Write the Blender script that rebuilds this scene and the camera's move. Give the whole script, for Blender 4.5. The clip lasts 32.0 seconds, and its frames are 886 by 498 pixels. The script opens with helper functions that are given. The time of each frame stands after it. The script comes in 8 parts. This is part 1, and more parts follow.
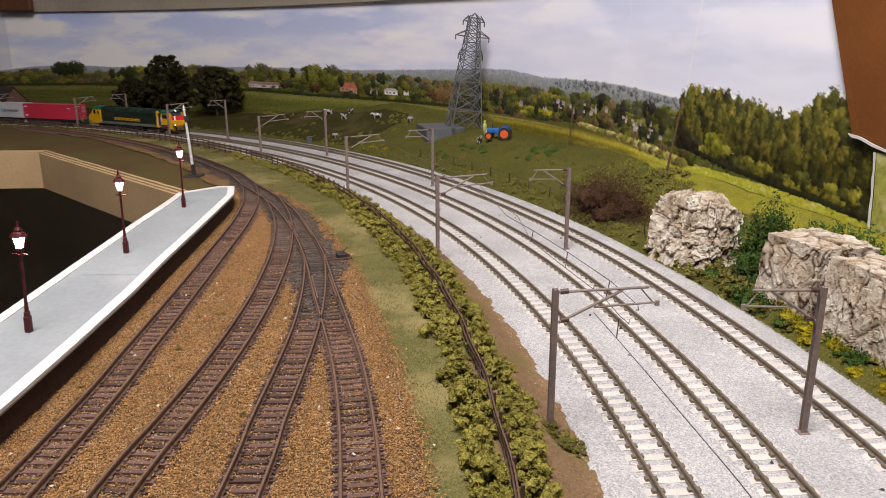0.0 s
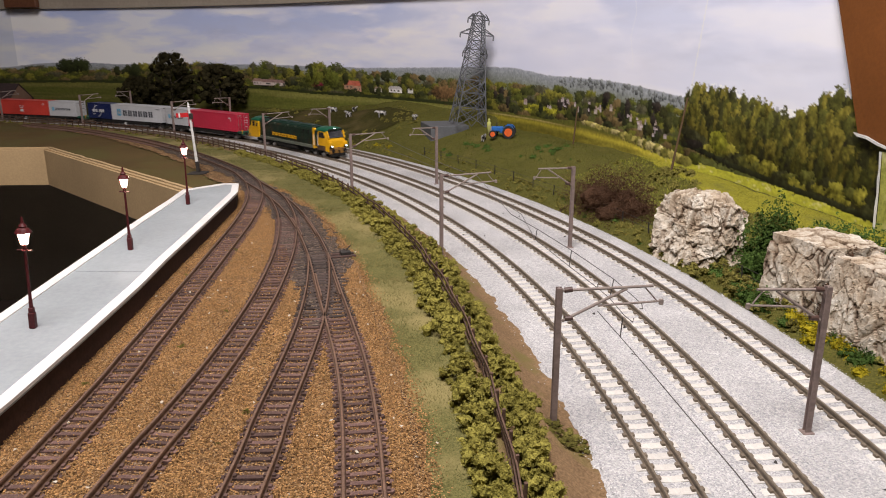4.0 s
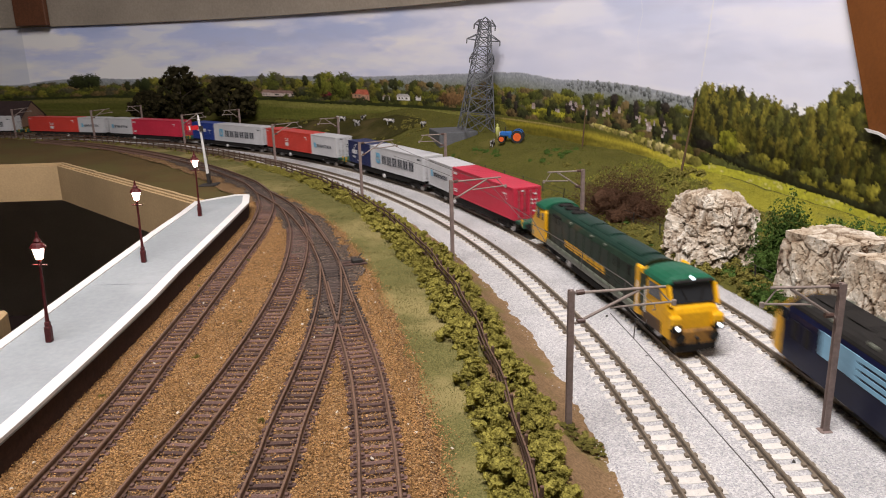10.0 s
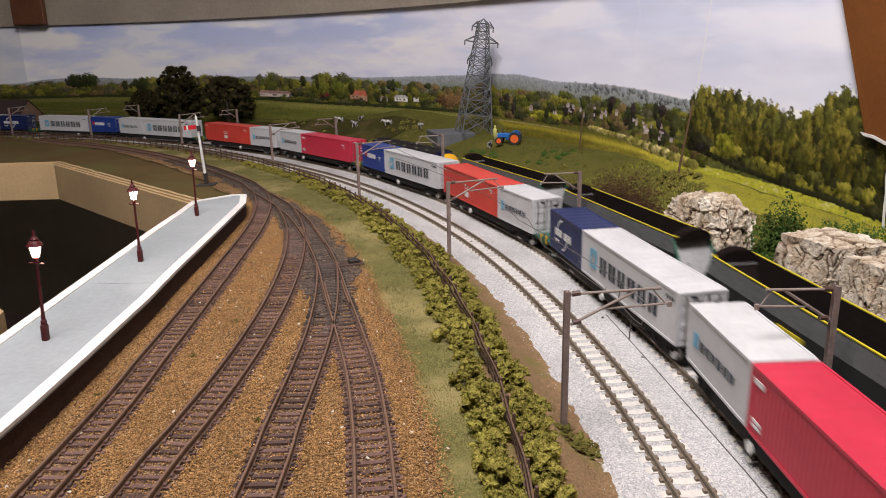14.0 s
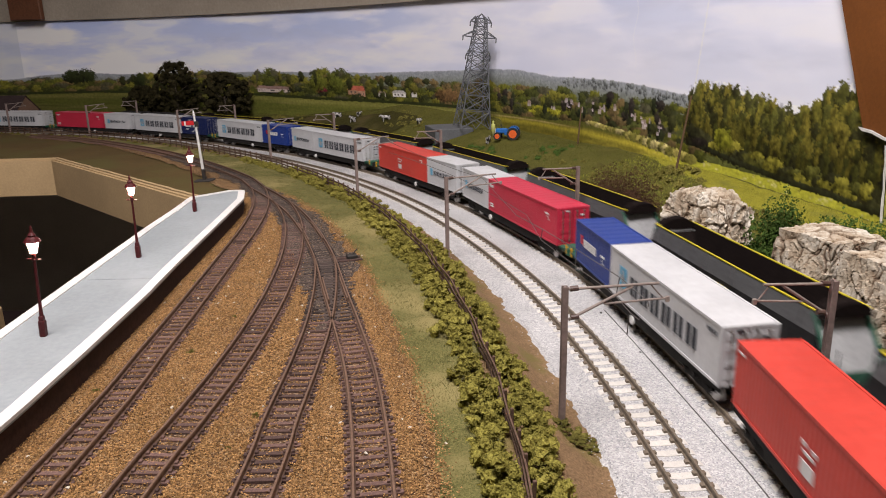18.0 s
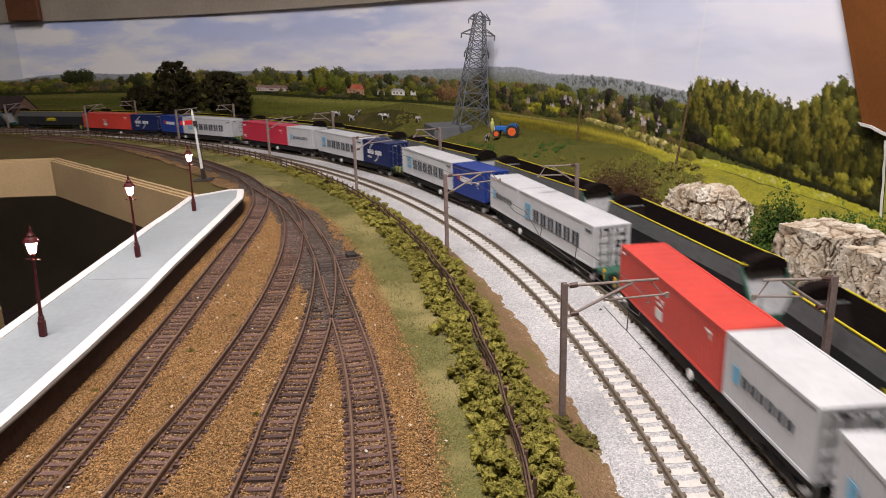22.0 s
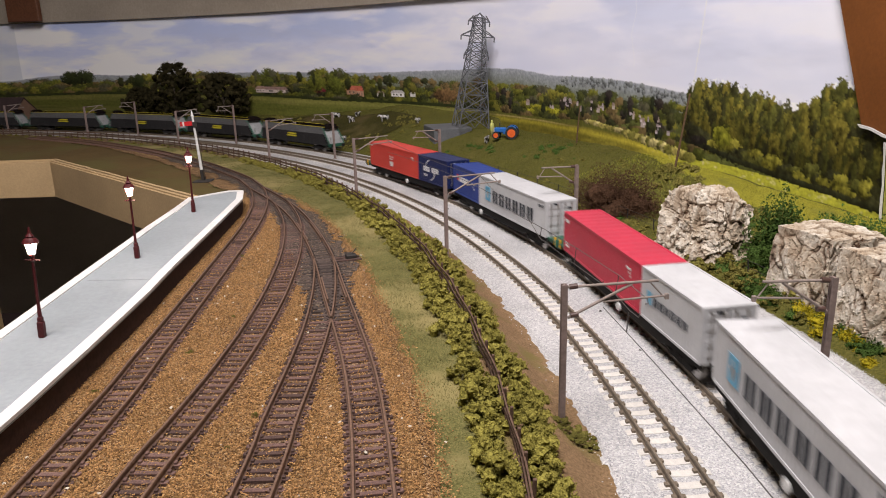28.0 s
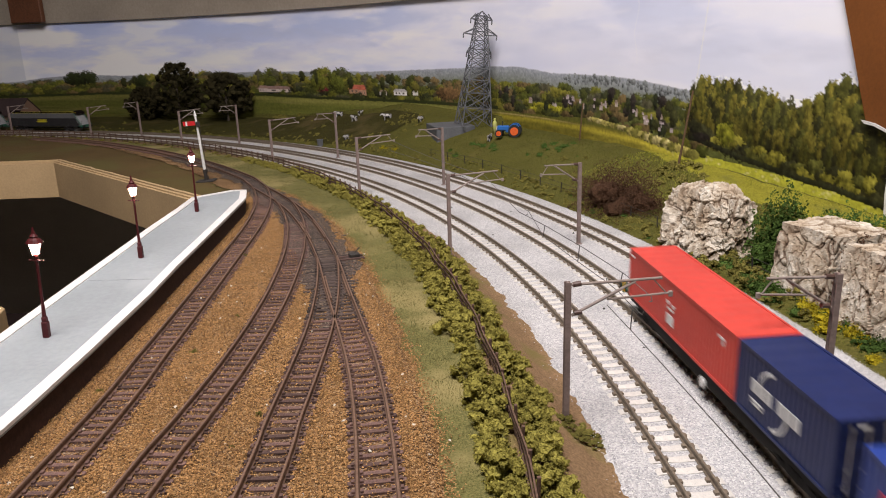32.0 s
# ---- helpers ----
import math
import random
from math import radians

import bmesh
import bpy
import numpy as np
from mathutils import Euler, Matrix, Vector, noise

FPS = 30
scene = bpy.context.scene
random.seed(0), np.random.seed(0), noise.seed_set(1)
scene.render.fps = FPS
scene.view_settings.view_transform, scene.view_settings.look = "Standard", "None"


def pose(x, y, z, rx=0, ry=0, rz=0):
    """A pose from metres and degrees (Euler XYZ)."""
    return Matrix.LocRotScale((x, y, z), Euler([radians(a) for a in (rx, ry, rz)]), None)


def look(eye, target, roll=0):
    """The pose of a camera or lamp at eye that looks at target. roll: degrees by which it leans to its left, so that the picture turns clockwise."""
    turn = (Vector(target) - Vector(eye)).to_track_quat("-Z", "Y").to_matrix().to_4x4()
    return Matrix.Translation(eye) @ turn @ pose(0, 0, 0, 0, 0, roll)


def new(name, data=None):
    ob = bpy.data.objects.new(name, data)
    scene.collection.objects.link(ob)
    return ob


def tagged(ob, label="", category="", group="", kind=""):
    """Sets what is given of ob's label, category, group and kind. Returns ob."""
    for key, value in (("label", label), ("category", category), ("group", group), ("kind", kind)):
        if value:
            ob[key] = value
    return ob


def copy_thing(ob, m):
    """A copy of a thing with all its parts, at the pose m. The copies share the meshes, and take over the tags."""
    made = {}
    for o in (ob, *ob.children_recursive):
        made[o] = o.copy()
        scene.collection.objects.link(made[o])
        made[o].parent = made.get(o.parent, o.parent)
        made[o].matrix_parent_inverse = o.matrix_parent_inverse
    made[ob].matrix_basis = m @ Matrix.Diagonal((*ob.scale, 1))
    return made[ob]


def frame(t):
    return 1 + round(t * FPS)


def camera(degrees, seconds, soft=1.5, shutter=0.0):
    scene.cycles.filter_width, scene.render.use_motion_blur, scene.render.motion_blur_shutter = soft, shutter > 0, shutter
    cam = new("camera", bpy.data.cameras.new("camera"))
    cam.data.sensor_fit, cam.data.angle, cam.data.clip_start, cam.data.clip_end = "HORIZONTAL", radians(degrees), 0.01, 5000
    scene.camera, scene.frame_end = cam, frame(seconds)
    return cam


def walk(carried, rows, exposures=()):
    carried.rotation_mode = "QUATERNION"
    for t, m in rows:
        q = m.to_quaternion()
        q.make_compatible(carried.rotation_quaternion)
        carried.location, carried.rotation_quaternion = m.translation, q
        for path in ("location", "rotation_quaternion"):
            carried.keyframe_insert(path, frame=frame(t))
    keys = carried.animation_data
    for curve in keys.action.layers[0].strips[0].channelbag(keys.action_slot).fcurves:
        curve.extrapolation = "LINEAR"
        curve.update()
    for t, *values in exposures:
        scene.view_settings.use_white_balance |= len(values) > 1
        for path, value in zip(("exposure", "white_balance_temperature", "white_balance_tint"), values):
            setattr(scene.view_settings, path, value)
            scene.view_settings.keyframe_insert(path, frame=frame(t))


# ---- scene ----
# A model railway of 4 mm scale: three curved main lines, a yard, a platform and a printed backdrop.
# Metres; rail tops of the main lines at z = 0, of the yard at z = YARD.
PATH = [
    (0, -0.0002, 0.0004, 0.1922, 74.13, 0.16, -0.05),
    (0.5, -0.0002, 0.0004, 0.1922, 74.13, 0.18, 0.07),
    (1, -0.0002, 0.0004, 0.1922, 74.14, 0.04, 0.19),
    (1.5, -0.0002, 0.0005, 0.1922, 74.14, -0.11, 0.24),
    (2, -0.0002, 0.0005, 0.1922, 74.08, 0.01, 0.24),
    (2.5, -0.0003, 0.0006, 0.1922, 74.07, 0.04, 0.22),
    (3, -0.0002, 0.0006, 0.1921, 74.09, -0.03, 0.29),
    (3.5, -0.0002, 0.0007, 0.1920, 74.07, 0.02, 0.28),
    (5.5, -0.0002, 0.0007, 0.1919, 73.74, -0.01, 0.37),
    (6, -0.0002, 0.0007, 0.1919, 73.76, -0.01, 0.45),
    (6.5, -0.0002, 0.0007, 0.1919, 73.87, 0.22, 0.44),
    (7, -0.0002, 0.0007, 0.1919, 74.01, 0.26, 0.44),
    (7.5, -0.0001, 0.0007, 0.1918, 74.15, 0.13, 0.44),
    (8, -0.0002, 0.0005, 0.1919, 74.19, 0.03, 0.39),
    (8.5, -0.0001, 0.0004, 0.1919, 74.30, 0.19, 0.33),
    (9, -0.0000, 0.0004, 0.1918, 74.31, 0.35, 0.32),
    (9.5, -0.0000, 0.0002, 0.1918, 74.26, 0.83, 0.49),
    (10, 0.0001, -0.0000, 0.1916, 74.50, 1.50, 0.80),
    (10.5, 0.0002, -0.0002, 0.1916, 74.53, 1.55, 0.96),
    (11, 0.0002, -0.0004, 0.1915, 74.51, 1.46, 0.87),
    (11.5, 0.0003, -0.0005, 0.1913, 74.52, 1.37, 0.83),
    (12, 0.0003, -0.0007, 0.1913, 74.49, 1.18, 0.74),
    (12.5, 0.0003, -0.0010, 0.1913, 74.56, 1.10, 0.73),
    (13, 0.0003, -0.0011, 0.1913, 74.62, 1.23, 0.69),
    (13.5, 0.0002, -0.0011, 0.1914, 74.63, 1.17, 0.67),
    (14, 0.0003, -0.0011, 0.1914, 74.61, 1.13, 0.66),
    (14.5, 0.0004, -0.0012, 0.1914, 74.57, 1.17, 0.67),
    (16.5, 0.0005, -0.0012, 0.1913, 74.31, 1.23, 0.61),
    (17, 0.0005, -0.0011, 0.1913, 74.34, 1.42, 0.53),
    (17.5, 0.0006, -0.0011, 0.1913, 74.32, 1.31, 0.61),
    (18, 0.0006, -0.0011, 0.1912, 74.27, 1.18, 0.53),
    (18.5, 0.0007, -0.0011, 0.1911, 74.20, 1.10, 0.46),
    (19, 0.0007, -0.0011, 0.1910, 74.23, 1.21, 0.42),
    (19.5, 0.0008, -0.0011, 0.1909, 74.38, 1.24, 0.32),
    (20, 0.0009, -0.0011, 0.1909, 74.49, 1.25, 0.38),
    (20.5, 0.0010, -0.0010, 0.1908, 74.40, 1.23, 0.40),
    (21, 0.0010, -0.0009, 0.1907, 74.29, 1.40, 0.32),
    (21.5, 0.0010, -0.0009, 0.1907, 74.09, 1.64, 0.51),
    (22, 0.0011, -0.0008, 0.1907, 74.13, 1.53, 0.44),
    (22.5, 0.0011, -0.0007, 0.1906, 74.19, 1.55, 0.39),
    (23, 0.0012, -0.0007, 0.1907, 74.18, 1.50, 0.39),
    (23.5, 0.0011, -0.0008, 0.1907, 74.19, 1.61, 0.39),
    (24, 0.0011, -0.0008, 0.1908, 74.26, 1.54, 0.35),
    (24.5, 0.0010, -0.0008, 0.1907, 74.18, 1.48, 0.35),
    (25, 0.0010, -0.0008, 0.1906, 74.12, 1.49, 0.32),
    (25.5, 0.0010, -0.0008, 0.1905, 74.12, 1.54, 0.35),
    (27.5, 0.0010, -0.0008, 0.1905, 74.31, 1.51, 0.48),
    (28, 0.0009, -0.0007, 0.1904, 74.26, 1.46, 0.41),
    (28.5, 0.0009, -0.0007, 0.1903, 74.28, 1.53, 0.39),
    (29, 0.0009, -0.0007, 0.1903, 74.18, 1.51, 0.39),
    (29.5, 0.0010, -0.0006, 0.1902, 74.07, 1.60, 0.42),
    (30, 0.0010, -0.0006, 0.1902, 74.10, 1.75, 0.54),
    (30.5, 0.0009, -0.0005, 0.1901, 74.13, 1.88, 0.59),
    (31, 0.0010, -0.0005, 0.1901, 74.14, 1.89, 0.64),
    (31.5, 0.0010, -0.0005, 0.1901, 74.17, 1.67, 0.61),
    (32, 0.0010, -0.0005, 0.1901, 74.16, 1.79, 0.59),
]

cam = camera(62.06, 32.0, soft=1.0, shutter=1.0)
walk(cam, [(t, pose(x, y, z, a, b, c)) for t, x, y, z, a, b, c in PATH])

# ---- light: an unseen warm lamp above the layout, and an added fill lamp ----
world = bpy.data.worlds.new("world")
scene.world = world
world.use_nodes = True
world.node_tree.nodes["Background"].inputs[0].default_value = (1.0, 0.93, 0.85, 1)
world.node_tree.nodes["Background"].inputs[1].default_value = 0.05


def ceiling_lamp(x, y, z, size, watts, colour, target, shade=180):
    data = bpy.data.lights.new("ceiling_lamp", "AREA")
    data.shape, data.size, data.energy, data.color = "DISK", size, watts, colour
    data.spread = math.radians(shade)
    ob = new("ceiling_lamp", data)
    ob.matrix_world = look((x, y, z), target)


ceiling_lamp(-0.10, 0.08, 1.26, 0.65, 36.8, (1.0, 0.925, 0.915), (0.38, 1.15, 0.05))
# fill lamp added to brighten the far left of the backdrop, below ceiling height
ceiling_lamp(-0.85, -0.05, 0.85, 0.24, 0.55, (1.0, 0.90, 0.92), (-0.78, 2.05, 0.20), 105)

# ---- plan ----
CX, CY = -1.534, 0.193          # centre of the main curve
R1, R2, R3 = 1.643, 1.6975, 1.7565
YARD = 0.017
BACK = 2.0                      # radius of the printed backdrop


def smooth(a, b, x):
    k = min(1.0, max(0.0, (x - a) / (b - a)))
    return k * k * (3 - 2 * k)


def ease(r, deg):
    """The curve opens slightly towards the near end and the far end."""
    if r == R2:
        return r - 0.006 * smooth(16, 2, deg)
    if r == R1:
        return r - 0.002 * smooth(20, 4, deg)
    return r - 0.003 * smooth(14, 22, deg) * smooth(40, 26, deg)


def on_curve(r, deg, off=0.0):
    rr = ease(r, deg) + off
    a = radians(deg)
    return CX + rr * math.cos(a), CY + rr * math.sin(a)


def polar(r, deg):
    return CX + r * math.cos(radians(deg)), CY + r * math.sin(radians(deg))


# ---- mesh helpers ----
class Shape:
    """A growing list of corners and faces, for one mesh."""

    def __init__(self):
        self.v, self.f = [], []

    def add(self, verts, faces):
        n = len(self.v)
        self.v += [tuple(p) for p in verts]
        self.f += [tuple(i + n for i in f) for f in faces]
        return self

    def box(self, cx, cy, cz, sx, sy, sz, m=None, bevel=0.0):
        hx, hy, hz = sx / 2, sy / 2, sz / 2
        if bevel:
            b = min(bevel, hx * 0.9, hy * 0.9, hz * 0.9)
            pts = []
            for sxn in (-1, 1):
                for syn in (-1, 1):
                    for szn in (-1, 1):
                        pts += [(sxn * hx, syn * (hy - b), szn * (hz - b)), (sxn * (hx - b), syn * hy, szn * (hz - b)), (sxn * (hx - b), syn * (hy - b), szn * hz)]

            def i(a, c, d, k):
                return ((a * 2 + c) * 2 + d) * 3 + k
            fs = []
            for a in (0, 1):
                q = [i(a, 0, 0, 0), i(a, 1, 0, 0), i(a, 1, 1, 0), i(a, 0, 1, 0)]
                fs.append(q if a else q[::-1])
                q = [i(0, a, 0, 1), i(0, a, 1, 1), i(1, a, 1, 1), i(1, a, 0, 1)]
                fs.append(q if a else q[::-1])
                q = [i(0, 0, a, 2), i(1, 0, a, 2), i(1, 1, a, 2), i(0, 1, a, 2)]
                fs.append(q if a else q[::-1])
            for a in (0, 1):
                for c in (0, 1):
                    fs.append([i(a, c, 0, 0), i(a, c, 0, 1), i(a, c, 1, 1), i(a, c, 1, 0)])
                    fs.append([i(a, 0, c, 0), i(a, 0, c, 2), i(a, 1, c, 2), i(a, 1, c, 0)])
                    fs.append([i(0, a, c, 1), i(0, a, c, 2), i(1, a, c, 2), i(1, a, c, 1)])
                    for e in (0, 1):
                        fs.append([i(a, c, e, 0), i(a, c, e, 1), i(a, c, e, 2)])
        else:
            pts = [(a * hx, c * hy, e * hz) for a in (-1, 1) for c in (-1, 1) for e in (-1, 1)]
            fs = [(0, 1, 3, 2), (4, 6, 7, 5), (0, 4, 5, 1), (2, 3, 7, 6), (0, 2, 6, 4), (1, 5, 7, 3)]
        pts = [Vector(p) for p in pts]
        if m is not None:
            pts = [m @ p for p in pts]
        return self.add([(p.x + cx, p.y + cy, p.z + cz) for p in pts], fs)

    def rod(self, a, b, r0, r1=None, n=8):
        r1 = r0 if r1 is None else r1
        a, b = Vector(a), Vector(b)
        w = (b - a).normalized()
        u = w.orthogonal().normalized()
        t = w.cross(u)
        ring = [u * math.cos(2 * math.pi * k / n) + t * math.sin(2 * math.pi * k / n) for k in range(n)]
        pts = [a + d * r0 for d in ring] + [b + d * r1 for d in ring]
        fs = [(k, (k + 1) % n, n + (k + 1) % n, n + k) for k in range(n)] + [tuple(range(n))[::-1], tuple(range(n, 2 * n))]
        return self.add(pts, fs)

    def lathe(self, x, y, profile, n=12):
        """profile: (radius, z) from the bottom to the top."""
        pts = [(x + r * math.cos(2 * math.pi * k / n), y + r * math.sin(2 * math.pi * k / n), z) for r, z in profile for k in range(n)]
        fs = [(i * n + k, i * n + (k + 1) % n, (i + 1) * n + (k + 1) % n, (i + 1) * n + k) for i in range(len(profile) - 1) for k in range(n)]
        fs += [tuple(range(n))[::-1], tuple(range((len(profile) - 1) * n, len(profile) * n))]
        return self.add(pts, fs)

    def prism(self, outline, y0, y1, m=None):
        """An outline in x, z drawn out along y."""
        n = len(outline)
        pts = [Vector((x, y0, z)) for x, z in outline] + [Vector((x, y1, z)) for x, z in outline]
        if m is not None:
            pts = [m @ p for p in pts]
        fs = [(k, (k + 1) % n, n + (k + 1) % n, n + k) for k in range(n)] + [tuple(range(n))[::-1], tuple(range(n, 2 * n))]
        return self.add(pts, fs)

    def strip(self, left, right):
        """A band between two lines of points."""
        n = len(left)
        return self.add(list(left) + list(right), [(k, k + 1, n + k + 1, n + k) for k in range(n - 1)])

    def sweep(self, path, section, close=True):
        """A section (side, up) carried along a path of (x, y, z)."""
        n, rings = len(section), []
        for k, p in enumerate(path):
            a, b = Vector(path[max(0, k - 1)]), Vector(path[min(len(path) - 1, k + 1)])
            d = (b - a).normalized()
            s = Vector((d.y, -d.x, 0)).normalized()
            rings += [Vector(p) + s * x + Vector((0, 0, z)) for x, z in section]
        fs = [(i * n + k, i * n + (k + 1) % n, (i + 1) * n + (k + 1) % n, (i + 1) * n + k) for i in range(len(path) - 1) for k in range(n if close else n - 1)]
        if close:
            fs += [tuple(range(n))[::-1], tuple(range((len(path) - 1) * n, len(path) * n))]
        return self.add(rings, fs)

    def blob(self, x, y, z, r, rough=0.35, seed=0, flat=1.0, sub=1):
        """A lumpy pebble or clump."""
        base, faces = ICO[sub]
        pts = []
        for p in base:
            k = r * (1 + rough * noise.noise(p * 1.7 + Vector((seed * 7.3, seed * 3.1, seed * 1.7))))
            pts.append((x + p.x * k, y + p.y * k, z + p.z * k * flat))
        return self.add(pts, faces)


def _ico(sub):
    bm = bmesh.new()
    bmesh.ops.create_icosphere(bm, subdivisions=sub, radius=1)
    out = [v.co.copy() for v in bm.verts], [tuple(v.index for v in f.verts) for f in bm.faces]
    bm.free()
    return out


ICO = {1: _ico(1), 2: _ico(2), 3: _ico(3)}


def mesh_of(name, shape, material, rounded=False):
    me = bpy.data.meshes.new(name)
    me.from_pydata(shape.v, [], shape.f)
    bm = bmesh.new()
    bm.from_mesh(me)
    bmesh.ops.recalc_face_normals(bm, faces=bm.faces)
    bm.to_mesh(me)
    bm.free()
    if rounded:
        me.polygons.foreach_set("use_smooth", [True] * len(me.polygons))
    me.materials.append(material)
    return me


def part(name, shape, material, parent=None, label="", rounded=False, at=None):
    """One mesh object, under a thing or under a part."""
    ob = new(name, shape if isinstance(shape, bpy.types.Mesh) else mesh_of(name, shape, material, rounded))
    if parent is not None:
        ob.parent = parent
    if at is not None:
        ob.matrix_local = at
    if label:
        tagged(ob, label)
    return ob


def thing(name, label, category, group="", kind="", at=None):
    ob = tagged(new(name), label, category, group, kind)
    if at is not None:
        ob.matrix_world = at
    return ob


# ---- materials ----
def material(name, a, b=None, rough=0.6, metal=0.0, fine=900.0, coarse=60.0, bump=0.2, depth=0.0006, vary=0.0, spec=0.3, patch=None, patch_at=0.55, coords="Object", island=0.0):
    """Two tones mixed by a fine grain, stains at a coarse scale, and fine relief."""
    b = b or tuple(c * 0.75 for c in a)
    m = bpy.data.materials.new(name)
    m.use_nodes = True
    nt = m.node_tree
    n, ln = nt.nodes, nt.links
    bsdf = n["Principled BSDF"]
    bsdf.inputs["Roughness"].default_value = rough
    bsdf.inputs["Metallic"].default_value = metal
    bsdf.inputs["Specular IOR Level"].default_value = spec
    tc = n.new("ShaderNodeTexCoord")
    g = n.new("ShaderNodeTexNoise")
    g.inputs["Scale"].default_value, g.inputs["Detail"].default_value, g.inputs["Roughness"].default_value = fine, 3, 0.7
    c = n.new("ShaderNodeTexNoise")
    c.inputs["Scale"].default_value, c.inputs["Detail"].default_value = coarse, 4
    for t in (g, c):
        ln.new(tc.outputs[coords], t.inputs["Vector"])
    r1 = n.new("ShaderNodeValToRGB")
    r1.color_ramp.elements[0].position, r1.color_ramp.elements[1].position = 0.36, 0.64
    r1.color_ramp.elements[0].color, r1.color_ramp.elements[1].color = (*b, 1), (*a, 1)
    ln.new(g.outputs["Fac"], r1.inputs[0])
    last = r1.outputs[0]
    r2 = n.new("ShaderNodeValToRGB")
    r2.color_ramp.elements[0].position, r2.color_ramp.elements[1].position = 0.35, 0.7
    r2.color_ramp.elements[0].color, r2.color_ramp.elements[1].color = (0.72, 0.72, 0.72, 1), (1, 1, 1, 1)
    ln.new(c.outputs["Fac"], r2.inputs[0])
    mul = n.new("ShaderNodeMix")
    mul.data_type, mul.blend_type = "RGBA", "MULTIPLY"
    mul.inputs[0].default_value = 0.6
    ln.new(last, mul.inputs[6])
    ln.new(r2.outputs[0], mul.inputs[7])
    last = mul.outputs[2]
    if patch:
        r3 = n.new("ShaderNodeValToRGB")
        r3.color_ramp.elements[0].position, r3.color_ramp.elements[1].position = patch_at, patch_at + 0.12
        p2 = n.new("ShaderNodeTexNoise")
        p2.inputs["Scale"].default_value, p2.inputs["Detail"].default_value = coarse * 0.45, 5
        ln.new(tc.outputs[coords], p2.inputs["Vector"])
        ln.new(p2.outputs["Fac"], r3.inputs[0])
        mx = n.new("ShaderNodeMix")
        mx.data_type = "RGBA"
        ln.new(r3.outputs[0], mx.inputs[0])
        ln.new(last, mx.inputs[6])
        mx.inputs[7].default_value = (*patch, 1)
        last = mx.outputs[2]
    if vary or island:
        h = n.new("ShaderNodeHueSaturation")
        mp = n.new("ShaderNodeMapRange")
        amount = vary or island
        mp.inputs[3].default_value, mp.inputs[4].default_value = 1 - amount, 1 + amount
        src = n.new("ShaderNodeNewGeometry").outputs["Random Per Island"] if island else n.new("ShaderNodeObjectInfo").outputs["Random"]
        ln.new(src, mp.inputs[0])
        ln.new(mp.outputs[0], h.inputs["Value"])
        ln.new(last, h.inputs["Color"])
        last = h.outputs[0]
    ln.new(last, bsdf.inputs["Base Color"])
    if bump:
        bp = n.new("ShaderNodeBump")
        bp.inputs["Strength"].default_value, bp.inputs["Distance"].default_value = bump, depth
        ln.new(g.outputs["Fac"], bp.inputs["Height"])
        ln.new(bp.outputs[0], bsdf.inputs["Normal"])
    return m


def granules(name, tones, scale, bump=1.0, depth=0.0012, rough=0.9, patch=None, coarse=18.0):
    """Loose chips: cells of several tones with deep relief."""
    m = bpy.data.materials.new(name)
    m.use_nodes = True
    nt = m.node_tree
    n, ln = nt.nodes, nt.links
    bsdf = n["Principled BSDF"]
    bsdf.inputs["Roughness"].default_value, bsdf.inputs["Specular IOR Level"].default_value = rough, 0.2
    tc = n.new("ShaderNodeTexCoord")
    vo = n.new("ShaderNodeTexVoronoi")
    vo.inputs["Scale"].default_value = scale
    ln.new(tc.outputs["Object"], vo.inputs["Vector"])
    sep = n.new("ShaderNodeSeparateColor")
    ln.new(vo.outputs["Color"], sep.inputs[0])
    ramp = n.new("ShaderNodeValToRGB")
    ramp.color_ramp.interpolation = "CONSTANT"
    while len(ramp.color_ramp.elements) < len(tones):
        ramp.color_ramp.elements.new(0.5)
    for k, t in enumerate(tones):
        ramp.color_ramp.elements[k].position, ramp.color_ramp.elements[k].color = k / len(tones), (*t, 1)
    ln.new(sep.outputs[0], ramp.inputs[0])
    no = n.new("ShaderNodeTexNoise")
    no.inputs["Scale"].default_value, no.inputs["Detail"].default_value = coarse, 5
    ln.new(tc.outputs["Object"], no.inputs["Vector"])
    last = ramp.outputs[0]
    r3 = n.new("ShaderNodeValToRGB")
    r3.color_ramp.elements[0].position, r3.color_ramp.elements[1].position = 0.4, 0.68
    r3.color_ramp.elements[0].color, r3.color_ramp.elements[1].color = (0.8, 0.8, 0.8, 1), (1, 1, 1, 1)
    ln.new(no.outputs["Fac"], r3.inputs[0])
    mul = n.new("ShaderNodeMix")
    mul.data_type, mul.blend_type = "RGBA", "MULTIPLY"
    mul.inputs[0].default_value = 1.0
    ln.new(last, mul.inputs[6])
    ln.new(r3.outputs[0], mul.inputs[7])
    ln.new(mul.outputs[2], bsdf.inputs["Base Color"])
    bp = n.new("ShaderNodeBump")
    bp.inputs["Strength"].default_value, bp.inputs["Distance"].default_value = bump, depth
    bp.invert = True
    ln.new(vo.outputs["Distance"], bp.inputs["Height"])
    ln.new(bp.outputs[0], bsdf.inputs["Normal"])
    return m


def glow(name, colour, strength):
    m = bpy.data.materials.new(name)
    m.use_nodes = True
    b = m.node_tree.nodes["Principled BSDF"]
    b.inputs["Base Color"].default_value = (*colour, 1)
    b.inputs["Emission Color"].default_value = (*colour, 1)
    b.inputs["Emission Strength"].default_value = strength
    return m


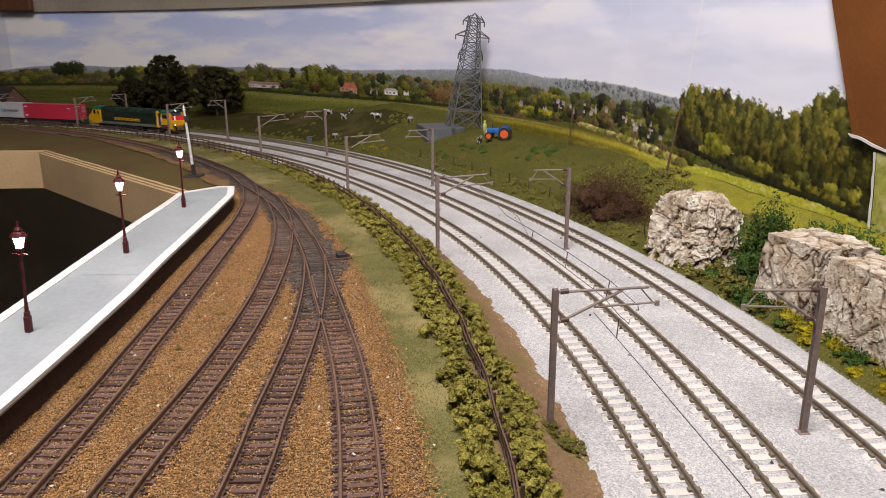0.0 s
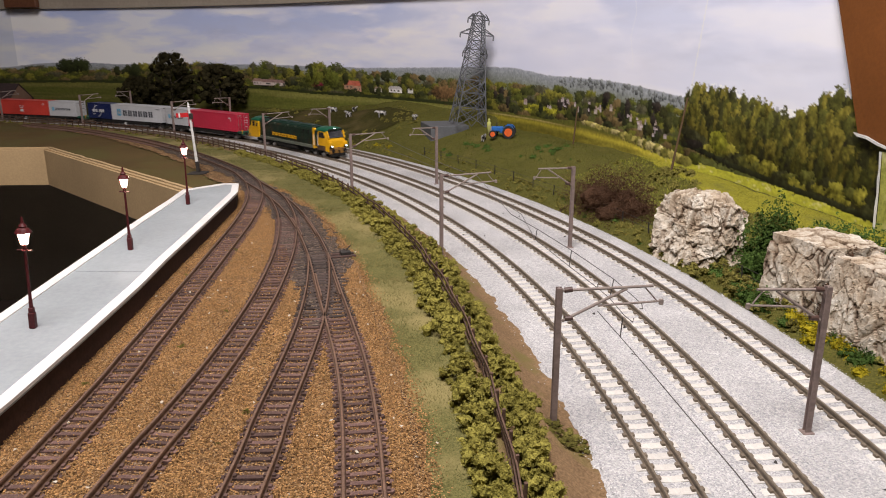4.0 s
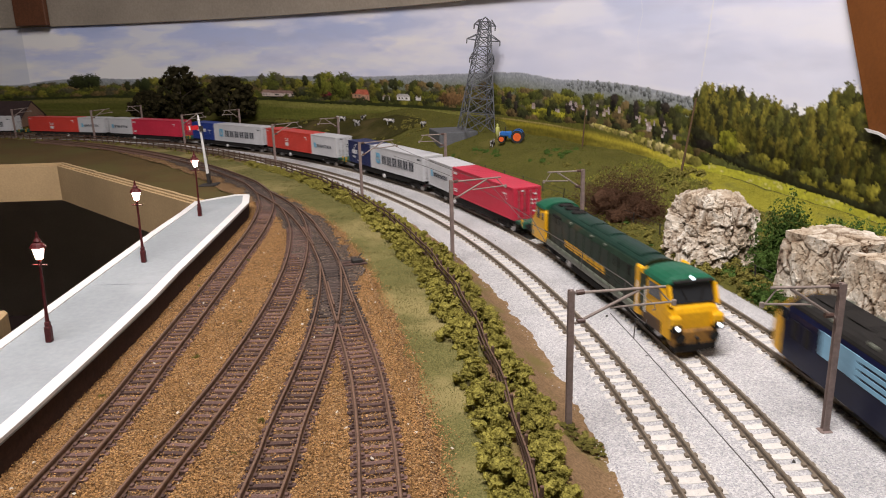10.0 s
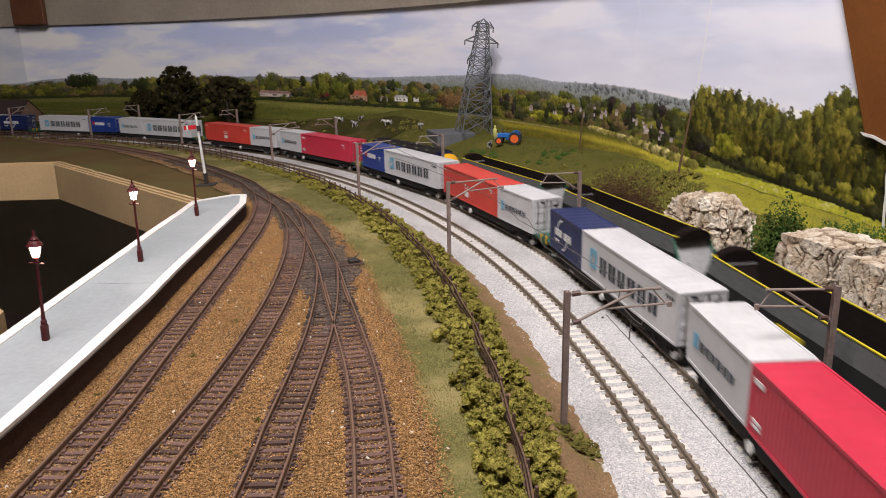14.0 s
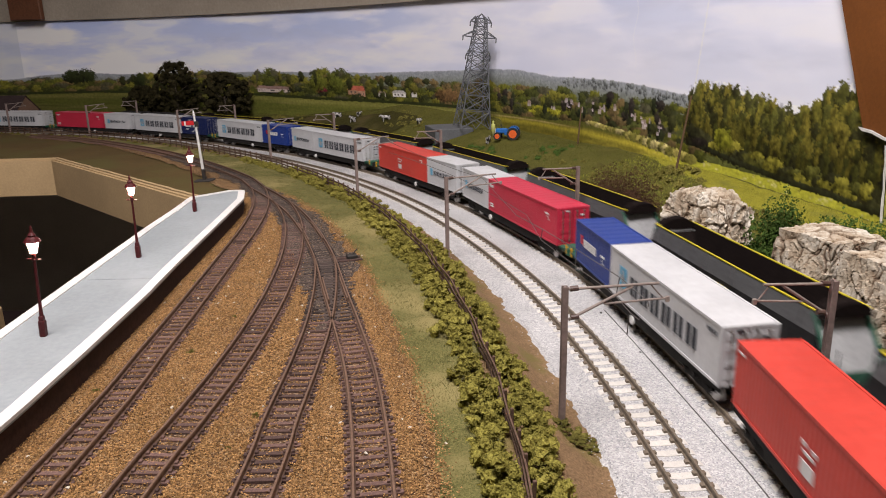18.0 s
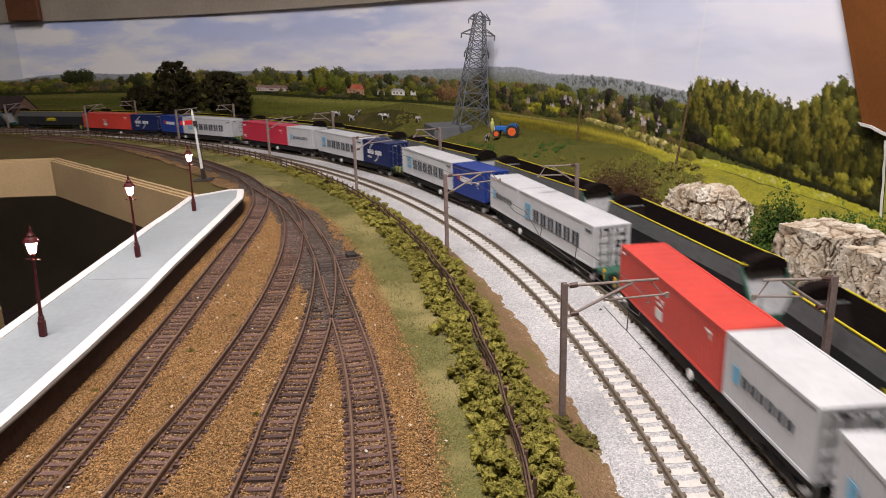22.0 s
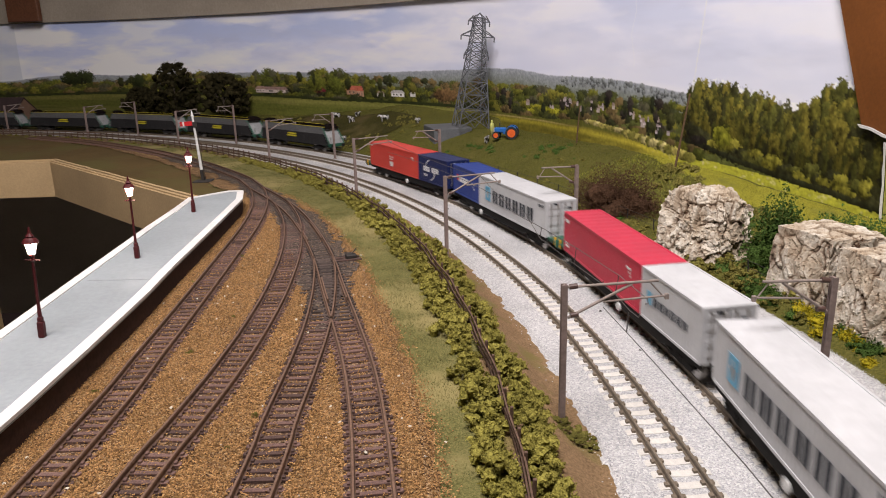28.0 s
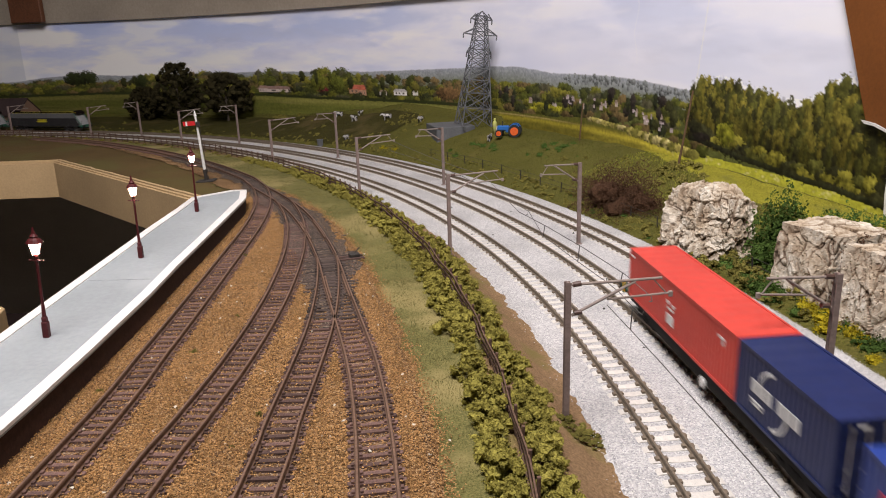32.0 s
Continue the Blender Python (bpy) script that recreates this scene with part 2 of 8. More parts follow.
def glass(name, tint):
    m = bpy.data.materials.new(name)
    m.use_nodes = True
    b = m.node_tree.nodes["Principled BSDF"]
    b.inputs["Base Color"].default_value = (*tint, 1)
    b.inputs["Roughness"].default_value, b.inputs["Specular IOR Level"].default_value = 0.08, 0.6
    return m


M_WHITE_BALLAST = granules("white_ballast", [(0.52, 0.515, 0.52), (0.61, 0.60, 0.60), (0.40, 0.40, 0.415), (0.57, 0.56, 0.565), (0.70, 0.69, 0.68), (0.475, 0.47, 0.48)], 1150, 1.0, 0.0008)
M_BROWN_BALLAST = granules("brown_ballast", [(0.31, 0.175, 0.075), (0.19, 0.10, 0.045), (0.43, 0.26, 0.12), (0.10, 0.054, 0.028), (0.56, 0.38, 0.20), (0.26, 0.14, 0.062)], 1250, 1.0, 0.0016)
M_GRASS = material("mown_grass_mat", (0.225, 0.20, 0.075), (0.10, 0.102, 0.034), rough=0.95, fine=900, coarse=30, bump=0.9, depth=0.0014, patch=(0.27, 0.225, 0.095), patch_at=0.485, spec=0.1)
M_HILL = material("rough_hill_turf", (0.15, 0.135, 0.032), (0.072, 0.074, 0.017), rough=0.95, fine=600, coarse=24, bump=1.0, depth=0.002, patch=(0.165, 0.135, 0.04), patch_at=0.6, spec=0.1)
M_EARTH = material("brown_earth", (0.34, 0.22, 0.12), (0.18, 0.115, 0.062), rough=0.95, fine=700, coarse=60, bump=1.0, depth=0.0018, patch=(0.19, 0.155, 0.055), patch_at=0.53, spec=0.1)
M_RAIL = material("rusty_rail", (0.21, 0.128, 0.090), (0.14, 0.085, 0.06), rough=0.55, metal=0.15, fine=600, coarse=40, bump=0.1)
M_RAIL_NEW = material("main_line_rail", (0.235, 0.19, 0.142), (0.165, 0.132, 0.10), rough=0.5, metal=0.15, fine=600, coarse=40, bump=0.1)
M_WOOD_SLEEPER = material("creosoted_sleeper", (0.160, 0.094, 0.078), (0.085, 0.050, 0.042), rough=0.8, fine=700, coarse=90, bump=0.6, vary=0.4)
M_CONCRETE_SLEEPER = material("concrete_sleeper", (0.64, 0.61, 0.565), (0.56, 0.535, 0.50), rough=0.85, fine=900, coarse=70, bump=0.3, vary=0.06)
M_TRACK_BED = granules("weathered_track_bed", [(0.20, 0.118, 0.064), (0.12, 0.068, 0.039), (0.28, 0.175, 0.10), (0.075, 0.043, 0.027), (0.38, 0.27, 0.18), (0.165, 0.096, 0.056)], 1150, 1.0, 0.0012)
M_MEADOW = material("meadow_turf", (0.39, 0.35, 0.042), (0.20, 0.195, 0.024), rough=0.95, fine=700, coarse=60, bump=1.0, depth=0.002, patch=(0.19, 0.18, 0.035), patch_at=0.56, spec=0.1)
M_DULL_GRASS = material("brown_olive_grass_mat", (0.155, 0.102, 0.043), (0.085, 0.060, 0.026), rough=0.95, fine=1100, coarse=16, bump=0.9, depth=0.0012, patch=(0.11, 0.09, 0.034), patch_at=0.5, spec=0.1)
M_DARK_BANK = material("dark_brown_heath", (0.078, 0.070, 0.020), (0.036, 0.034, 0.012), rough=0.95, fine=600, coarse=26, bump=1.0, depth=0.002, patch=(0.095, 0.075, 0.030), patch_at=0.55, spec=0.05)

# ---- ground ----
HOLE = [(-0.80, 1.214), (-0.668, 1.222), (-0.318, 0.875), (-0.300, 0.80), (-0.266, 0.38), (-0.245, 0.10), (-0.235, -0.36), (-1.3, -0.36), (-1.3, 0.7)]


def inside(x, y, poly):
    hit, n = False, len(poly)
    for k in range(n):
        (ax, ay), (bx, by) = poly[k], poly[k - 1]
        if (ay > y) != (by > y) and x < (bx - ax) * (y - ay) / (by - ay) + ax:
            hit = not hit
    return hit


HILL_TOP = [(0, 0.012), (5, 0.015), (14, 0.018), (18, 0.020), (23, 0.030), (30, 0.054), (36, 0.056), (44, 0.064), (47, 0.050), (55, 0.025), (66, 0.016), (77, 0.015), (83, 0.004), (100, 0.004)]


def hill(r, deg):
    """Height of the scenic bank outside the main lines."""
    top = float(np.interp(deg, [a for a, _ in HILL_TOP], [b for _, b in HILL_TOP]))
    k = min(1.0, max(0.0, (r - 1.80) / 0.20)) ** 0.9
    x, y = polar(r, deg)
    bumps = 0.0035 * noise.noise(Vector((x * 14, y * 14, 1))) + 0.0018 * noise.noise(Vector((x * 50, y * 50, 4)))
    z = -0.0065 + k * (top + 0.0065)
    level = float(np.interp(deg, [21, 22.8, 28.8, 32.5, 35.5, 38], [0.2, 0.027, 0.032, 0.034, 0.042, 0.2]))
    if z > level - 0.004:       # the bank flattens out behind its brow
        z = level - 0.004 + 0.004 * math.tanh((z - level + 0.004) / 0.004)
    return z + bumps * smooth(1.80, 1.86, r)


def board_height(r, deg):
    if r < 1.612:
        return -0.0058 + (YARD - 0.006 + 0.0058) * smooth(1.610, 1.575, r)
    if r < 1.80:
        return -0.0058 - 0.003 * smooth(1.783, 1.80, r)
    return hill(r, deg)


def ring(name, r0, r1, dr, degs, mat, label, lift=0.0, wobble=0.0, taper=0.0):
    nr = max(2, int(round((r1 - r0) / dr)) + 1)
    verts, faces = [], []
    for d in degs:
        for k in range(nr):
            thin = max(0.0, 1 - (degs[-1] - d) / taper) if taper else 0.0
            r = r1 - (r1 - r0) * (1 - 0.97 * thin) * (1 - k / (nr - 1))
            e = 0.0
            if wobble and k in (0, nr - 1):
                e = wobble * (noise.noise(Vector((d * 1.3, k, 7))) + 0.5 * noise.noise(Vector((d * 4.1, k, 3))) + 0.22 * noise.noise(Vector((d * 9, k, 5))))
            x, y = polar(r + e, d)
            z = board_height(r + e, d) + lift
            if wobble and k in (0, nr - 1):
                z -= lift + 0.002
            verts.append((x, y, z))
    for i in range(len(degs) - 1):
        for k in range(nr - 1):
            a = i * nr + k
            faces.append((a, a + 1, a + nr + 1, a + nr))
    s = Shape().add(verts, faces)
    return tagged(part(name, s, mat, rounded=True), label, "ground", kind="structure")


DEGS = [-180 + 3 * k for k in range(57)] + [-9 + 0.12 * k for k in range(275)] + [24 + 0.3 * k for k in range(220)] + [90 + 3 * k for k in range(31)]
ring("ground_hillside", 1.79, 2.03, 0.008, DEGS, M_HILL, "rough olive green turf bank rising behind the main lines")
ring("ground_verge", 1.560, 1.625, 0.004, DEGS, M_EARTH, "bare brown earth verge between hedge and white ballast")
ring("ground_ballast", 1.607, 1.795, 0.006, DEGS, M_WHITE_BALLAST, "pale grey granite chip ballast under three lines", lift=0.0019, wobble=0.007)
ring("ground_heath", 1.806, 1.965, 0.008, [41.0 + 0.3 * k for k in range(144)], M_DARK_BANK, "dark brown and olive heath at the far end of the bank", lift=0.0016, wobble=0.012)


def sheet(name, inside_test, height, mat, label, x0, x1, y0, y1, d):
    nx, ny = int((x1 - x0) / d), int((y1 - y0) / d)
    idx, verts, faces = {}, [], []

    def vid(i, j):
        if (i, j) not in idx:
            x, y = x0 + i * d, y0 + j * d
            idx[i, j] = len(verts)
            verts.append((x, y, height(x, y)))
        return idx[i, j]
    for i in range(nx):
        for j in range(ny):
            if inside_test(x0 + (i + 0.5) * d, y0 + (j + 0.5) * d):
                faces.append((vid(i, j), vid(i + 1, j), vid(i + 1, j + 1), vid(i, j + 1)))
    s = Shape().add(verts, faces)
    return tagged(part(name, s, mat, rounded=True), label, "ground", kind="structure")


def radius(x, y):
    return math.hypot(x - CX, y - CY)


def yard_edge(y):
    """x where the brown ballast ends and the mown grass begins."""
    pts = [(-0.4, 0.030), (0.2, 0.004), (0.26, -0.006), (0.32, -0.012), (0.40, -0.028), (0.48, -0.048), (0.56, -0.066), (0.64, -0.090), (0.72, -0.118), (0.80, -0.152), (0.88, -0.196), (0.95, -0.245), (1.03, -0.300), (1.13, -0.370), (1.25, -0.455), (1.5, -0.70), (2.2, -1.6)]
    for (a, p), (b, q) in zip(pts, pts[1:]):
        if y <= b:
            return p + (q - p) * (y - a) / (b - a)
    return -2


def yard_left(y):
    pts = [(-0.4, -0.24), (0.80, -0.24), (0.86, -0.26), (0.93, -0.29), (1.0, -0.335), (1.1, -0.40), (1.22, -0.495), (1.4, -0.66), (2.2, -1.7)]
    for (a, p), (b, q) in zip(pts, pts[1:]):
        if y <= b:
            return p + (q - p) * (y - a) / (b - a)
    return -2


YARD_LINES = {
    "A": [(-0.176, -0.35), (-0.176, 0.0), (-0.176, 0.3), (-0.1815, 0.41), (-0.1865, 0.49), (-0.1945, 0.6), (-0.204, 0.72), (-0.2185, 0.82), (-0.243, 0.91), (-0.276, 0.985), (-0.318, 1.05), (-0.379, 1.134), (-0.463, 1.235), (-0.56, 1.335), (-0.72, 1.47), (-0.9, 1.585)],
    "B": [(-0.142, -0.35), (-0.141, 0.0), (-0.135, 0.256), (-0.131, 0.32), (-0.128, 0.38), (-0.128, 0.45), (-0.132, 0.53), (-0.143, 0.63), (-0.163, 0.73), (-0.190, 0.815), (-0.212, 0.865)],
    "C": [(-0.083, -0.35), (-0.083, 0.0), (-0.083, 0.258), (-0.085, 0.32), (-0.0858, 0.38), (-0.088, 0.44), (-0.0935, 0.50), (-0.102, 0.56), (-0.111, 0.605)],
    "D": [(0.036, -0.35), (0.001, 0.0), (-0.0325, 0.252), (-0.0420, 0.318), (-0.0535, 0.379), (-0.069, 0.442), (-0.088, 0.515), (-0.111, 0.605), (-0.141, 0.70), (-0.176, 0.79), (-0.215, 0.868), (-0.248, 0.926), (-0.278, 0.988)],
}


def in_track(x, y):
    """True between and close beside the rails of a yard line."""
    for pts in YARD_LINES.values():
        if pts[0][1] <= y <= pts[-1][1]:
            for (ax, ay), (bx, by) in zip(pts, pts[1:]):
                if ay <= y <= by:
                    k = (bx - ax) / (by - ay)
                    if abs(x - ax - k * (y - ay)) < 0.0118 * math.sqrt(1 + k * k):
                        return True
                    break
    return False


def wob(x, y):
    return 0.006 * noise.noise(Vector((x * 30, y * 30, 5))) + 0.003 * noise.noise(Vector((x * 120, y * 120, 2)))


sheet("ground_yard", lambda x, y: radius(x, y) < 1.582 and not inside(x, y, HOLE), lambda x, y: YARD - 0.0062 + 0.0008 * noise.noise(Vector((x * 60, y * 60, 0))), M_GRASS, "short olive and straw mown grass over the yard board", -1.15, 0.10, -0.36, 1.75, 0.006)
sheet("ground_yard_ballast", lambda x, y: yard_left(y) < x + wob(x, y) < yard_edge(y), lambda x, y: YARD - (0.0056 if in_track(x, y) else 0.0043) + 0.0009 * noise.noise(Vector((x * 90, y * 90, 3))) - 0.0014 * (1 - smooth(0.0, 0.012, yard_edge(y) - x)), M_BROWN_BALLAST, "coarse orange-brown cork ballast of the old yard", -0.9, 0.05, -0.36, 1.55, 0.0028)

sheet("ground_yard_inner", lambda x, y: x + 3 * wob(x, y) < yard_left(y) + 0.004 and y > 0.83 and not inside(x, y, HOLE) and radius(x, y) < 1.57, lambda x, y: YARD - 0.0054 + 0.0006 * noise.noise(Vector((x * 60, y * 60, 9))), M_DULL_GRASS, "dull brown and olive grass round the signal", -1.15, -0.2, 0.83, 1.75, 0.006)
ring("ground_meadow", 1.945, 2.0, 0.006, [3 + 0.15 * k for k in range(150)], M_MEADOW, "bright yellow-green meadow turf below the backdrop", lift=0.0016, wobble=0.014, taper=6.0)

M_STAINED = granules("oily_dark_ballast", [(0.10, 0.070, 0.053), (0.05, 0.038, 0.032), (0.17, 0.125, 0.095), (0.07, 0.052, 0.043), (0.24, 0.185, 0.14), (0.038, 0.031, 0.028)], 900, 1.0, 0.0012)


def stained(x, y):
    """The oily ground round the turnout, a ragged patch."""
    mid = float(np.interp(y, [0.46, 0.50, 0.60, 0.70, 0.79, 0.868, 0.926, 0.988, 1.05, 1.134, 1.235, 1.335], [-0.084, -0.090, -0.110, -0.140, -0.178, -0.217, -0.250, -0.280, -0.319, -0.380, -0.463, -0.560]))
    half = (0.027 - 0.004 * smooth(0.74, 0.84, y) + 0.006 * smooth(0.95, 1.2, y)) * smooth(0.45, 0.56, y) * smooth(1.34, 1.2, y)
    return abs(x - mid) < half + 2.2 * wob(x, y) - 0.002 and yard_left(y) < x < yard_edge(y)


sheet("ground_stain", stained, lambda x, y: YARD - 0.0036 + 0.0005 * noise.noise(Vector((x * 150, y * 150, 8))), M_STAINED, "oily dark grey ballast round the turnouts", -0.62, 0.0, 0.44, 1.34, 0.0024)

# ---- track ----
CONCRETE_PITCH, WOOD_PITCH = 0.0096, 0.0070
RAIL = [(-0.0005, 0), (-0.0007, -0.0009), (-0.00035, -0.0013), (-0.00035, -0.0026), (-0.0011, -0.0033), (0.0011, -0.0033), (0.00035, -0.0026), (0.00035, -0.0013), (0.0007, -0.0009), (0.0005, 0)]


def concrete_sleeper_mesh():
    s = Shape()
    prof = [(-0.0150, -0.0055), (0.0150, -0.0055), (0.0150, -0.0043), (0.0122, -0.0033), (0.0060, -0.0034), (0.0, -0.0038), (-0.0060, -0.0034), (-0.0122, -0.0033), (-0.0150, -0.0043)]
    s.prism(prof, -0.0025, 0.0025)
    body = len(s.f)
    for x in (-0.0103, -0.0062, 0.0062, 0.0103):
        s.box(x, 0, -0.0027, 0.0018, 0.0026, 0.0013)
    me = mesh_of("sleeper", s, M_CONCRETE_SLEEPER)
    me.materials.append(M_RAIL_NEW)
    for f in me.polygons:
        f.material_index = int(f.index >= body)
    return me


def wood_sleeper_mesh():
    s = Shape().box(0, 0, -0.0044, 0.0250, 0.0026, 0.0022, bevel=0.0003)
    for x in (-0.0101, -0.0064, 0.0064, 0.0101):
        s.box(x, 0, -0.0029, 0.0014, 0.0020, 0.0012)
    return mesh_of("sleeper", s, M_WOOD_SLEEPER)


def main_line(r, label):
    tr = thing("track", label, "railway track", "main line tracks", "structure")
    path_degs = [-180 + 2 * k for k in range(80)] + [-20 + 0.8 * k for k in range(140)] + [92 + 2 * k for k in range(45)]
    for off in (-0.00825, 0.00825):
        part("rail", Shape().sweep([(*on_curve(r, d, off), 0.0) for d in path_degs], RAIL), M_RAIL_NEW, tr)
    me = concrete_sleeper_mesh()
    step = math.degrees(CONCRETE_PITCH / r)
    n0, n1 = int(-3 / step), int(74 / step)
    for k in range(n0, n1):
        x, y = on_curve(r, k * step)
        part("sleeper", me, None, tr, at=pose(x, y, 0, 0, 0, k * step))
    rest = Shape()
    for k in list(range(int(-180 / step), n0)) + list(range(n1, int(180 / step))):
        x, y = on_curve(r, k * step)
        rest.box(x, y, -0.0045, 0.031, 0.0038, 0.0022, m=Matrix.Rotation(radians(k * step), 3, "Z"))
    tagged(part("sleeper_rows", rest, M_CONCRETE_SLEEPER, tr), kind="stuff")
    return tr


for r, text in ((R1, "empty grey rail line on pale concrete sleepers"), (R2, "curved rail line on pale concrete sleepers in white ballast"), (R3, "outer curved rail line on pale concrete sleepers")):
    main_line(r, text)



def spline(pts, step=0.004):
    """A smooth line through points, at even steps: (x, y, heading in degrees)."""
    fine = []
    for k in range(len(pts) - 1):
        p0, p1, p2, p3 = (Vector(pts[min(max(j, 0), len(pts) - 1)]) for j in (k - 1, k, k + 1, k + 2))
        for i in range(24):
            t = i / 24
            fine.append(0.5 * ((2 * p1) + (p2 - p0) * t + (2 * p0 - 5 * p1 + 4 * p2 - p3) * t * t + (3 * p1 - p0 - 3 * p2 + p3) * t ** 3))
    fine.append(Vector(pts[-1]))
    out, need = [], 0.0
    for a, b in zip(fine, fine[1:]):
        d = (b - a).length
        while need <= d and d > 0:
            p = a + (b - a) * (need / d)
            out.append((p.x, p.y, math.degrees(math.atan2(b.y - a.y, b.x - a.x))))
            need += step
        need -= d
    return out


WOOD = wood_sleeper_mesh()
M_DARK_TIMBER = material("oily_turnout_timber", (0.085, 0.060, 0.051), (0.045, 0.033, 0.029), rough=0.8, fine=700, coarse=90, bump=0.6, vary=0.45)
WOOD_DARK = WOOD.copy()
WOOD_DARK.materials[0] = M_DARK_TIMBER
LONG_TIMBER = mesh_of("timber", Shape().box(0, 0, -0.0043, 0.0400, 0.0026, 0.0022, bevel=0.0003), M_DARK_TIMBER)


def in_turnout(key, y):
    return key in "CD" and y > 0.455 or key == "B" and y > 0.74 or key == "A" and y > 0.88


def yard_line(key, label):
    tr = thing("track", label, "railway track", "yard tracks", "structure")
    line = spline(YARD_LINES[key], 0.006)
    for side in (-0.00825, 0.00825):
        pts = [(x + side * math.sin(radians(h)), y - side * math.cos(radians(h)), YARD) for x, y, h in line]
        part("rail", Shape().sweep(pts, RAIL), M_RAIL, tr)
    rest = Shape()
    for x, y, h in spline(YARD_LINES[key], WOOD_PITCH):
        jig = random.uniform(-1.5, 1.5)
        if y > 0.17 and (key != "A" or y < 1.25):
            part("sleeper", WOOD_DARK if in_turnout(key, y) else WOOD, None, tr, at=pose(x, y, YARD + random.uniform(-0.0003, 0.0002), 0, 0, h - 90 + jig))
        else:
            rest.box(x, y, YARD - 0.0042, 0.0265, 0.0025, 0.0018, m=Matrix.Rotation(radians(h - 90), 3, "Z"))
    if rest.v:
        tagged(part("sleeper_rows", rest, M_WOOD_SLEEPER, tr), kind="stuff")
    if key == "D":
        # long timbers and check rails where two roads part
        for k in range(12):
            y = 0.520 + 0.0080 * k
            x = float(np.interp(y, [0.50, 0.56, 0.61, 0.66], [-0.090, -0.101, -0.113, -0.126])) + random.uniform(-0.002, 0.002)
            part("timber", LONG_TIMBER, None, tr, at=pose(x, y, YARD + 0.0001, 0, 0, random.uniform(10, 17)))
        for a in (-1, 1):
            for near, far in ((0.49, 0.55), (0.66, 0.73)):
                pts = [(x + a * 0.0066 * math.sin(radians(h)), y - a * 0.0066 * math.cos(radians(h)), YARD) for x, y, h in line if near < y < far]
                part("check_rail", Shape().sweep(pts, RAIL), M_RAIL, tr)
    return tr


def track_bed(key):
    line = spline(YARD_LINES[key], 0.006)
    rows_ = []
    for off, z in ((-0.0140, -0.0064), (-0.0108, -0.0047), (0.0108, -0.0047), (0.0140, -0.0064)):
        rows_.append([(x + (off + wob(x + off, y)) * math.sin(radians(h)), y - (off + wob(x + off, y)) * math.cos(radians(h)), YARD + z + 0.00035 * noise.noise(Vector((x * 200, y * 200, off * 900)))) for x, y, h in line])
    s = Shape()
    for a, b in zip(rows_, rows_[1:]):
        s.strip(a, b)
    tagged(part("track_bed", s, M_TRACK_BED, rounded=True), "weathered dark brown ballast between the sleepers", "ground", kind="structure")


for key in "ABCD":
    track_bed(key)
for key, text in (("A", "rusty platform road on dark brown timber sleepers"), ("B", "rusty siding on dark brown timber sleepers"), ("C", "rusty diverging siding on dark timber sleepers"), ("D", "rusty yard lead with turnouts on dark sleepers")):
    yard_line(key, text)

# ---- printed backdrop: a photographic panorama on curved card ----
RIDGE = [(82.4, 0.111), (79.3, 0.122), (75.6, 0.127), (71.8, 0.122), (57.8, 0.128), (47.3, 0.128), (39.1, 0.137), (36.7, 0.141), (34.4, 0.141), (33.1, 0.137), (31.8, 0.132), (27.9, 0.131), (26.4, 0.128), (24.7, 0.123), (23.0, 0.117), (21.2, 0.105), (8, 0.100)]
TREES = [(95, 0.105), (82.5, 0.107), (79.3, 0.114), (76.2, 0.107), (71.8, 0.111), (68.4, 0.124), (59.5, 0.128), (57.8, 0.132), (56.7, 0.128), (55.0, 0.122), (53.3, 0.128), (51.9, 0.136), (51.1, 0.138), (50.0, 0.130), (48.4, 0.123), (44.1, 0.120), (36.7, 0.120), (34.4, 0.116), (30.2, 0.117), (26.4, 0.114), (24.6, 0.110), (23.0, 0.105), (22.0, 0.102), (8, 0.1)]
FIELD = [(95, 0.068), (82.7, 0.068), (74.7, 0.073), (60.8, 0.071), (58.0, 0.070), (52.3, 0.065), (43.1, 0.066), (35.7, 0.066), (34.4, 0.064), (32.1, 0.062), (30.0, 0.065), (28.8, 0.067), (26.9, 0.060), (25.7, 0.054), (24.4, 0.048), (22.7, 0.039), (20.9, 0.036), (8, 0.02)]
LANE = [(37, 0.0560), (35.2, 0.0553), (32.5, 0.0537), (28.8, 0.0490), (25.7, 0.0430), (23.0, 0.0300), (20, 0.02)]
WOOD_TOP = [(23.0, 0.128), (22.7, 0.134), (22.3, 0.137), (21.3, 0.138), (20.2, 0.131), (19.1, 0.124), (18.3, 0.118), (17.6, 0.118), (16.9, 0.126), (16.6, 0.139), (15.9, 0.144), (8, 0.150)]
WOOD_BOTTOM = [(23.0, 0.057), (20.9, 0.045), (19.8, 0.039), (18.4, 0.034), (17.1, 0.030), (16.0, 0.028), (14.9, 0.024), (13.5, 0.021), (8, 0.018)]


def profile(pts, deg):
    p = sorted(pts)
    return np.interp(deg, [a for a, _ in p], [b for _, b in p])


